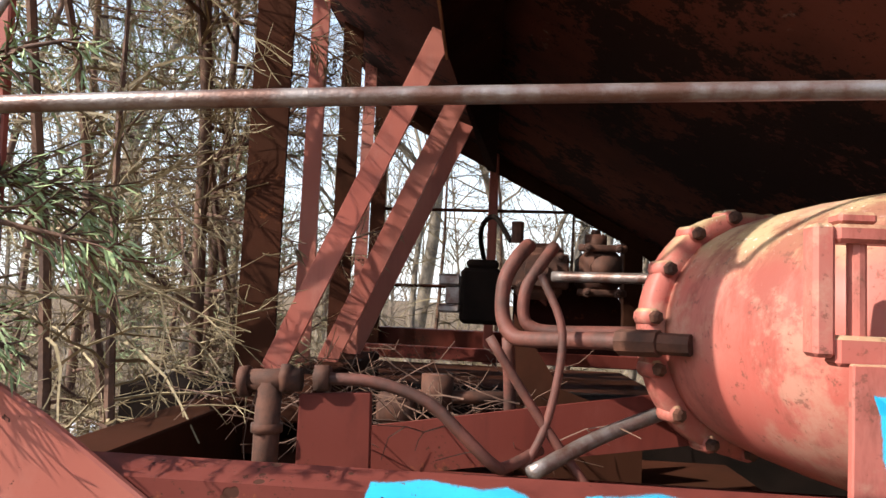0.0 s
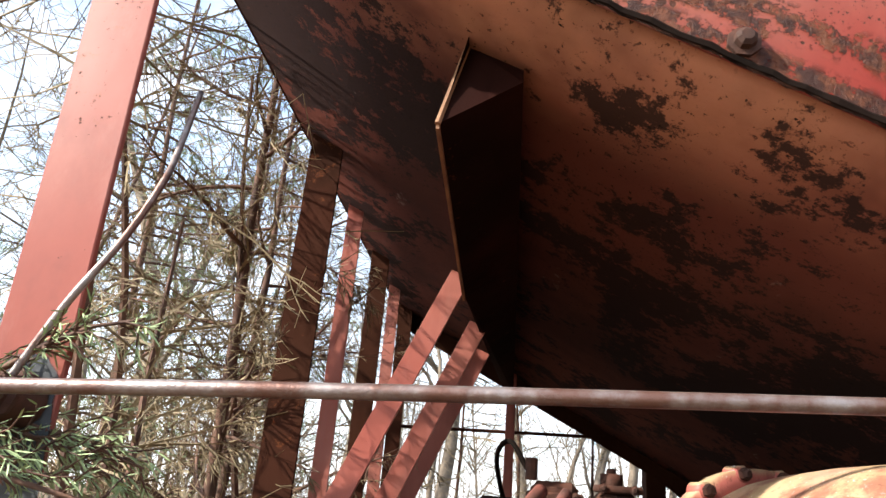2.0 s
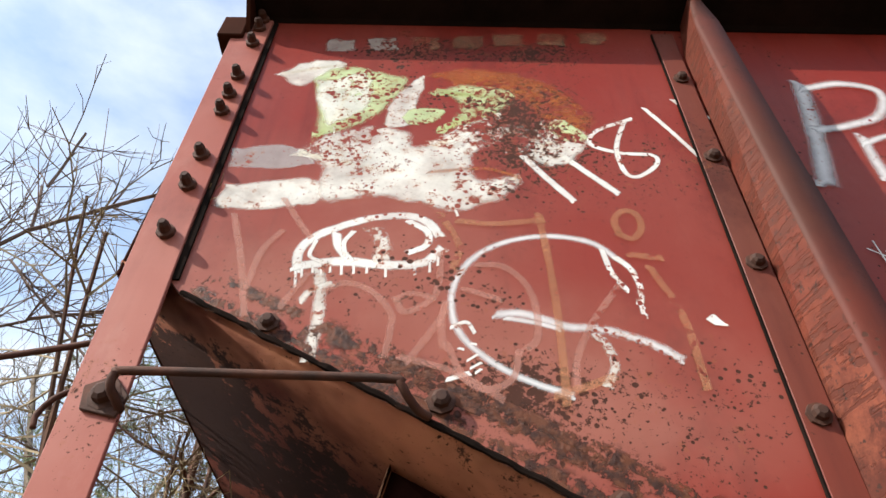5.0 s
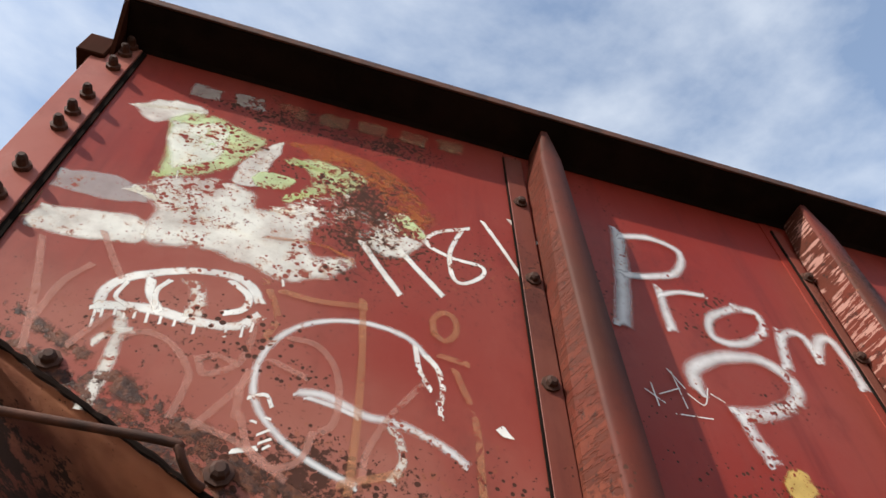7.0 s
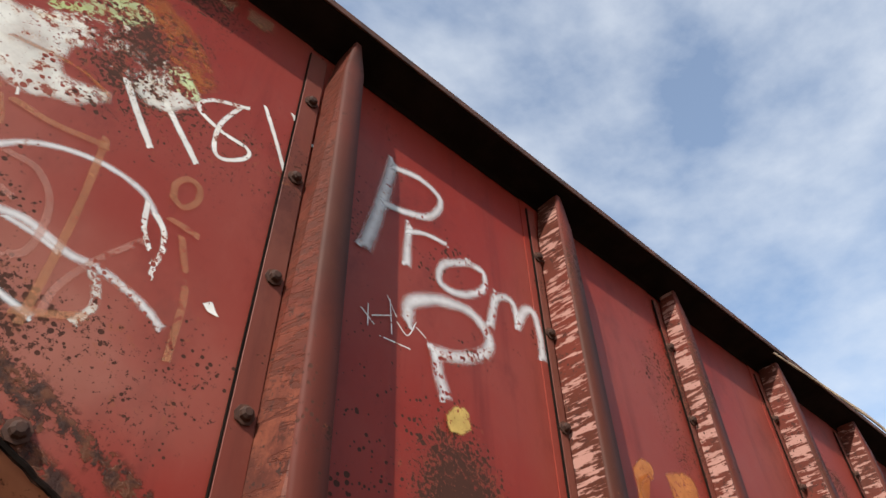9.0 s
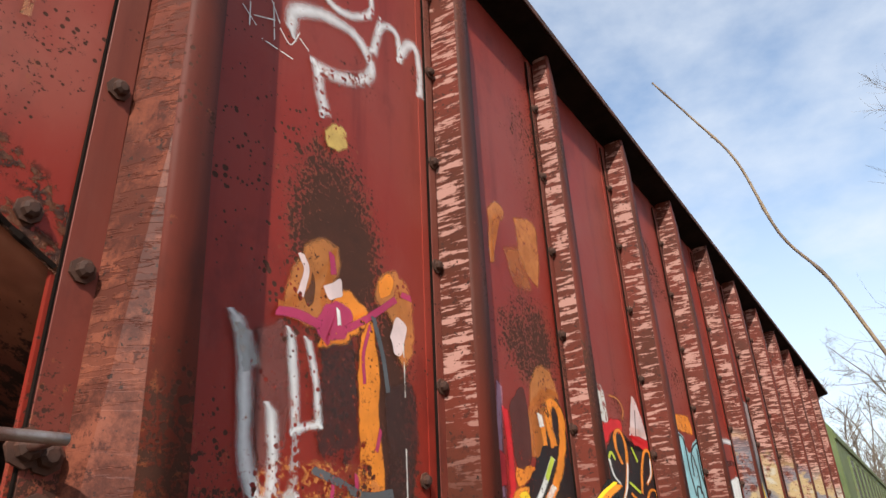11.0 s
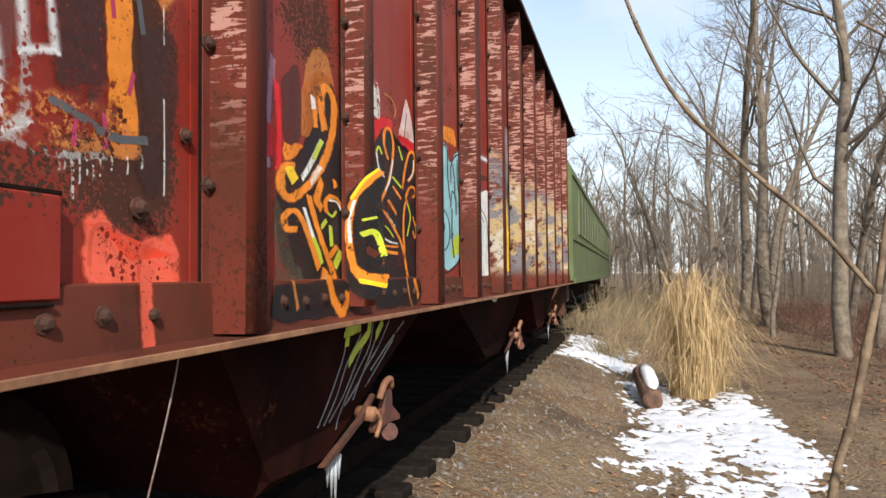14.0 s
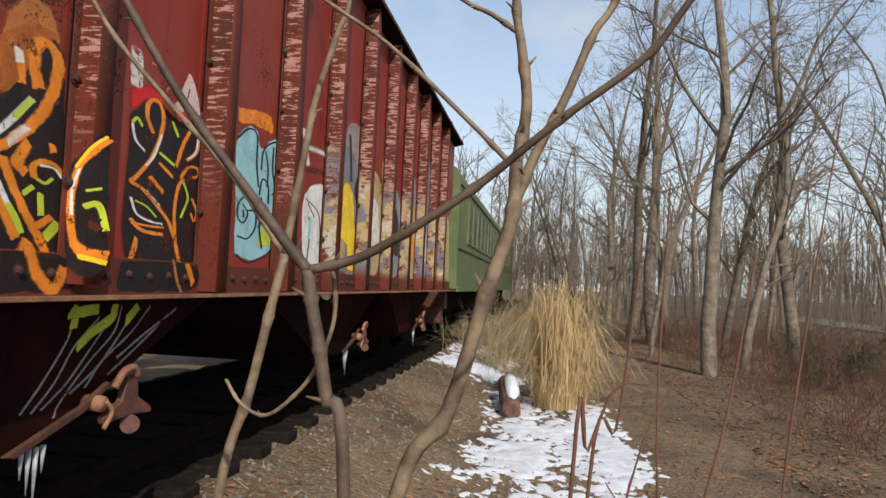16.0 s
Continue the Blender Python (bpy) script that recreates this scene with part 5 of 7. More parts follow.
fill([(0.537, 3.453), (0.646, 3.502), (0.792, 3.487), (0.938, 3.402), (1.03, 3.244), (0.986, 3.172), (0.881, 3.22), (0.769, 3.365), (0.656, 3.383)], "rustorange")
fill([(0.052, 3.072), (0.203, 3.093), (0.279, 3.006), (0.072, 2.985)], "palespray")
fill([(0.065, 2.927), (0.286, 2.956), (0.308, 2.856), (0.082, 2.828)], "cream")
fill([(0.088, 3.442), (0.186, 3.532), (0.308, 3.519), (0.264, 3.438), (0.172, 3.379)], "cream")
fill([(0.249, 3.106), (0.234, 3.29), (0.212, 3.428), (0.305, 3.503), (0.424, 3.463), (0.501, 3.414), (0.425, 3.232), (0.352, 3.161)], "palegreen")
fill([(0.217, 3.411), (0.368, 3.462), (0.401, 3.292), (0.299, 3.179), (0.24, 3.268)], "cream")
fill([(0.436, 3.173), (0.454, 3.321), (0.544, 3.455), (0.533, 3.283), (0.533, 3.189)], "cream")
fill([(0.476, 3.23), (0.521, 3.274), (0.607, 3.268), (0.593, 3.217), (0.521, 3.181)], "palegreen")
fill([(0.552, 3.356), (0.654, 3.406), (0.782, 3.382), (0.812, 3.315), (0.673, 3.187), (0.566, 3.149), (0.645, 3.286)], "palegreen")
fill([(0.21, 3.047), (0.284, 3.142), (0.42, 3.191), (0.525, 3.16), (0.546, 3.101), (0.646, 3.198), (0.737, 3.195), (0.935, 3.23), (0.901, 3.166), (0.755, 3.107), (0.686, 3.039), (0.71, 2.965), (0.803, 2.987), (0.81, 2.946), (0.745, 2.879), (0.649, 2.834), (0.525, 2.865), (0.467, 2.886), (0.344, 2.859), (0.299, 2.891), (0.286, 2.998)], "cream")
fill([(0.548, 3.085), (0.659, 3.197), (0.76, 3.264), (0.738, 3.182), (0.631, 3.107)], "cream")
fill([(0.763, 3.078), (0.881, 3.189), (0.993, 3.179), (0.997, 3.116), (0.93, 3.024), (0.857, 3.018)], "cream")
fill([(0.868, 3.201), (0.935, 3.23), (0.992, 3.146), (0.932, 3.121)], "palegreen")
stroke([(0.254, 3.144), (0.258, 3.096)], 0.008, "palegreen")
stroke([(0.307, 3.17), (0.313, 3.132)], 0.008, "cream")
stroke([(0.643, 2.841), (0.648, 2.824)], 0.01, "cream")
stroke([(0.574, 2.984), (0.713, 3.003), (0.798, 2.971)], 0.02, "rustorange")
mark("old_tag_graffiti", "faded pinkish letters of an old tag")
stroke([(0.351, 2.632), (0.362, 2.571), (0.367, 2.512), (0.366, 2.41)], 0.036, "cream")
stroke([(0.326, 2.553), (0.342, 2.581), (0.379, 2.599)], 0.024, "cream")
stroke([(0.369, 2.581), (0.411, 2.604), (0.466, 2.585), (0.513, 2.529), (0.518, 2.481), (0.511, 2.418)], 0.02, "faint")
stroke([(0.523, 2.562), (0.545, 2.527), (0.6, 2.568), (0.613, 2.643), (0.61, 2.694)], 0.02, "faint")
stroke([(0.523, 2.562), (0.558, 2.579), (0.6, 2.568)], 0.02, "faint")
stroke([(0.693, 2.667), (0.75, 2.662), (0.796, 2.612), (0.814, 2.539), (0.811, 2.467), (0.792, 2.443)], 0.02, "faint")
stroke([(0.556, 2.403), (0.592, 2.464), (0.626, 2.529)], 0.02, "faint")
stroke([(0.123, 2.811), (0.18, 2.645), (0.216, 2.511)], 0.02, "faint")
stroke([(0.204, 2.586), (0.213, 2.691), (0.244, 2.757)], 0.02, "faint")
stroke([(0.231, 2.87), (0.29, 2.774), (0.313, 2.743)], 0.02, "faint")
stroke([(0.543, 2.413), (0.642, 2.384), (0.736, 2.326)], 0.02, "faint")
stroke([(0.633, 2.447), (0.665, 2.371), (0.712, 2.344), (0.759, 2.372), (0.773, 2.432)], 0.02, "faint")
stroke([(0.624, 2.438), (0.62, 2.506), (0.626, 2.552)], 0.02, "faint")
stroke([(0.995, 2.615), (0.924, 2.507), (0.884, 2.417), (0.878, 2.353)], 0.02, "faint")
stroke([(0.664, 2.593), (0.739, 2.566)], 0.02, "faint")
stroke([(0.287, 2.534), (0.327, 2.624)], 0.02, "faint")
stroke([(0.838, 2.831), (0.852, 2.644), (0.857, 2.464), (0.855, 2.32)], 0.022, "tan")
stroke([(0.65, 2.804), (0.731, 2.797), (0.844, 2.813)], 0.022, "tan")
stroke([(1.017, 2.779), (1.013, 2.816), (1.037, 2.852), (1.067, 2.841), (1.072, 2.795), (1.046, 2.757), (1.017, 2.772)], 0.022, "tan")
stroke([(1.031, 2.706), (1.096, 2.697)], 0.022, "tan")
stroke([(1.068, 2.667), (1.11, 2.535), (1.119, 2.362)], 0.022, "tan")
stroke([(0.838, 2.334), (0.9, 2.357), (0.948, 2.379)], 0.022, "tan")
stroke([(0.607, 2.825), (0.652, 2.725), (0.641, 2.651)], 0.022, "tan")
mark("eye_graffiti", "dripping white painted eye")
stroke([(0.301, 2.641), (0.296, 2.692), (0.316, 2.735), (0.368, 2.774), (0.444, 2.809), (0.529, 2.822), (0.579, 2.8), (0.607, 2.757)], 0.03, "white")
stroke([(0.298, 2.649), (0.347, 2.661), (0.401, 2.668), (0.461, 2.662), (0.52, 2.66), (0.577, 2.67), (0.611, 2.709)], 0.034, "white")
stroke([(0.372, 2.752), (0.383, 2.712), (0.412, 2.671)], 0.026, "white")
stroke([(0.405, 2.674), (0.393, 2.724), (0.408, 2.761)], 0.016, "white")
stroke([(0.537, 2.801), (0.58, 2.767), (0.579, 2.724), (0.543, 2.7)], 0.022, "white")
stroke([(0.454, 2.773), (0.476, 2.742), (0.483, 2.687)], 0.05, "cream")
stroke([(0.329, 2.73), (0.322, 2.683), (0.348, 2.665)], 0.014, "white")
stroke([(0.3, 2.632), (0.307, 2.589)], 0.008, "white")
stroke([(0.312, 2.64), (0.316, 2.618)], 0.008, "white")
stroke([(0.335, 2.647), (0.337, 2.631)], 0.008, "white")
stroke([(0.353, 2.649), (0.356, 2.627)], 0.008, "white")
stroke([(0.372, 2.652), (0.375, 2.633)], 0.008, "white")
stroke([(0.397, 2.653), (0.4, 2.627)], 0.008, "white")
stroke([(0.424, 2.651), (0.426, 2.631)], 0.008, "white")
stroke([(0.453, 2.65), (0.454, 2.633)], 0.008, "white")
stroke([(0.494, 2.645), (0.496, 2.623)], 0.008, "white")
stroke([(0.557, 2.651), (0.558, 2.631)], 0.008, "white")
stroke([(0.589, 2.667), (0.59, 2.64)], 0.008, "white")
stroke([(0.607, 2.684), (0.607, 2.66)], 0.008, "white")
mark("serpent_graffiti", "white painted serpent loop")
stroke([(1.0, 2.698), (0.951, 2.745), (0.869, 2.763), (0.789, 2.752), (0.716, 2.717), (0.664, 2.658), (0.64, 2.586), (0.644, 2.512), (0.671, 2.456), (0.727, 2.403), (0.791, 2.366), (0.864, 2.339)], 0.025, "spray")
stroke([(0.973, 2.72), (0.984, 2.654), (1.01, 2.603), (1.031, 2.577), (1.035, 2.53)], 0.017, "white")
stroke([(1.0, 2.698), (1.027, 2.665), (1.039, 2.611), (1.032, 2.57)], 0.02, "white")
stroke([(0.734, 2.527), (0.78, 2.531), (0.828, 2.516), (0.877, 2.499), (0.937, 2.496), (0.997, 2.478), (1.051, 2.452), (1.083, 2.429)], 0.032, "spray")
stroke([(0.753, 2.517), (0.806, 2.508), (0.854, 2.494)], 0.02, "spray")
stroke([(0.923, 2.49), (0.948, 2.45), (0.955, 2.405), (0.938, 2.365)], 0.026, "cream")
stroke([(0.64, 2.49), (0.67, 2.504), (0.686, 2.48)], 0.012, "white")
stroke([(0.636, 2.365), (0.674, 2.379)], 0.014, "white")
mark("doodle_graffiti", "small white doodled face")
stroke([(0.656, 2.439), (0.664, 2.437)], 0.008, "white")
stroke([(0.68, 2.451), (0.689, 2.45)], 0.008, "white")
stroke([(0.673, 2.41), (0.691, 2.424)], 0.008, "white")
stroke([(0.679, 2.392), (0.698, 2.405)], 0.008, "white")
stroke([(0.689, 2.382), (0.698, 2.39)], 0.008, "white")
mark("number_graffiti", "white hand-painted numerals")
stroke([(0.816, 3.059), (0.872, 2.97), (0.925, 2.892)], 0.024, "white")
stroke([(0.917, 3.065), (0.974, 2.997), (1.036, 2.924)], 0.024, "white")
stroke([(1.121, 3.241), (1.02, 3.182), (0.996, 3.12), (1.07, 3.084), (1.152, 3.077), (1.153, 3.036), (1.099, 2.987), (1.068, 3.007), (1.062, 3.106), (1.098, 3.221)], 0.018, "white")
stroke([(1.168, 3.295), (1.219, 3.191), (1.272, 3.073)], 0.018, "white")
stroke([(1.258, 3.34), (1.307, 3.266), (1.37, 3.257)], 0.02, "white")
mark("word_graffiti", "hand-sprayed white word with a question mark below")
stroke([(1.65, 3.431), (1.613, 3.201), (1.568, 2.99)], 0.074, "spray")
stroke([(1.653, 3.416), (1.776, 3.449), (1.87, 3.407), (1.823, 3.288), (1.717, 3.232), (1.625, 3.21)], 0.046, "spray")
stroke([(1.731, 3.175), (1.724, 3.085), (1.724, 3.01)], 0.049, "spray")
stroke([(1.723, 3.147), (1.802, 3.186), (1.889, 3.199)], 0.035, "spray")
stroke([(1.997, 3.176), (1.879, 3.097), (1.861, 3.009), (1.95, 3.008), (2.058, 3.09), (2.066, 3.172), (1.997, 3.176)], 0.046, "spray")
stroke([(2.122, 3.10), (2.10, 3.03), (2.085, 2.96)], 0.056, "spray")
stroke([(2.118, 3.085), (2.17, 3.12), (2.212, 3.105), (2.222, 3.02)], 0.05, "spray")
stroke([(2.222, 3.03), (2.268, 3.11), (2.315, 3.13), (2.335, 3.05), (2.336, 2.945)], 0.058, "spray")
stroke([(1.732, 2.788), (1.744, 2.859), (1.857, 2.931), (1.994, 2.953), (2.069, 2.892), (2.041, 2.816), (1.934, 2.752), (1.838, 2.725)], 0.068, "spray")
stroke([(1.839, 2.718), (1.851, 2.655), (1.871, 2.602)], 0.068, "spray")
fill([(1.872, 2.537), (1.916, 2.581), (1.97, 2.576), (1.966, 2.521), (1.912, 2.481), (1.877, 2.497)], "ochre")
fill([(1.157, 2.527), (1.176, 2.54), (1.203, 2.515), (1.174, 2.51)], "white")
mark("scratch_graffiti", "thin scratched scribble")
stroke([(1.571, 2.747), (1.617, 2.714)], 0.005, "white")
stroke([(1.593, 2.772), (1.597, 2.7)], 0.005, "white")
stroke([(1.667, 2.829), (1.679, 2.711)], 0.005, "white")
stroke([(1.657, 2.836), (1.692, 2.778)], 0.005, "white")
stroke([(1.695, 2.76), (1.735, 2.733), (1.765, 2.796)], 0.005, "white")
stroke([(1.639, 2.684), (1.744, 2.691)], 0.005, "white")
stroke([(1.767, 2.777), (1.801, 2.758)], 0.005, "white")
stroke([(1.608, 2.738), (1.675, 2.773)], 0.005, "white")
mark("white_letter_graffiti", "soft white sprayed letters over orange and magenta")
fill([(1.689, 1.931), (1.794, 1.958), (1.801, 1.663), (1.711, 1.647), (1.69, 1.789)], "mauve")
fill([(1.87, 1.973), (2.004, 1.994), (2.029, 1.691), (1.887, 1.685), (1.888, 1.846)], "soot")
fill([(2.125, 1.869), (2.249, 1.917), (2.286, 1.767), (2.206, 1.489), (2.114, 1.539), (2.137, 1.696)], "soot")
fill([(1.746, 1.978), (1.773, 2.079), (1.837, 2.192), (1.9, 2.222), (1.949, 2.206), (1.955, 2.134), (1.914, 2.059), (1.944, 2.0), (1.862, 1.963), (1.786, 1.968)], "tanorange")
fill([(1.824, 2.049), (1.857, 2.111), (1.868, 2.054), (1.843, 2.016)], "soot")
stroke([(1.816, 2.14), (1.834, 2.108), (1.819, 2.047)], 0.022, "pinkwhite")
fill([(1.872, 1.927), (1.914, 2.045), (1.962, 2.101), (2.02, 2.095), (2.073, 2.051), (2.025, 1.994), (1.988, 1.971), (1.945, 1.945)], "orange")
fill([(2.033, 2.011), (2.082, 2.044), (2.105, 1.968), (2.119, 1.764), (2.13, 1.595), (2.042, 1.583), (2.032, 1.747), (2.026, 1.886)], "orange")
fill([(2.079, 2.15), (2.125, 2.21), (2.201, 2.227), (2.261, 2.151), (2.269, 2.021), (2.223, 1.942), (2.181, 1.977), (2.162, 2.057), (2.102, 2.09)], "tanorange")
fill([(2.095, 2.165), (2.142, 2.21), (2.175, 2.183), (2.125, 2.115)], "orange")
fill([(2.152, 2.014), (2.182, 2.08), (2.228, 2.072), (2.216, 1.996), (2.173, 1.974)], "pinkwhite")
fill([(1.723, 1.638), (1.767, 1.669), (1.879, 1.675), (2.033, 1.678), (2.123, 1.63), (2.128, 1.574), (1.883, 1.549), (1.729, 1.561)], "tanorange")
fill([(1.869, 2.0), (1.914, 2.052), (1.972, 2.061), (2.004, 2.037), (1.974, 1.976), (1.917, 1.942), (1.874, 1.955)], "magenta")
stroke([(1.754, 1.983), (1.809, 1.99), (1.879, 1.983)], 0.03, "magenta")
stroke([(1.974, 1.994), (2.046, 2.038), (2.114, 2.086), (2.174, 2.131)], 0.024, "magenta")
stroke([(2.213, 2.157), (2.245, 2.158)], 0.024, "magenta")
stroke([(1.917, 2.175), (1.925, 2.136)], 0.026, "magenta")
fill([(1.894, 2.086), (1.951, 2.125), (1.958, 2.077), (1.914, 2.059)], "pinkwhite")
stroke([(1.945, 2.036), (1.95, 2.005)], 0.018, "white")
stroke([(2.068, 2.024), (2.043, 1.948), (2.048, 1.877)], 0.016, "magenta")
stroke([(2.021, 1.649), (2.026, 1.584)], 0.016, "magenta")
stroke([(1.942, 1.638), (1.938, 1.574)], 0.016, "magenta")
stroke([(2.11, 1.763), (2.096, 1.717)], 0.016, "magenta")
stroke([(1.639, 1.934), (1.661, 1.873), (1.675, 1.762), (1.686, 1.664), (1.722, 1.571)], 0.058, "spray")
stroke([(1.659, 1.907), (1.679, 1.856)], 0.06, "palespray")
stroke([(1.746, 1.758), (1.759, 1.667), (1.759, 1.582)], 0.05, "spray")
stroke([(1.715, 1.568), (1.772, 1.569), (1.819, 1.595)], 0.05, "spray")
stroke([(1.79, 1.937), (1.808, 1.823), (1.817, 1.733)], 0.042, "spray")
stroke([(1.82, 1.74), (1.82, 1.667), (1.813, 1.595)], 0.036, "palespray")
stroke([(1.845, 1.931), (1.874, 1.842), (1.887, 1.753)], 0.036, "spray")
stroke([(1.814, 1.729), (1.887, 1.75)], 0.03, "spray")
stroke([(1.88, 1.65), (1.952, 1.633), (2.05, 1.607), (2.148, 1.619)], 0.022, "slate")
stroke([(2.079, 2.05), (2.118, 1.957), (2.137, 1.872)], 0.02, "slate")
stroke([(2.208, 2.012), (2.212, 1.866)], 0.006, "cream")
stroke([(1.752, 1.564), (1.754, 1.53)], 0.008, "cream")
stroke([(1.847, 1.548), (1.848, 1.536), (1.848, 1.525)], 0.009, "cream")
stroke([(1.872, 1.547), (1.874, 1.53), (1.873, 1.513)], 0.009, "cream")
stroke([(1.896, 1.554), (1.898, 1.533), (1.898, 1.511)], 0.009, "cream")
stroke([(1.929, 1.55), (1.932, 1.507), (1.932, 1.463)], 0.014, "cream")
stroke([(1.948, 1.553), (1.95, 1.524), (1.95, 1.496)], 0.009, "cream")
stroke([(1.968, 1.551), (1.97, 1.533), (1.969, 1.514)], 0.009, "cream")
stroke([(2.004, 1.559), (2.006, 1.539), (2.005, 1.518)], 0.009, "cream")
stroke([(2.039, 1.562), (2.04, 1.549), (2.039, 1.536)], 0.009, "cream")
stroke([(2.086, 1.569), (2.088, 1.552), (2.087, 1.534)], 0.009, "cream")
stroke([(2.133, 1.58), (2.135, 1.566), (2.133, 1.553)], 0.009, "cream")
stroke([(2.209, 1.728), (2.211, 1.613), (2.211, 1.5)], 0.009, "cream")
stroke([(1.909, 1.552), (1.911, 1.536), (1.91, 1.52)], 0.009, "cream")
stroke([(1.983, 1.557), (1.985, 1.532), (1.985, 1.507)], 0.009, "cream")
stroke([(1.779, 1.561), (1.837, 1.543), (1.921, 1.548), (2.014, 1.561)], 0.022, "palespray")
mark("coral_graffiti", "coral-red painted tomato shape with a running drip")
stroke([(2.132, 1.254), (2.138, 1.183), (2.142, 1.12)], 0.05, "coral")
fill([(1.958, 1.355), (1.971, 1.421), (2.016, 1.446), (2.068, 1.419), (2.114, 1.375), (2.17, 1.402), (2.242, 1.412), (2.289, 1.363), (2.282, 1.289), (2.232, 1.242), (2.115, 1.241), (2.014, 1.261), (1.966, 1.304)], "coral")
stroke([(1.985, 1.33), (1.997, 1.403), (2.042, 1.416)], 0.012, "coraldark")
stroke([(2.136, 1.299), (2.141, 1.364), (2.181, 1.384)], 0.012, "coraldark")
stroke([(2.014, 1.274), (2.115, 1.261), (2.215, 1.265)], 0.01, "coraldark")
stroke([(2.132, 1.285), (2.138, 1.2), (2.142, 1.145)], 0.055, "coral", -0.0275)
mark("black_letter_graffiti", "orange and yellow lettering on black")
fill([(2.772, 1.593), (2.791, 1.651), (2.862, 1.682), (2.966, 1.771), (2.977, 1.91), (3.014, 1.963), (3.109, 2.014), (3.216, 2.021), (3.256, 1.884), (3.304, 1.253), (3.004, 1.253), (2.811, 1.356), (2.768, 1.49)], "black")
fill([(2.749, 1.538), (2.787, 1.543), (2.84, 1.357), (2.939, 1.335), (2.955, 1.252), (2.777, 1.252)], "smoke")
fill([(2.966, 1.784), (2.947, 1.901), (2.959, 2.018), (3.011, 2.104), (3.099, 2.146), (3.18, 2.114), (3.216, 2.025), (3.109, 2.016), (3.007, 1.961), (2.977, 1.91), (2.975, 1.786)], "tanorange")
fill([(2.812, 1.75), (2.887, 1.755), (2.951, 1.756), (2.955, 1.742), (2.882, 1.694), (2.823, 1.682)], "orange")
fill([(2.804, 1.948), (2.922, 2.024), (2.939, 1.783), (2.818, 1.755)], "brown")
stroke([(2.744, 1.997), (2.715, 1.751), (2.714, 1.65)], 0.03, "lilac", wide=2.1)
stroke([(2.772, 1.92), (2.786, 1.803), (2.785, 1.655)], 0.03, "crimson", wide=2.1)
stroke([(2.732, 1.772), (2.728, 1.686)], 0.03, "crimson", wide=2.1)
stroke([(2.884, 1.669), (2.825, 1.658), (2.795, 1.622), (2.801, 1.583), (2.849, 1.559), (2.931, 1.585), (3.044, 1.653), (3.13, 1.732), (3.19, 1.826), (3.218, 1.937), (3.185, 1.995), (3.129, 2.002), (3.101, 1.966), (3.102, 1.906), (3.125, 1.851)], 0.0377, "orange", wide=2.1)
stroke([(2.854, 1.656), (2.887, 1.629)], 0.0377, "yellow", wide=2.1)
stroke([(2.949, 1.64), (3.006, 1.692), (3.099, 1.793)], 0.0232, "white", wide=2.1)
stroke([(3.039, 1.723), (3.099, 1.793)], 0.0174, "lime", wide=2.1)
stroke([(3.017, 1.633), (3.084, 1.695)], 0.029, "cream", wide=2.1)
stroke([(3.034, 1.93), (3.044, 1.894), (3.051, 1.843)], 0.0232, "orange", wide=2.1)
stroke([(3.027, 1.938), (3.036, 1.907)], 0.0232, "white", wide=2.1)
stroke([(2.899, 1.458), (2.833, 1.457), (2.816, 1.492), (2.864, 1.518), (2.92, 1.511), (2.983, 1.454), (3.035, 1.386), (3.071, 1.334)], 0.029, "orange", wide=2.1)
stroke([(2.96, 1.534), (3.005, 1.469), (3.04, 1.425)], 0.0174, "white", wide=2.1)
stroke([(3.032, 1.434), (3.071, 1.388), (3.095, 1.35)], 0.0174, "lime", wide=2.1)
stroke([(2.994, 1.578), (3.033, 1.516), (3.105, 1.419), (3.179, 1.333), (3.224, 1.263), (3.237, 1.201)], 0.029, "orange", wide=2.1)
stroke([(3.127, 1.312), (3.112, 1.262), (3.132, 1.203), (3.173, 1.162)], 0.0406, "orange", wide=2.1)
stroke([(3.132, 1.296), (3.135, 1.257)], 0.0203, "cream", wide=2.1)
stroke([(3.095, 1.642), (3.069, 1.606), (3.057, 1.571), (3.088, 1.55)], 0.0348, "orange", wide=2.1)
stroke([(3.21, 1.66), (3.216, 1.644)], 0.0232, "orange", wide=2.1)
stroke([(3.133, 1.539), (3.127, 1.574), (3.167, 1.596), (3.232, 1.595), (3.272, 1.564)], 0.0217, "orange", wide=2.1)
stroke([(3.161, 1.583), (3.224, 1.583), (3.264, 1.559)], 0.0116, "white", wide=2.1)
stroke([(3.149, 1.533), (3.188, 1.525), (3.219, 1.545)], 0.0116, "lime", wide=2.1)
stroke([(3.093, 1.479), (3.128, 1.503)], 0.0174, "lime", wide=2.1)
stroke([(3.168, 1.483), (3.177, 1.418)], 0.0174, "lime", wide=2.1)
stroke([(3.157, 1.373), (3.221, 1.409)], 0.029, "orange", wide=2.1)
stroke([(3.21, 1.343), (3.256, 1.386)], 0.0319, "lime", wide=2.1)
mark("post_letter_graffiti", "orange letter carried over the side of a post")
fill([(-0.014, 1.614), (-0.062, 1.657), (-0.155, 1.71), (-0.181, 1.257), (-0.028, 1.253)], "black", 3.2985, True)
stroke([(-0.162, 1.699), (-0.107, 1.661), (-0.059, 1.614), (-0.035, 1.546), (-0.027, 1.465), (-0.037, 1.38), (-0.057, 1.317), (-0.095, 1.28)], 0.0319, "orange", face=3.2985, wide=1.4, side=True)
stroke([(-0.053, 1.593), (-0.031, 1.518), (-0.035, 1.433)], 0.0145, "white", face=3.2985, wide=1.4, side=True)
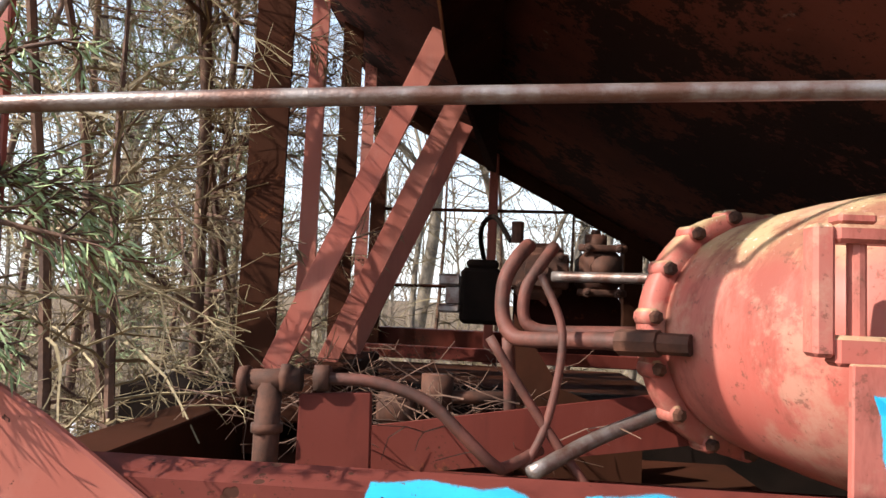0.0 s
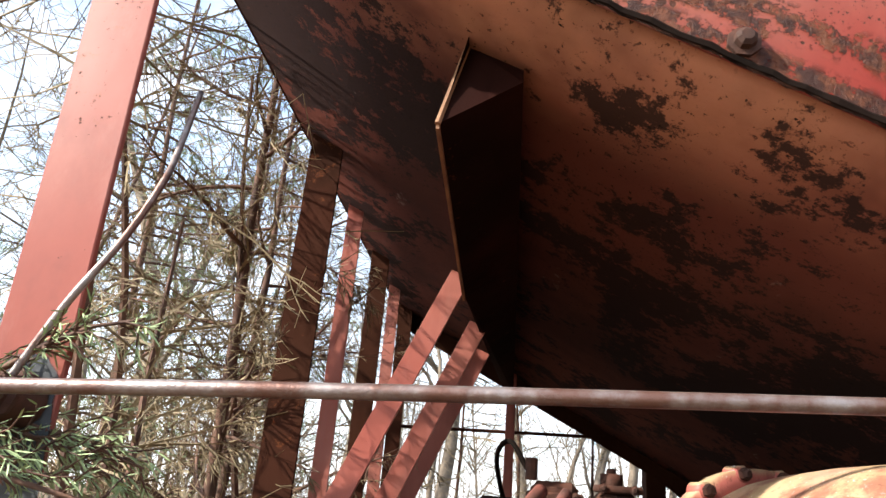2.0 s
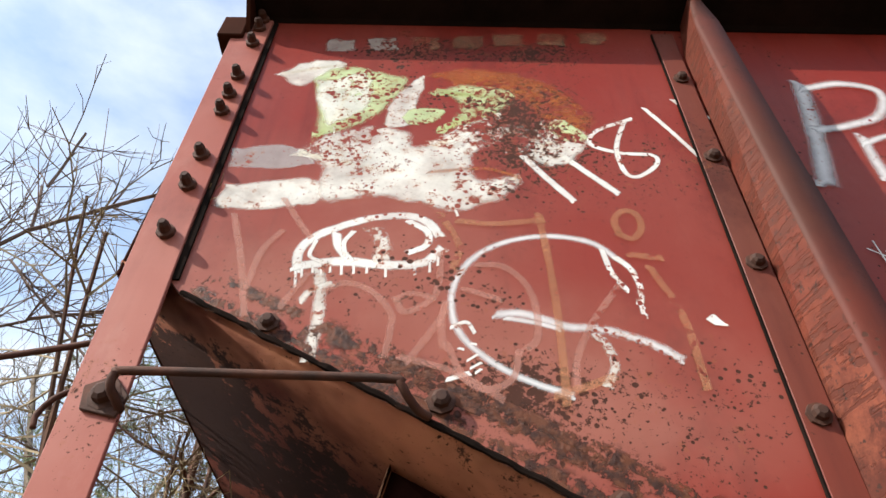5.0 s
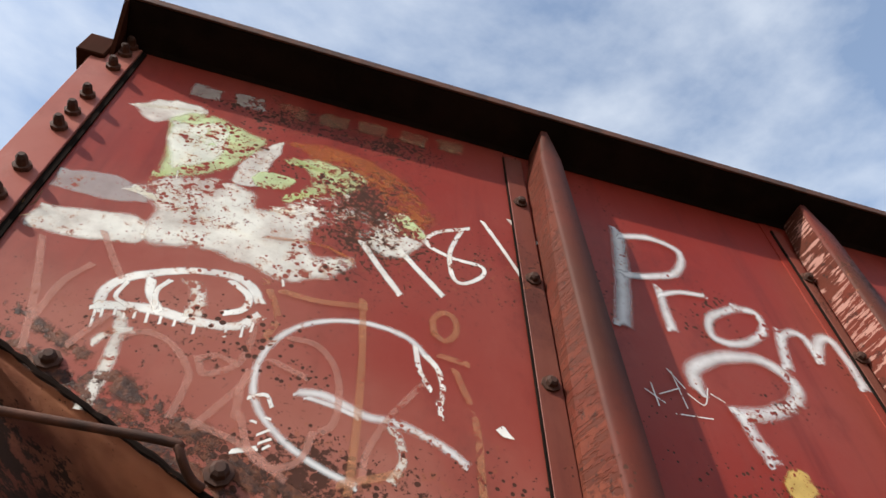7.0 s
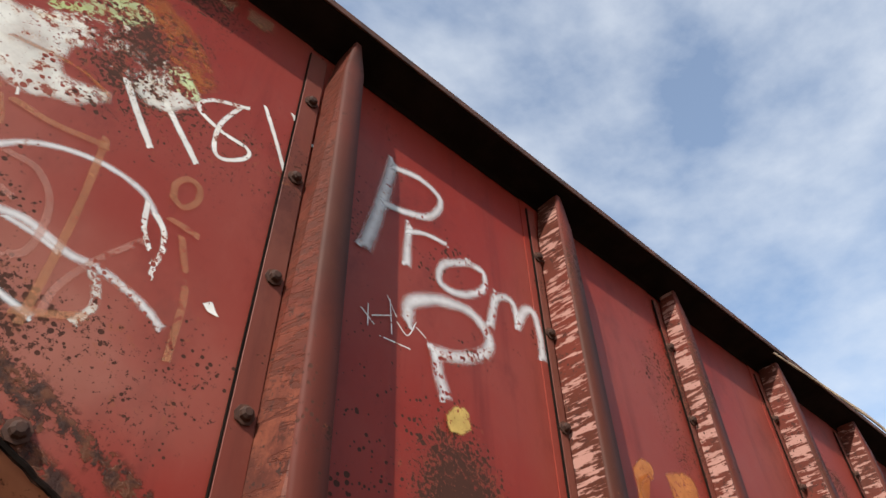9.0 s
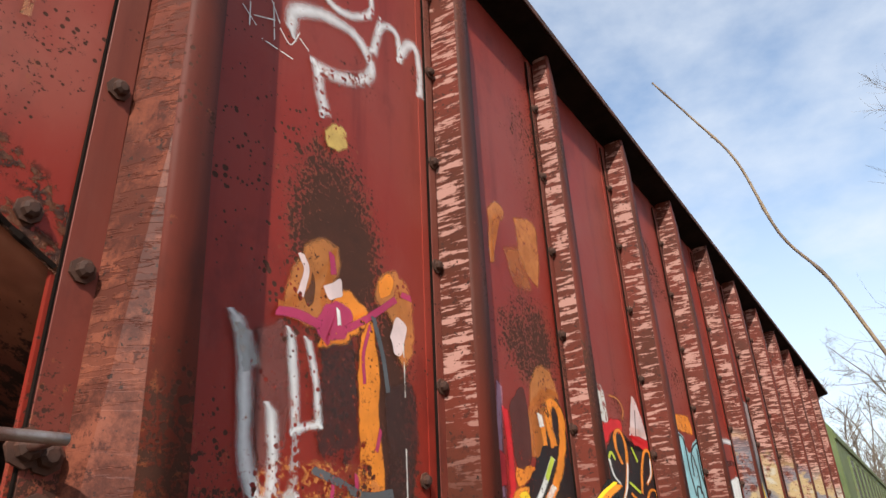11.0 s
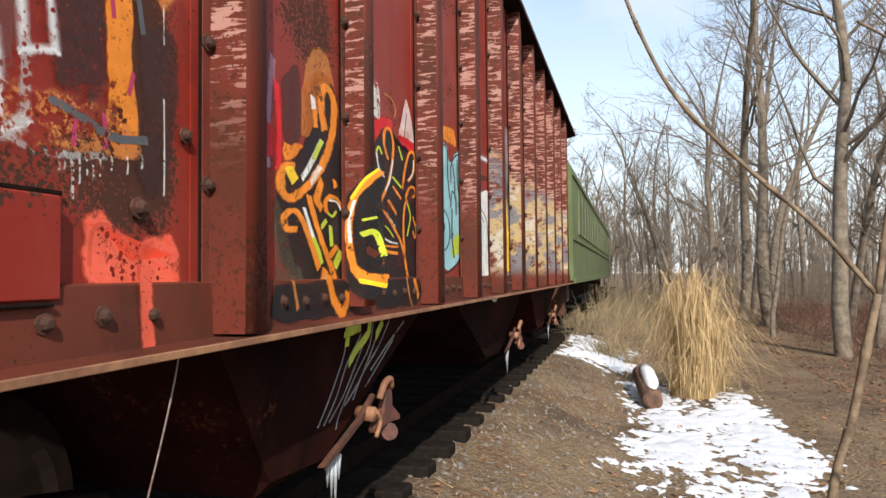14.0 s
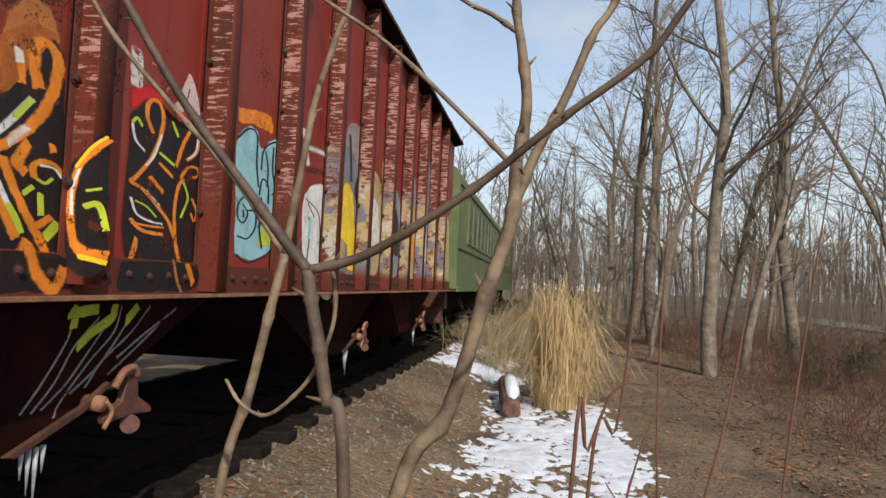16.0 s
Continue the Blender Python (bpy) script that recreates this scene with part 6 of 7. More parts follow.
stroke([(-0.155, 1.712), (-0.096, 1.672), (-0.042, 1.604)], 0.013, "yellow", face=3.2985, wide=1.4, side=True)
stroke([(-0.062, 1.317), (-0.11, 1.293), (-0.178, 1.286)], 0.0435, "orange", face=3.2985, wide=1.4, side=True)
stroke([(-0.077, 1.28), (-0.122, 1.272), (-0.181, 1.261)], 0.0203, "yellow", face=3.2985, wide=1.4, side=True)
stroke([(-0.088, 1.461), (-0.133, 1.47), (-0.156, 1.441), (-0.174, 1.382)], 0.0232, "lime", face=3.2985, wide=1.4, side=True)
stroke([(-0.09, 1.517), (-0.146, 1.525)], 0.0116, "lime", face=3.2985, wide=1.4, side=True)
stroke([(-0.113, 1.398), (-0.141, 1.382)], 0.03, "brown", face=3.2985, wide=1.4, side=True)
mark("black_letter_graffiti", "orange lettering with white edges on black")
fill([(3.647, 1.882), (3.706, 1.939), (3.81, 2.004), (3.888, 1.991), (3.993, 1.961), (4.217, 1.974), (4.261, 1.836), (4.313, 1.253), (3.698, 1.253)], "black")
fill([(3.633, 1.986), (3.722, 2.033), (3.884, 2.048), (3.876, 1.978), (3.751, 1.967), (3.663, 1.905)], "crimson")
fill([(3.955, 1.996), (4.099, 2.0), (4.231, 1.992), (4.228, 1.941), (4.03, 1.947)], "crimson")
fill([(3.618, 2.172), (3.705, 2.169), (3.722, 2.028), (3.637, 2.007)], "cream")
fill([(3.97, 1.983), (4.07, 2.162), (4.097, 2.192), (4.171, 2.132), (4.224, 1.987), (4.099, 2.0)], "pinkwhite")
stroke([(4.062, 1.992), (4.103, 2.12)], 0.006, "brown", wide=2.1)
stroke([(3.78, 2.141), (3.876, 2.142), (3.933, 2.104), (3.91, 2.055)], 0.014, "tanorange", wide=2.1)
stroke([(3.817, 1.846), (3.768, 1.908), (3.781, 1.972), (3.849, 1.99), (3.893, 1.934), (3.881, 1.847), (3.82, 1.733), (3.719, 1.635), (3.686, 1.609), (3.77, 1.589), (3.894, 1.527), (4.016, 1.442), (4.118, 1.259)], 0.0203, "orange", wide=2.1)
stroke([(3.887, 1.848), (3.843, 1.752), (3.786, 1.695)], 0.013, "white", wide=2.1)
stroke([(3.666, 1.856), (3.699, 1.88), (3.736, 1.856)], 0.013, "lime", wide=2.1)
stroke([(3.667, 1.847), (3.695, 1.788), (3.763, 1.754)], 0.013, "white", wide=2.1)
stroke([(3.881, 1.768), (4.005, 1.734)], 0.0145, "lime", wide=2.1)
stroke([(3.885, 1.722), (3.996, 1.679)], 0.0174, "orange", wide=2.1)
stroke([(3.821, 1.648), (3.921, 1.6)], 0.0261, "orange", wide=2.1)
stroke([(4.026, 1.737), (4.068, 1.838), (4.135, 1.923), (4.204, 1.937), (4.232, 1.889), (4.19, 1.824), (4.118, 1.779)], 0.0203, "orange", wide=2.1)
stroke([(4.208, 1.897), (4.19, 1.83), (4.125, 1.785)], 0.0116, "white", wide=2.1)
stroke([(3.968, 1.928), (4.022, 1.874)], 0.013, "lime", wide=2.1)
stroke([(4.066, 1.688), (4.135, 1.747), (4.212, 1.753), (4.231, 1.721), (4.162, 1.7)], 0.0174, "orange", wide=2.1)
stroke([(4.048, 1.395), (4.03, 1.525), (4.049, 1.636), (4.089, 1.679)], 0.0188, "orange", wide=2.1)
stroke([(4.098, 1.664), (4.141, 1.596), (4.09, 1.502)], 0.0116, "lime", wide=2.1)
stroke([(3.686, 1.541), (3.732, 1.48), (3.83, 1.457), (3.933, 1.453)], 0.013, "white", wide=2.1)
stroke([(3.693, 1.453), (3.779, 1.413), (3.937, 1.406)], 0.0203, "orange", wide=2.1)
stroke([(3.7, 1.439), (3.807, 1.435), (3.948, 1.438)], 0.013, "orange", wide=2.1)
stroke([(3.716, 1.533), (3.8, 1.518), (3.879, 1.481)], 0.0087, "lime", wide=2.1)
stroke([(3.795, 1.587), (3.9, 1.535)], 0.0101, "cream", wide=2.1)
stroke([(4.179, 1.599), (4.231, 1.541), (4.211, 1.493), (4.177, 1.525)], 0.0145, "orange", wide=2.1)
stroke([(3.74, 1.372), (3.722, 1.314), (3.703, 1.265)], 0.0232, "orange", wide=2.1)
stroke([(4.278, 1.647), (4.289, 1.516)], 0.0087, "white", wide=2.1)
mark("sill_graffiti", "orange and yellow drips carried down on the sill")
fill([(2.72, 1.275), (3.3, 1.28), (3.32, 1.16), (3.0, 1.15), (2.72, 1.16)], "black", -0.0275)
fill([(3.62, 1.275), (4.2, 1.28), (4.22, 1.16), (3.9, 1.15), (3.62, 1.16)], "black", -0.0275)
stroke([(3.12, 1.29), (3.16, 1.21), (3.24, 1.16), (3.28, 1.22)], 0.0653, "orange", -0.0275)
stroke([(4.02, 1.29), (4.06, 1.2), (4.1, 1.15)], 0.03, "tanorange", -0.0275)
stroke([(4.15, 1.27), (4.2, 1.2)], 0.0508, "orange", -0.0275)
stroke([(2.84, 1.28), (2.87, 1.2)], 0.03, "tanorange", -0.0275)
mark("teal_graffiti", "pale teal lettering with black outlines")
fill([(4.685, 1.355), (4.652, 1.7), (4.634, 1.982), (4.759, 2.094), (4.9, 2.1), (4.963, 2.011), (5.108, 2.091), (5.284, 2.103), (5.339, 1.871), (5.335, 1.572), (5.207, 1.417), (4.946, 1.327)], "teal")
fill([(4.629, 2.178), (4.797, 2.21), (5.086, 2.236), (5.12, 2.129), (4.889, 2.125), (4.663, 2.091)], "orange")
fill([(4.992, 1.404), (5.033, 1.528), (5.278, 1.567), (5.257, 1.456)], "lime")
stroke([(4.692, 1.355), (4.884, 1.315), (5.191, 1.401), (5.332, 1.591)], 0.012, "black", wide=2.6)
stroke([(4.761, 1.644), (4.828, 1.599), (4.776, 1.541), (4.699, 1.566), (4.703, 1.643), (4.8, 1.694), (4.917, 1.642), (4.948, 1.537), (4.849, 1.455), (4.714, 1.458)], 0.012, "black", wide=2.6)
stroke([(4.766, 1.612), (4.779, 1.574)], 0.012, "black", wide=2.6)
stroke([(4.639, 1.999), (4.776, 2.085), (4.896, 2.072), (4.912, 1.906), (4.955, 1.776)], 0.012, "black", wide=2.6)
stroke([(4.981, 1.884), (4.999, 1.998), (5.111, 2.07), (5.276, 2.09), (5.314, 1.904)], 0.012, "black", wide=2.6)
stroke([(5.032, 2.004), (5.082, 1.901), (5.08, 1.795)], 0.012, "black", wide=2.6)
stroke([(5.15, 2.05), (5.152, 1.913), (5.206, 1.796)], 0.012, "black", wide=2.6)
stroke([(4.97, 1.727), (5.007, 1.826), (5.097, 1.798), (5.113, 1.693)], 0.012, "black", wide=2.6)
stroke([(5.006, 1.715), (4.997, 1.542), (5.05, 1.408)], 0.012, "black", wide=2.6)
stroke([(5.158, 1.753), (5.249, 1.765), (5.308, 1.625)], 0.012, "black", wide=2.6)
stroke([(4.973, 1.533), (5.028, 1.558)], 0.012, "black", wide=2.6)
mark("white_block_graffiti", "white lettering with black lines")
fill([(5.796, 1.288), (5.714, 1.727), (5.851, 1.909), (6.192, 1.982), (6.442, 1.974), (6.532, 1.121), (6.065, 1.145)], "white")
stroke([(5.806, 2.184), (6.154, 2.202), (6.532, 2.171)], 0.06, "spray", wide=2.1)
stroke([(5.795, 2.025), (6.139, 2.049), (6.297, 1.953)], 0.05, "soot", wide=2.1)
stroke([(5.782, 1.809), (6.028, 1.755), (6.126, 1.644), (6.15, 1.341)], 0.012, "black", wide=2.6)
stroke([(5.835, 1.783), (5.986, 1.695)], 0.012, "black", wide=2.6)
stroke([(6.155, 1.954), (6.204, 1.828)], 0.012, "black", wide=2.6)
stroke([(5.855, 1.29), (5.904, 1.582), (5.863, 1.682)], 0.012, "black", wide=2.6)
stroke([(5.9, 1.686), (5.887, 1.539)], 0.03, "teal", wide=2.1)
stroke([(5.67, 2.285), (5.789, 2.065)], 0.04, "pinkwhite", wide=2.1)
mark("grey_block_graffiti", "blended grey, cream and yellow lettering")
fill([(6.871, 1.217), (6.675, 2.468), (7.154, 2.654), (7.417, 2.579), (7.69, 1.224)], "palespray")
fill([(6.92, 1.327), (6.898, 1.639), (7.186, 1.678), (7.291, 1.337)], "yellow")
stroke([(7.479, 2.272), (7.167, 2.178), (7.083, 2.014), (7.262, 1.895), (7.568, 1.83)], 0.05, "black", wide=2.6)
stroke([(6.808, 2.498), (6.915, 2.117)], 0.03, "black", wide=2.6)
fill([(8.287, 1.229), (8.021, 2.469), (8.394, 2.474), (8.878, 1.366)], "creamtan")
fill([(9.411, 1.31), (9.231, 2.064), (9.913, 2.137), (10.12, 1.322)], "creamtan")
fill([(9.197, 1.922), (9.039, 2.586), (9.785, 2.64), (9.913, 2.137)], "greyblue")
fill([(10.768, 1.333), (10.37, 2.816), (11.362, 2.813), (11.786, 1.351)], "greyblue")
fill([(10.861, 1.335), (10.709, 1.898), (11.525, 1.871), (11.675, 1.349)], "tanorange")
fill([(12.633, 1.365), (12.315, 2.394), (13.071, 2.374), (13.395, 1.379)], "creamtan")
fill([(8.281, 2.115), (8.604, 2.176), (8.731, 2.01), (8.4, 1.944)], "yellow")
mark("high_mark_graffiti", "faint orange marks high on the panel")
fill([(2.753, 2.689), (2.84, 2.746), (2.898, 2.718), (2.879, 2.662), (2.8, 2.623), (2.788, 2.462), (2.746, 2.466)], "tanorange")
fill([(2.966, 2.728), (3.089, 2.777), (3.17, 2.766), (3.189, 2.685), (3.149, 2.482), (3.058, 2.483), (2.989, 2.549)], "tanorange")
fill([(2.848, 2.555), (2.994, 2.598), (3.08, 2.443), (2.927, 2.408)], "rustorange")
mark("hopper_scrawl", "fan of white and yellow-green lines on the hopper chute")
stroke([(3.471, 1.064), (3.465, 0.965), (3.373, 0.815), (3.289, 0.711)], 0.02, "palespray", 0.044, 0.123)
stroke([(3.631, 1.039), (3.509, 0.927), (3.438, 0.804), (3.344, 0.706)], 0.02, "palespray", 0.044, 0.123)
stroke([(3.709, 1.034), (3.611, 0.915), (3.506, 0.793), (3.394, 0.709)], 0.02, "palespray", 0.044, 0.123)
stroke([(3.771, 1.081), (3.746, 0.973), (3.615, 0.859), (3.484, 0.717), (3.467, 0.668)], 0.02, "palespray", 0.044, 0.123)
stroke([(3.857, 1.069), (3.796, 0.968), (3.677, 0.837), (3.537, 0.748)], 0.02, "palespray", 0.044, 0.123)
stroke([(3.984, 1.077), (3.866, 0.962), (3.707, 0.861), (3.623, 0.761)], 0.02, "palespray", 0.044, 0.123)
stroke([(4.089, 0.99), (3.908, 0.881), (3.76, 0.796)], 0.02, "palespray", 0.044, 0.123)
stroke([(4.209, 1.057), (3.976, 0.952), (3.805, 0.864)], 0.02, "palespray", 0.044, 0.123)
stroke([(3.484, 1.077), (3.483, 1.023)], 0.05, "lime", 0.0435, 0.123)
stroke([(3.577, 0.974), (3.709, 1.034), (3.722, 1.076)], 0.05, "lime", 0.0435, 0.123)
stroke([(3.536, 0.937), (3.605, 0.985)], 0.05, "lime", 0.0435, 0.123)
stroke([(3.826, 1.025), (3.875, 1.071)], 0.05, "lime", 0.0435, 0.123)
stroke([(3.458, 1.065), (3.598, 1.076)], 0.05, "lime", 0.0435, 0.123)
mark("rust_band", "band of flaking rust parallel to the slope")
stroke([(0.15, 2.603), (0.24, 2.557), (0.325, 2.515)], 0.05, "rustband")
stroke([(0.38, 2.476), (0.52, 2.41), (0.64, 2.352), (0.84, 2.251), (1.0, 2.165), (1.26, 2.02)], 0.085, "rustband")
stroke([(0.55, 2.372), (0.75, 2.275), (0.95, 2.165)], 0.05, "rustband")
stroke([(0.1, 2.568), (0.4, 2.405), (0.8, 2.188), (1.26, 1.938)], 0.06, "rustband")
mark("faded_lettering", "row of worn-out pale bars under the top edge")
for k in range(7):
    x, z = 0.215 + 0.135 * k, 3.582 + 0.012 * k
    fill([(x, z), (x - 0.004, z + 0.04), (x, z + 0.082), (x + 0.05, z + 0.086), (x + 0.095, z + 0.082), (x + 0.098, z + 0.04), (x + 0.095, z)], "barwhite" if k < 2 else "bartan")
mark("blue_spray", "bright blue spray paint on the platform sill")
fill([(0.50, 1.235), (0.50, 1.14), (0.6, 1.12), (0.68, 1.16), (0.66, 1.237)], "skyblue", -0.021)
fill([(0.72, 1.237), (0.74, 1.12), (0.85, 1.1), (0.88, 1.2), (0.84, 1.24)], "skyblue", -0.021)
fill([(0.62, 1.14), (0.6, 1.05), (0.8, 1.02), (0.82, 1.13)], "skyblue", -0.021)
fill([(1.06, 1.335), (1.12, 1.345), (1.2, 1.33), (1.23, 1.27), (1.2, 1.21), (1.1, 1.205), (1.075, 1.26)], "skyblue", 0.0985)
mark("grey_smear", "dark blue-grey paint smeared on the foot of the corner post")
fill([(-0.004, 1.43), (0.078, 1.42), (0.07, 1.61), (0.03, 1.635), (-0.01, 1.615)], "slate", -0.0172)
mark("far_block_graffiti", "blended grey and cream lettering on the far bays")
for k, (p, keys) in enumerate(((6.24, ("greyblue", "creamtan", "yellow")), (7.2, ("creamtan", "greyblue", "cream")), (8.16, ("greyblue", "creamtan", "black")), (9.12, ("creamtan", "greyblue", "orange")), (10.08, ("greyblue", "tanorange", "cream")), (11.04, ("tanorange", "creamtan", "greyblue")))):
    a, b = p + 0.06, p + 0.84
    h = 2.32 - 0.04 * k
    fill([(a, 1.36), (b, 1.34), (b, h - 0.1), ((a + b) / 2, h + 0.08), (a, h)], keys[0])
    fill([(a, 1.33), (a + 0.5, 1.34), (a + 0.45, 1.75), (a + 0.1, 1.85)], keys[1])
    fill([(a + 0.3, 1.6), (b, 1.55), (b - 0.1, 2.0), (a + 0.4, 2.05)], keys[2])


# ---- trees and brush ----
def limb(V, Fc, p, d, length, r0, r1, rng, segs, sides, wobble, lift=0.0):
    """Adds one tapered, crooked limb; returns its points."""
    pts, step = [Vector(p)], length / segs
    d = Vector(d).normalized()
    for _ in range(segs):
        d = (d + Vector((rng.gauss(0, wobble), rng.gauss(0, wobble), rng.gauss(0, wobble) + lift))).normalized()
        pts.append(pts[-1] + d * step)
    ref = d.orthogonal().normalized()
    base = len(V)
    for i, q in enumerate(pts):
        t = (pts[min(i + 1, segs)] - pts[max(i - 1, 0)]).normalized()
        u = (ref - t * ref.dot(t)).normalized()
        w = t.cross(u)
        r = r0 + (r1 - r0) * i / segs
        for k in range(sides):
            a = 2 * math.pi * k / sides
            V.append(tuple(q + (u * math.cos(a) + w * math.sin(a)) * r))
    for i in range(segs):
        for k in range(sides):
            a, b = base + i * sides + k, base + i * sides + (k + 1) % sides
            Fc.append((a, b, b + sides, a + sides))
    return pts


def side_way(d, angle, rng):
    d = Vector(d).normalized()
    o = d.orthogonal().normalized()
    a = rng.uniform(0, 6.283)
    return d * math.cos(angle) + (o * math.cos(a) + d.cross(o) * math.sin(a)) * math.sin(angle)


def bare_tree(seed, height, radius, material, clear=0.3, boughs=15, spread=0.3, fine=5, twigs=4, bend=0.06, name="bare_tree"):
    """A leafless tree: trunk, boughs, branches and twigs."""
    rng = random.Random(seed)
    V, Fc = [], []
    trunk = limb(V, Fc, (0, 0, -0.15), (rng.gauss(0, 0.05), rng.gauss(0, 0.05), 1), height, radius, radius * 0.12, rng, 12, 7, bend, 0.05)
    V2, F2 = [], []
    for k in range(boughs):
        f = clear + (0.97 - clear) * (k + rng.random()) / boughs
        i = min(11, int(f * 12))
        p = trunk[i].lerp(trunk[i + 1], f * 12 - i)
        d = side_way(trunk[i + 1] - trunk[i], rng.uniform(0.6, 1.15), rng)
        l = height * spread * (1.15 - f * 0.8) * rng.uniform(0.6, 1.2)
        r = radius * (1.05 - f) * rng.uniform(0.3, 0.5)
        b = limb(V2, F2, p, d, l, r, r * 0.2, rng, 6, 4, 0.14, 0.06)
        for _ in range(fine):
            g = rng.uniform(0.25, 1.0)
            j = min(5, int(g * 6))
            q = b[j].lerp(b[j + 1], g * 6 - j)
            e = side_way(b[j + 1] - b[j], rng.uniform(0.45, 0.95), rng)
            l2 = l * rng.uniform(0.25, 0.55)
            c = limb(V2, F2, q, e, l2, max(r * 0.3, 0.006), 0.004, rng, 4, 3, 0.16, 0.05)
            for _ in range(twigs):
                h = rng.uniform(0.2, 1.0)
                m = min(3, int(h * 4))
                s = c[m].lerp(c[m + 1], h * 4 - m)
                limb(V2, F2, s, side_way(c[m + 1] - c[m], rng.uniform(0.4, 0.9), rng), l2 * rng.uniform(0.25, 0.6), 0.005, 0.0025, rng, 2, 3, 0.15, 0.03)
    t = thing(name, "tall leafless tree with many fine twigs", "tree", "bare trees along the path")
    sheet_mesh("trunk", V, Fc, material, t, "", True)
    sheet_mesh("crown", V2, F2, material, t)
    return t


def plant(t, x, y, turn, s, first=False, label=""):
    m = pose(x, y, ground_z(x, y), 0, 0, turn)
    if first:
        t.matrix_basis = m @ Matrix.Scale(s, 4)
        ob = t
    else:
        ob = copy_thing(t, m)
        ob.scale = (s, s, s)
    if label:
        ob["label"] = label
    return ob


kinds = [
    bare_tree(1, 15.0, 0.19, PALEBARK, 0.22, 20, 0.26, 8, 7, 0.095),
    bare_tree(2, 17.0, 0.22, BARK, 0.3, 18, 0.3, 8, 7, 0.095),
    bare_tree(3, 12.0, 0.12, PALEBARK, 0.18, 20, 0.24, 8, 7, 0.095),
    bare_tree(4, 9.0, 0.07, BARK, 0.15, 18, 0.26, 5, 4, 0.09),
]
plant(kinds[0], 17.5, -5.5, 20, 1.0, True)
plant(kinds[1], 25.5, -5.5, 100, 1.0, True)
plant(kinds[2], 19.5, -6.8, 200, 1.0, True)
plant(kinds[3], 30.0, -3.6, 300, 1.0, True)
rng = random.Random(77)
for k, x, y, s in ((1, 29.5, -5.2, 1.0), (0, 21.0, -8.5, 0.95), (2, 24.0, -7.4, 1.1), (0, 33.0, -6.2, 1.05), (1, 38.0, -8.0, 1.0), (2, 35.0, -4.0, 1.0),
                   (3, 22.0, -4.9, 1.1), (3, 26.5, -9.5, 1.3), (2, 31.0, -11.0, 1.2), (0, 43.0, -5.5, 1.1), (1, 48.0, -9.5, 1.1), (2, 40.0, -3.5, 1.1),
                   (3, 34.0, -2.6, 1.1), (3, 37.0, -1.9, 1.0), (3, 42.0, -2.2, 1.2), (0, 30.0, -15.0, 1.1), (1, 36.0, -18.0, 1.0), (2, 23.0, -14.5, 1.0),
                   (3, 16.0, -12.5, 0.9), (0, 45.0, -16.0, 1.1), (2, 52.0, -4.0, 1.2), (1, 58.0, -7.0, 1.1), (0, 55.0, -13.0, 1.1), (3, 46.0, -1.0, 1.4),
                   (1, 40.0, -28.0, 1.1), (0, 30.0, -34.0, 1.1), (2, 48.0, -36.0, 1.2), (1, 22.0, -30.0, 1.0), (3, 50.0, 0.5, 1.3), (2, 62.0, 1.0, 1.3)):
    plant(kinds[k], x, y, rng.uniform(0, 360), s)
# behind the car, seen past its end
for k, x, y, s in ((3, -1.6, 5.2, 0.75), (2, -3.4, 7.5, 0.8), (3, -0.4, 8.0, 0.8), (1, -5.5, 11.0, 0.85), (3, -2.6, 4.2, 0.62), (2, 1.5, 10.0, 0.8), (0, -1.0, 14.0, 0.9),
                   (3, -4.4, 5.6, 0.7), (3, -5.6, 8.6, 0.9), (2, 3.5, 14.0, 0.9), (1, -9.0, 16.0, 1.0), (0, 4.0, 22.0, 1.0), (2, -12.0, 22.0, 1.1), (3, 0.8, 6.6, 0.6), (3, 2.2, 7.4, 0.7),
                   (0, -6.0, 26.0, 1.1), (1, 1.0, 30.0, 1.1), (2, 9.0, 24.0, 1.1)):
    plant(kinds[k], x, y, rng.uniform(0, 360), s, False, "thin leafless tree in the woods behind the car")


def far_woods(seed, n, area, label):
    rng = random.Random(seed)
    V, Fc = [], []
    for _ in range(n):
        x, y = area(rng)
        h = rng.uniform(6, 13)
        tr = limb(V, Fc, (x, y, ground_z(x, y) - 0.3), (0, 0, 1), h, h * 0.011, 0.03, rng, 5, 4, 0.05)
        for _ in range(15):
            i = rng.randint(1, 4)
            b = limb(V, Fc, tr[i].lerp(tr[i + 1], rng.random()), side_way((0, 0, 1), rng.uniform(0.4, 1.0), rng), h * rng.uniform(0.1, 0.26), 0.035, 0.012, rng, 2, 3, 0.1, 0.1)
            for _ in range(3):
                limb(V, Fc, b[1], side_way(b[2] - b[1], 0.6, rng), h * rng.uniform(0.06, 0.12), 0.018, 0.008, rng, 1, 3, 0.1)
    return tagged(sheet_mesh("far_woods", V, Fc, BARK), label, "woods", kind="stuff")


far_woods(5, 900, lambda r: (r.uniform(45, 150), r.uniform(-95, -10) if r.random() < 0.75 else r.uniform(-10, 8)), "leafless woods far along the track")
far_woods(6, 110, lambda r: (r.uniform(-45, 35), r.uniform(16, 60)), "leafless woods behind the car")


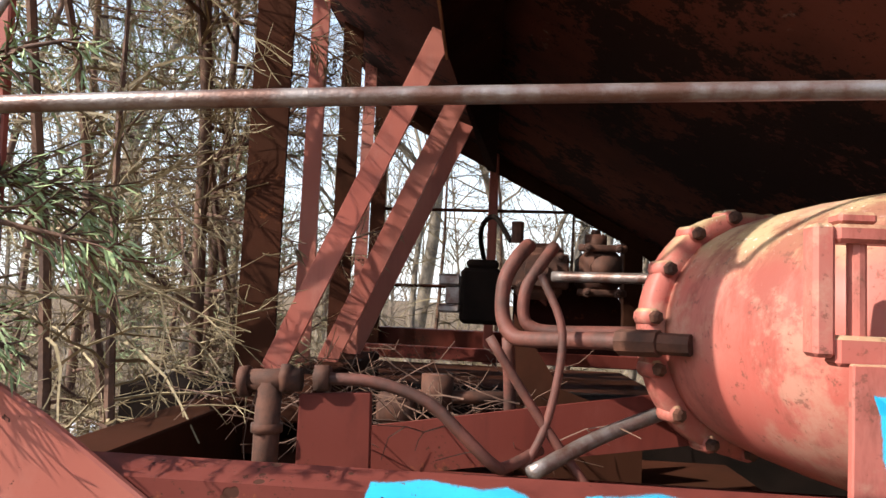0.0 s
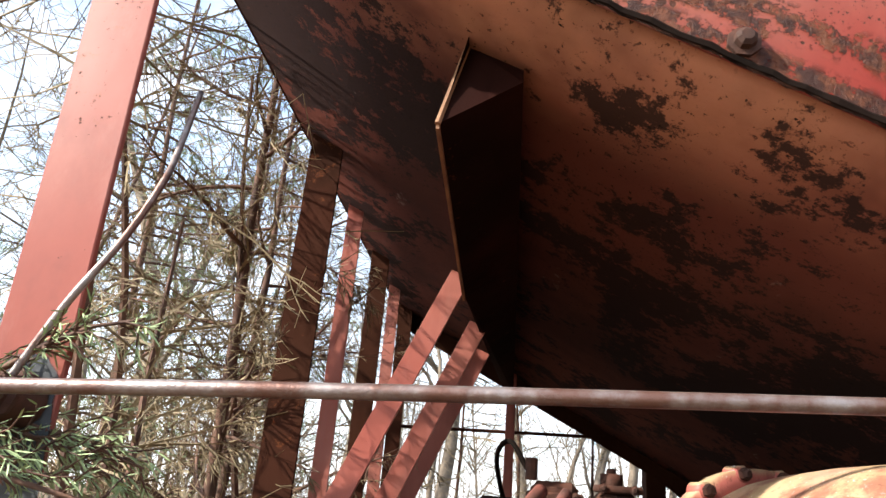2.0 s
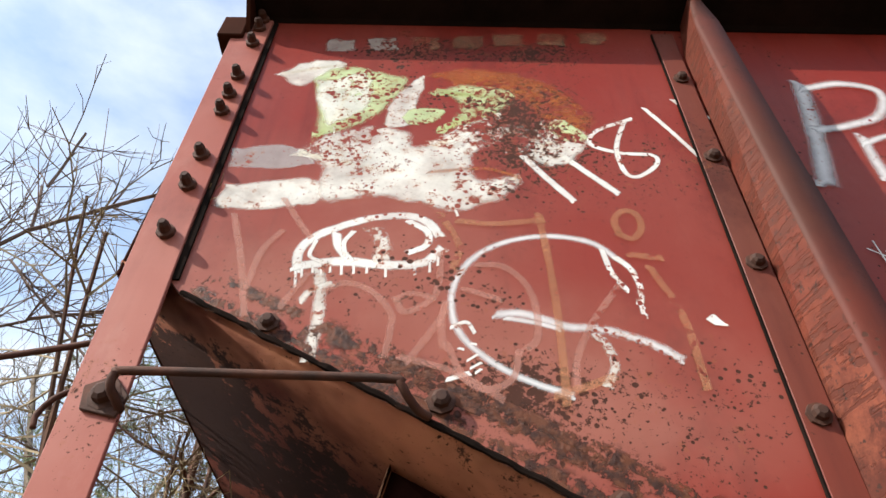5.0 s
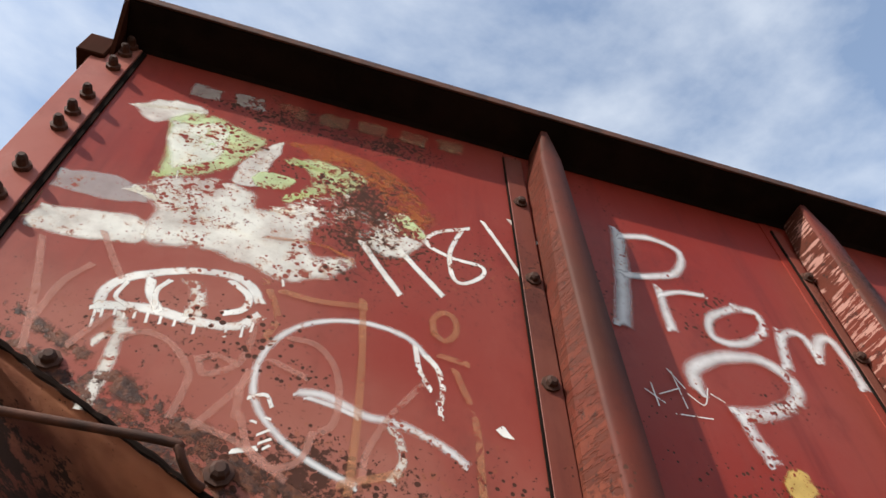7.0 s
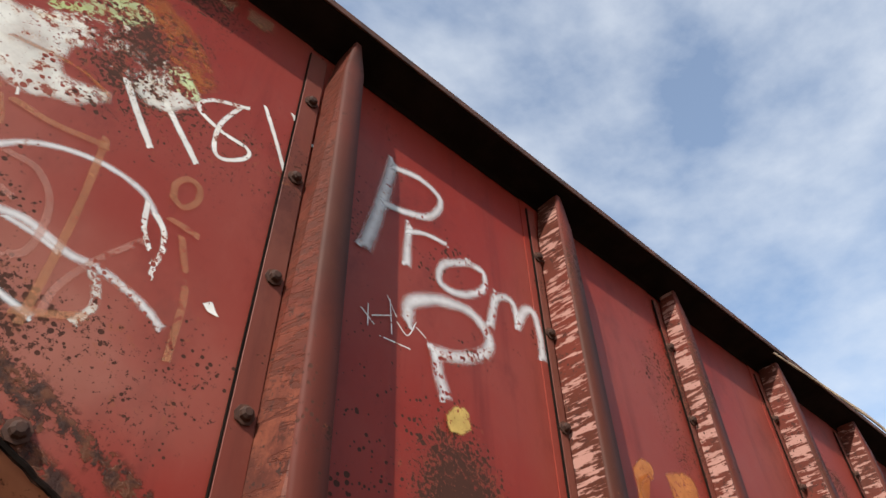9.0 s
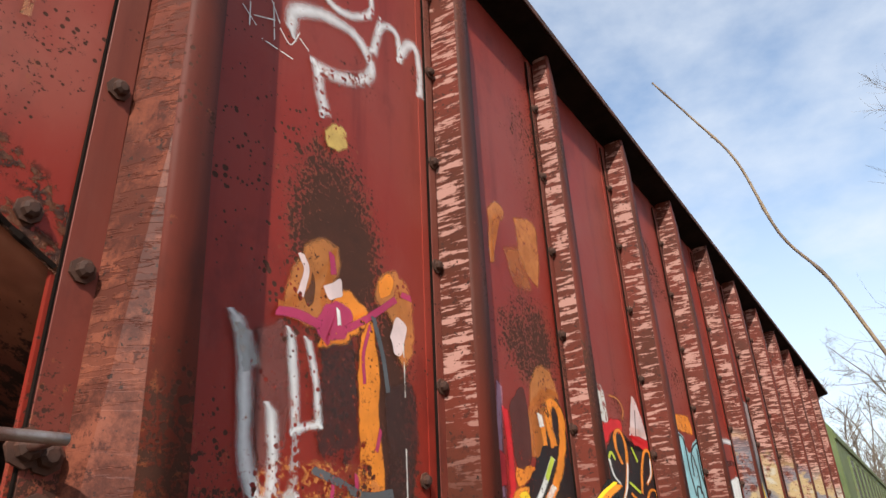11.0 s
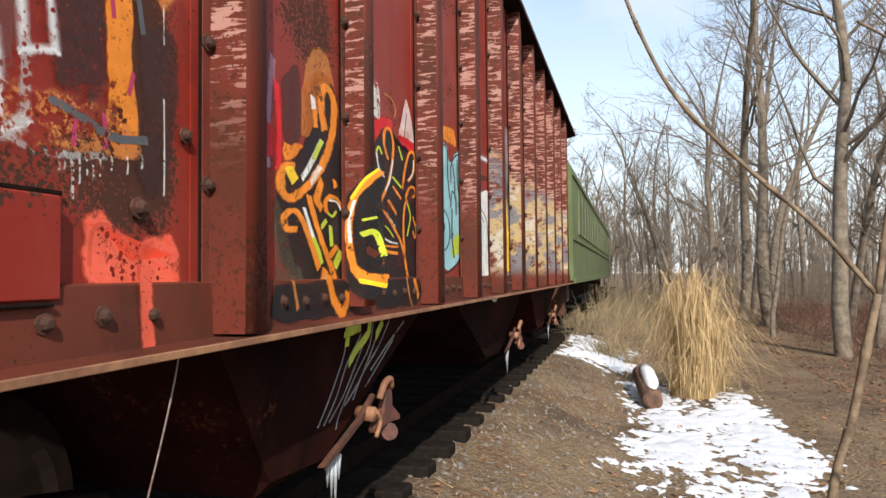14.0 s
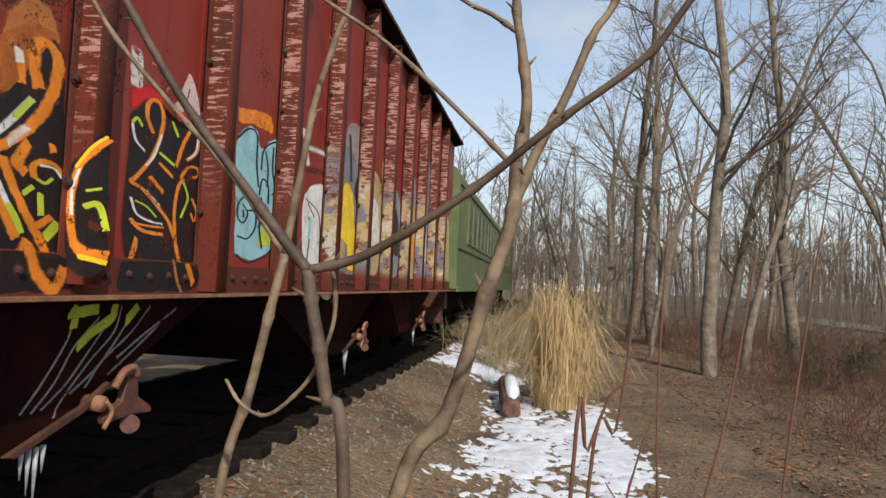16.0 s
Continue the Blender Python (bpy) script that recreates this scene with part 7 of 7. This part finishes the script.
def brush(name, n, area, hmin, hmax, material, label, seed, lean=0.35):
    """Tangled upright stems, joined into one mesh."""
    rng = random.Random(seed)
    V, Fc = [], []
    for _ in range(n):
        x, y = area(rng)
        h = rng.uniform(hmin, hmax)
        s = limb(V, Fc, (x, y, ground_z(x, y) - 0.03), (rng.gauss(0, lean), rng.gauss(0, lean), 1), h, 0.006, 0.002, rng, 4, 3, 0.16)
        for _ in range(3):
            i = rng.randint(1, 3)
            limb(V, Fc, s[i], side_way(s[i + 1] - s[i], rng.uniform(0.4, 1.1), rng), h * rng.uniform(0.2, 0.5), 0.0035, 0.0015, rng, 2, 3, 0.2)
    return tagged(sheet_mesh(name, V, Fc, material), label, "brush", kind="stuff")


brush("red_brush", 4200, lambda r: (9 + 26 * r.random() ** 1.2, -5.0 - 9.0 * r.random() ** 0.8), 0.3, 1.15, REDTWIG, "reddish-brown brush beside the path", 21)
brush("tan_brush", 620, lambda r: (14 + 30 * r.random(), r.uniform(-2.6, 0.2)), 0.4, 1.5, DRYNEEDLE, "tan weeds along the track", 22)
brush("tan_brush", 1000, lambda r: (r.uniform(-9, 4), 4.2 + 9 * r.random()), 0.4, 1.9, DRYNEEDLE, "tan thicket behind the car", 23, 0.5)
brush("dark_brush", 260, lambda r: (r.uniform(-7, 3), 3.8 + 8 * r.random()), 0.8, 2.9, DARKTWIG, "dark bare thicket behind the car", 24, 0.5)
brush("far_brush", 6500, lambda r: (16 + 60 * r.random(), -8 - 45 * r.random()), 0.9, 3.4, BARK, "grey thicket far beside the path", 25)


def dead_cedar(x, y, height, seed, n):
    """A dead young cedar: a thin stem with a dense haze of bare drooping twigs."""
    rng = random.Random(seed)
    V, Fc = [], []
    tr = limb(V, Fc, (x, y, ground_z(x, y) - 0.1), (rng.gauss(0, 0.08), rng.gauss(0, 0.08), 1), height, 0.022, 0.006, rng, 10, 6, 0.05)
    V0, F0, V, Fc = V, Fc, [], []
    for _ in range(n):
        f = rng.uniform(0.12, 1.0)
        i = min(9, int(f * 10))
        p = tr[i].lerp(tr[i + 1], f * 10 - i)
        b = limb(V, Fc, p, side_way((0, 0, 1), rng.uniform(0.9, 1.7), rng), height * rng.uniform(0.1, 0.26), 0.005, 0.0018, rng, 5, 3, 0.18, -0.03)
        for _ in range(7):
            j = rng.randint(1, 4)
            c = limb(V, Fc, b[j], side_way(b[j + 1] - b[j], rng.uniform(0.4, 1.1), rng), rng.uniform(0.08, 0.3), 0.0022, 0.001, rng, 3, 3, 0.25, -0.04)
            for _ in range(3):
                limb(V, Fc, c[rng.randint(1, 2)], side_way(c[2] - c[1], rng.uniform(0.4, 1.0), rng), rng.uniform(0.03, 0.12), 0.0015, 0.0008, rng, 2, 3, 0.3)
    t = thing("dead_cedar", "dead young cedar with a haze of bare tan twigs", "tree", "dead cedars by the car end")
    sheet_mesh("stem", V0, F0, CEDARBARK, t)
    sheet_mesh("crown", V, Fc, DRYNEEDLE, t)


for k, (x, y, h, n) in enumerate(((-0.22, 0.9, 2.55, 60), (-0.45, 1.1, 3.4, 45), (-0.25, 2.0, 3.2, 60), (-0.7, 1.7, 3.9, 90), (-0.95, 2.6, 3.6, 80), (0.15, 3.6, 2.6, 70), (-1.3, 2.0, 3.4, 80), (0.6, 4.0, 2.8, 70), (1.1, 3.9, 2.4, 70), (-0.5, 3.5, 3.6, 80), (-1.6, 3.4, 4.2, 90))):
    dead_cedar(x, y, h, 400 + k, int(n * 0.62))


def blade_clump(name, centre, n, radius, height, material, label, seed):
    """A fountain of arching dry grass blades."""
    rng = random.Random(seed)
    clump = thing(name, label, "grass")
    cx, cy = centre
    V, Fc = [], []
    for k in range(n):
        if k and k % (n // 4) == 0 and k < n - 9:
            sheet_mesh("tuft", V, Fc, material, clump)
            V, Fc = [], []
        a, rr = rng.uniform(0, 6.283), radius * math.sqrt(rng.random()) * 0.5
        p = Vector((cx + rr * math.cos(a), cy + rr * math.sin(a), ground_z(cx, cy) - 0.02))
        out = Vector((math.cos(a), math.sin(a), 0))
        h = height * (0.2 + 0.9 * rng.random() ** 1.3)
        over = rng.uniform(0.1, 1.0) ** 0.7 * h * (0.12 + 0.42 * rr / radius)
        fall = rng.uniform(0.0, 0.6) * h * (0.35 + rr / radius)
        if k % 6 == 0:
            over, fall = over * 2.0 + 0.1, fall * 1.4
        w = rng.uniform(0.003, 0.011)
        out = (out + Vector((rng.gauss(0, 0.5), rng.gauss(0, 0.5), 0))).normalized()
        side = Vector((-out.y, out.x, 0)).lerp(out, rng.uniform(-0.6, 0.6)).normalized()
        b = len(V)
        kink = Vector((rng.gauss(0, 0.17), rng.gauss(0, 0.17), rng.gauss(0, 0.09)))
        for i in range(7):
            t = i / 6
            q = p + out * (over * t * t) + Vector((0, 0, h * math.sin(t * 2.25) - fall * t ** 4)) + kink * (t * t * 2) + side * (0.05 * rng.gauss(0, 1) * t)
            q.z = max(q.z, p.z + 0.03)
            ww = w * (1 - t * 0.8)
            V.append(tuple(q - side * ww))
            V.append(tuple(q + side * ww))
        for i in range(6):
            Fc.append((b + 2 * i, b + 2 * i + 1, b + 2 * i + 3, b + 2 * i + 2))
    sheet_mesh("tuft", V, Fc, material, clump)
    return clump


blade_clump("dry_grass_clump", (11.6, -1.95), 1150, 0.62, 1.8, STRAW, "tall clump of dry straw-coloured grass", 31)
blade_clump("dry_grass_clump", (12.2, -2.15), 800, 0.6, 1.3, STRAW, "tall clump of dry straw-coloured grass", 32)
blade_clump("grass_tuft", (18.0, 0.1), 500, 0.8, 0.5, DRYNEEDLE, "low tuft of dry grass by the rail", 33)
blade_clump("grass_tuft", (15.5, -0.6), 400, 0.9, 0.4, DRYNEEDLE, "low tuft of dry grass by the rail", 34)

# snow-capped log
log = thing("log", "short weathered log with snow on top", "log")
lx, ly = 10.6, -1.35
lz = ground_z(lx, ly)
bm = bmesh.new()
lathe(bm, [(0.0, 0.10), (0.02, 0.135), (0.4, 0.145), (1.0, 0.13), (1.25, 0.12), (1.26, 0.09)], (lx, ly, lz + 0.12), (0.98, 0.12, 0.16), 18)
for v in bm.verts:
    v.co += Vector((0, 0, 1)) * 0.018 * noise.noise(v.co * 9) + Vector((0, 1, 0)) * 0.018 * noise.noise(v.co * 9 + Vector((5, 5, 5)))
part("trunk", bm, CEDARBARK, log)
bm = bmesh.new()
lathe(bm, [(-0.004, 0.095), (0.004, 0.1)], (lx, ly, lz + 0.12), (0.98, 0.12, 0.16), 18)
part("cut_end", bm, CEDARBARK, log, "dark weathered end")
bm = bmesh.new()
tube(bm, [(lx + 0.08, ly, lz + 0.22), (lx + 0.4, ly + 0.02, lz + 0.31), (lx + 0.8, ly + 0.06, lz + 0.39), (lx + 1.2, ly + 0.1, lz + 0.43)], [0.05, 0.10, 0.10, 0.06], 10)
for v in bm.verts:
    v.co += Vector((0.02, 0.03, 0.03)) * noise.noise(v.co * 6)
part("snow_cap", bm, SNOW, log, "white snow lying on the log", True)


# ---- evergreen cedars by the car end ----
def cedar_branch(V, Fc, NV, NF, p, d, length, rng, dense, drop=0.0, size=0.05, leaf=0.0014):
    """A branch with feathery sprays of short scale-leaf shoots."""
    b = limb(V, Fc, p, d, length, 0.004 + length * 0.009, 0.002, rng, 7, 4, 0.12, drop)
    for _ in range(int(dense * length)):
        g = rng.uniform(0.12, 1.0)
        j = min(6, int(g * 7))
        q = b[j].lerp(b[j + 1], g * 7 - j)
        e = side_way(b[j + 1] - b[j], rng.uniform(0.5, 1.1), rng)
        l = length * rng.uniform(0.12, 0.3) * (1.2 - g * 0.6)
        c = limb(V, Fc, q, e, l, 0.002, 0.001, rng, 3, 3, 0.2, drop)
        for _ in range(9):
            h = rng.uniform(0.1, 1.0)
            m = min(2, int(h * 3))
            s = c[m].lerp(c[m + 1], h * 3 - m)
            n = side_way(c[m + 1] - c[m], rng.uniform(0.3, 0.8), rng)
            w = n.orthogonal().normalized() * leaf
            tip = s + n * size * rng.uniform(0.5, 1.2) + Vector((0, 0, -0.25 * size))
            k = len(NV)
            NV.extend([tuple(s - w), tuple(s + w), tuple(s.lerp(tip, 0.6) + w * 1.1), tuple(tip), tuple(s.lerp(tip, 0.6) - w * 1.1)])
            NF.append((k, k + 1, k + 2, k + 3, k + 4))


def cedar(name, x, y, height, seed, n, needle, label, low=0.35, reach=0.8, dense=44, leaf=0.0014):
    rng = random.Random(seed)
    V, Fc, NV, NF = [], [], [], []
    tr = limb(V, Fc, (x, y, ground_z(x, y) - 0.1), (0, 0, 1), height, 0.032, 0.008, rng, 12, 8, 0.035)
    for k in range(n):
        f = low + (0.96 - low) * (k + rng.random()) / n
        i = min(11, int(f * 12))
        p = tr[i].lerp(tr[i + 1], f * 12 - i)
        a = rng.uniform(0, 6.283)
        cedar_branch(V, Fc, NV, NF, p, (math.cos(a), math.sin(a), rng.uniform(-0.1, 0.5)), reach * rng.uniform(0.5, 1.2) * (1.25 - f), rng, dense, rng.uniform(-0.05, 0.05), 0.05, leaf)
    t = thing(name, label, "tree")
    sheet_mesh("trunk", V, Fc, CEDARBARK, t, "", True)
    sheet_mesh("crown", NV, NF, needle, t)
    return t


cedar("cedar", -0.36, 1.55, 4.4, 41, 34, DRYNEEDLE, "young cedar with thin dry foliage beside the car end", 0.18, 0.95)
cedar("cedar", -0.75, 2.5, 4.8, 42, 34, DRYNEEDLE, "young cedar with thin dry foliage beside the car end", 0.15, 1.1)
cedar("cedar", -1.7, 2.9, 5.4, 43, 44, SOFTNEEDLE, "grey-green cedar in the thicket behind the car", 0.2, 1.2, 40, 0.0019)
cedar("cedar", -1.05, 3.5, 5.6, 46, 36, SOFTNEEDLE, "grey-green cedar in the thicket behind the car", 0.25, 1.1, 40, 0.0019)
cedar("cedar", -1.2, 4.4, 5.5, 44, 30, DRYNEEDLE, "browned cedar in the thicket behind the car", 0.2, 1.2, 36, 0.0016)
cedar("cedar", -2.7, 3.4, 6.2, 45, 44, SOFTNEEDLE, "grey-green cedar in the thicket behind the car", 0.2, 1.4, 38, 0.0022)

V, Fc, NV, NF = [], [], [], []
rng = random.Random(51)
for z, dx, dz, l in ((1.50, 0.0, 0.10, 0.46), (1.49, 0.02, -0.02, 0.50), (1.51, -0.01, -0.12, 0.47), (1.47, 0.0, -0.2, 0.44), (1.52, 0.0, 0.2, 0.42), (1.48, 0.01, -0.3, 0.40), (1.50, 0.0, 0.02, 0.38)):
    cedar_branch(V, Fc, NV, NF, (-0.2 + dx, -0.052, z + 0.045), (0.95, -0.03, dz), l * 0.88, rng, 105, -0.015, 0.024, 0.0010)
limb(V, Fc, (-0.36, 1.5, 0.85), (0.01, -0.92, 0.28), 1.25, 0.016, 0.009, rng, 8, 6, 0.02)
limb(V, Fc, (-0.35, 0.34, 1.2), (0.15, -0.39, 0.33), 0.54, 0.009, 0.006, rng, 5, 6, 0.01)
sprig = thing("cedar_bough", "fresh green cedar bough beside the corner post", "branch")
sheet_mesh("stem", V, Fc, CEDARBARK, sprig, "", True)
sheet_mesh("foliage", NV, NF, NEEDLE, sprig)


# ---- saplings beside the path ----
def sapling(name, label, stems):
    t = thing(name, label, "sapling")
    rng = random.Random(len(stems) * 7 + 3)
    for pts, r0, r1 in stems:
        c = curve(pts, 6)
        n = len(c)
        rad = [0.76 * (r0 + (r1 - r0) * i / (n - 1)) for i in range(n)]
        # knuckles where buds sit
        rad = [r * (1.28 if i % 7 == 3 else 1.0) for i, r in enumerate(rad)]
        bm = bmesh.new()
        tube(bm, c, rad, 8)
        for i in range(3, n - 1, 7):
            d = side_way(c[i + 1] - c[i], 0.9, rng)
            tube(bm, [c[i], c[i] + d * (rad[i] * 2.6)], [rad[i] * 0.45, rad[i] * 0.1], 5)
        part("stem", bm, REDTWIG if "red" in label else PALETWIG if "pale" in label else TWIG, t, "", True)
    return t


g1 = ground_z(1.85, -1.3)
sapling("sapling", "thin pale thorny sapling with a long slanting side branch", [
    ([(1.87, -1.24, g1), (1.86, -1.30, 0.55), (1.85, -1.348, 0.971), (1.85, -1.379, 1.096), (1.85, -1.399, 1.192), (1.85, -1.415, 1.268)], 0.0085, 0.0075),
    ([(1.85, -1.415, 1.268), (1.85, -1.433, 1.392), (1.85, -1.444, 1.462), (1.85, -1.466, 1.538), (1.85, -1.48, 1.60), (1.86, -1.47, 1.85), (1.85, -1.46, 2.2)], 0.0065, 0.003),
    ([(1.85, -1.415, 1.265), (1.85, -1.345, 1.358), (1.85, -1.252, 1.452), (1.84, -1.165, 1.55), (1.83, -1.11, 1.66), (1.83, -1.063, 1.80), (1.83, -1.016, 1.889), (1.83, -0.982, 2.035), (1.83, -0.932, 2.139), (1.81, -0.882, 2.229)], 0.0048, 0.0022),
])
g2 = ground_z(1.55, -1.62)
sapling("sapling", "dark forked sapling reaching across the path", [
    ([(1.54, -1.62, g2), (1.52, -1.615, 0.6), (1.50, -1.602, 1.097), (1.50, -1.586, 1.163), (1.50, -1.58, 1.193), (1.50, -1.573, 1.222), (1.50, -1.569, 1.245)], 0.0062, 0.0058),
    ([(1.50, -1.569, 1.245), (1.50, -1.55, 1.266), (1.50, -1.524, 1.297), (1.49, -1.481, 1.352), (1.48, -1.445, 1.41), (1.47, -1.42, 1.46), (1.46, -1.37, 1.58)], 0.0052, 0.0026),
    ([(1.50, -1.569, 1.245), (1.50, -1.606, 1.256), (1.49, -1.65, 1.281), (1.49, -1.686, 1.307), (1.48, -1.732, 1.344), (1.47, -1.78, 1.379), (1.46, -1.80, 1.405), (1.45, -1.83, 1.45), (1.43, -1.88, 1.53)], 0.0045, 0.0022),
])
g3 = ground_z(1.8, -1.5)
sapling("sapling", "pale grey-brown sapling with several upright forks", [
    ([(1.80, -1.44, g3), (1.79, -1.50, 0.6), (1.77, -1.582, 1.016), (1.77, -1.631, 1.105), (1.77, -1.667, 1.232), (1.77, -1.69, 1.309), (1.77, -1.693, 1.369)], 0.0125, 0.0095),
    ([(1.77, -1.692, 1.365), (1.77, -1.701, 1.428), (1.77, -1.694, 1.488), (1.77, -1.686, 1.543), (1.78, -1.69, 1.65), (1.78, -1.70, 1.9)], 0.0085, 0.004),
    ([(1.77, -1.692, 1.325), (1.77, -1.713, 1.381), (1.77, -1.74, 1.437), (1.77, -1.767, 1.506), (1.775, -1.788, 1.541), (1.78, -1.84, 1.66)], 0.0078, 0.004),
    ([(1.77, -1.687, 1.368), (1.77, -1.641, 1.413), (1.77, -1.551, 1.495), (1.77, -1.476, 1.546), (1.78, -1.38, 1.62)], 0.004, 0.0022),
    ([(1.77, -1.69, 1.507), (1.77, -1.66, 1.528), (1.77, -1.629, 1.544), (1.77, -1.55, 1.60)], 0.004, 0.0025),
])
g4 = ground_z(2.6, -2.0)
sapling("sapling", "cluster of thin reddish shoots", [
    ([(2.6, -2.05, g4), (2.6, -2.02, 0.4), (2.62, -1.98, 0.9), (2.66, -2.0, 1.5)], 0.006, 0.002),
    ([(2.5, -1.95, g4), (2.52, -2.0, 0.5), (2.6, -2.12, 1.0), (2.7, -2.2, 1.35)], 0.006, 0.002),
    ([(2.55, -2.15, g4), (2.6, -2.1, 0.3), (2.8, -2.0, 0.6), (2.9, -1.9, 0.75)], 0.005, 0.002),
    ([(2.9, -2.3, g4), (2.9, -2.32, 0.6), (2.95, -2.4, 1.2), (3.0, -2.5, 1.8)], 0.006, 0.002),
    ([(2.2, -1.76, g4), (2.2, -1.807, 0.909), (2.2, -1.848, 1.021), (2.2, -1.869, 1.202), (2.2, -1.882, 1.349)], 0.005, 0.0015),
    ([(1.95, -1.72, g4), (1.9, -1.766, 0.994), (1.9, -1.784, 1.05), (1.9, -1.814, 1.125), (1.9, -1.853, 1.134)], 0.004, 0.0015),
    ([(2.3, -1.85, g4), (2.3, -1.87, 0.7), (2.32, -1.9, 0.95), (2.35, -1.97, 1.1)], 0.004, 0.0015),
])


# dark evergreen shrub by the road
V, Fc, NV, NF = [], [], [], []
rng = random.Random(88)
sx, sy = 16.5, -7.6
for k in range(46):
    a = rng.uniform(0, 6.283)
    p = (sx + 0.7 * math.cos(a) * rng.random(), sy + 0.7 * math.sin(a) * rng.random(), ground_z(sx, sy) + rng.uniform(0, 0.5))
    cedar_branch(V, Fc, NV, NF, p, (math.cos(a), math.sin(a), rng.uniform(0.2, 1.2)), rng.uniform(0.5, 1.0), rng, 55, 0.0, 0.09)
shrub = thing("evergreen_shrub", "dark green evergreen shrub among brown brush", "shrub")
sheet_mesh("stem", V, Fc, CEDARBARK, shrub)
sheet_mesh("foliage", NV, NF, DARKGREEN, shrub)

# overhanging limbs in the sky behind the corner post
over = thing("leaning_tree", "leafless tree leaning out with dark bare limbs", "tree")
rng = random.Random(91)
for pts, r in (([(-3.2, 1.6, 3.2), (-2.08, 1.6, 4.1), (-1.8, 1.6, 4.4), (-1.5, 1.6, 4.56), (-1.1, 1.6, 4.8)], 0.014), ([(-1.78, 1.6, 4.42), (-1.85, 1.6, 4.79), (-1.8, 1.6, 5.3)], 0.011), ([(-2.6, 1.6, 3.4), (-1.86, 1.6, 3.63), (-1.5, 1.6, 3.76), (-1.1, 1.6, 3.85)], 0.010),
               ([(-1.78, 1.6, 4.17), (-1.52, 1.6, 3.92), (-1.05, 1.6, 3.5)], 0.008), ([(-1.95, 1.6, 4.26), (-2.27, 1.6, 4.69), (-2.5, 1.6, 5.0)], 0.010)):
    V, Fc = [], []
    for a, b in zip(pts, pts[1:]):
        v = Vector(b) - Vector(a)
        s = limb(V, Fc, a, v, v.length, r, r * 0.8, rng, 4, 5, 0.03)
        for _ in range(7):
            c = limb(V, Fc, s[rng.randint(0, 3)], side_way(v, rng.uniform(0.5, 1.1), rng), rng.uniform(0.25, 0.7), 0.005, 0.002, rng, 4, 3, 0.12, 0.04)
            for _ in range(3):
                limb(V, Fc, c[rng.randint(1, 3)], side_way(c[2] - c[1], rng.uniform(0.4, 0.9), rng), rng.uniform(0.1, 0.35), 0.003, 0.0012, rng, 3, 3, 0.15)
    sheet_mesh("limb", V, Fc, DARKTWIG, over)
V, Fc = [], []
limb(V, Fc, (-3.2, 1.6, ground_z(-3.2, 1.6) - 0.1), (0, 0, 1), 3.7, 0.06, 0.02, rng, 6, 8, 0.02)
sheet_mesh("trunk", V, Fc, DARKTWIG, over, "", True)
# looping vine and red shoots beside the path
sapling("vine", "thin pale looping vine among the saplings", [([(1.52, -1.562, 1.237), (1.52, -1.578, 1.249), (1.52, -1.583, 1.214), (1.52, -1.572, 1.179), (1.52, -1.557, 1.158), (1.52, -1.537, 1.143), (1.52, -1.518, 1.15), (1.52, -1.506, 1.166)], 0.0022, 0.0016)])

# twigs fallen on the end platform
V, Fc = [], []
rng = random.Random(131)
for _ in range(120):
    x, y = rng.uniform(0.02, 0.75), rng.uniform(0.7, 1.35)
    c = limb(V, Fc, (x, y, 1.12 + 0.10 * rng.random()), (rng.gauss(0, 1), rng.gauss(0, 1), rng.gauss(0, 0.25)), rng.uniform(0.08, 0.3), 0.0022, 0.001, rng, 4, 3, 0.25)
    for _ in range(2):
        limb(V, Fc, c[rng.randint(1, 3)], side_way(c[2] - c[1], 0.7, rng), rng.uniform(0.03, 0.1), 0.0014, 0.0008, rng, 2, 3, 0.3)
tagged(sheet_mesh("fallen_twigs", V, Fc, CEDARBARK), "dry brown twigs fallen on the end platform", "twigs", kind="stuff")
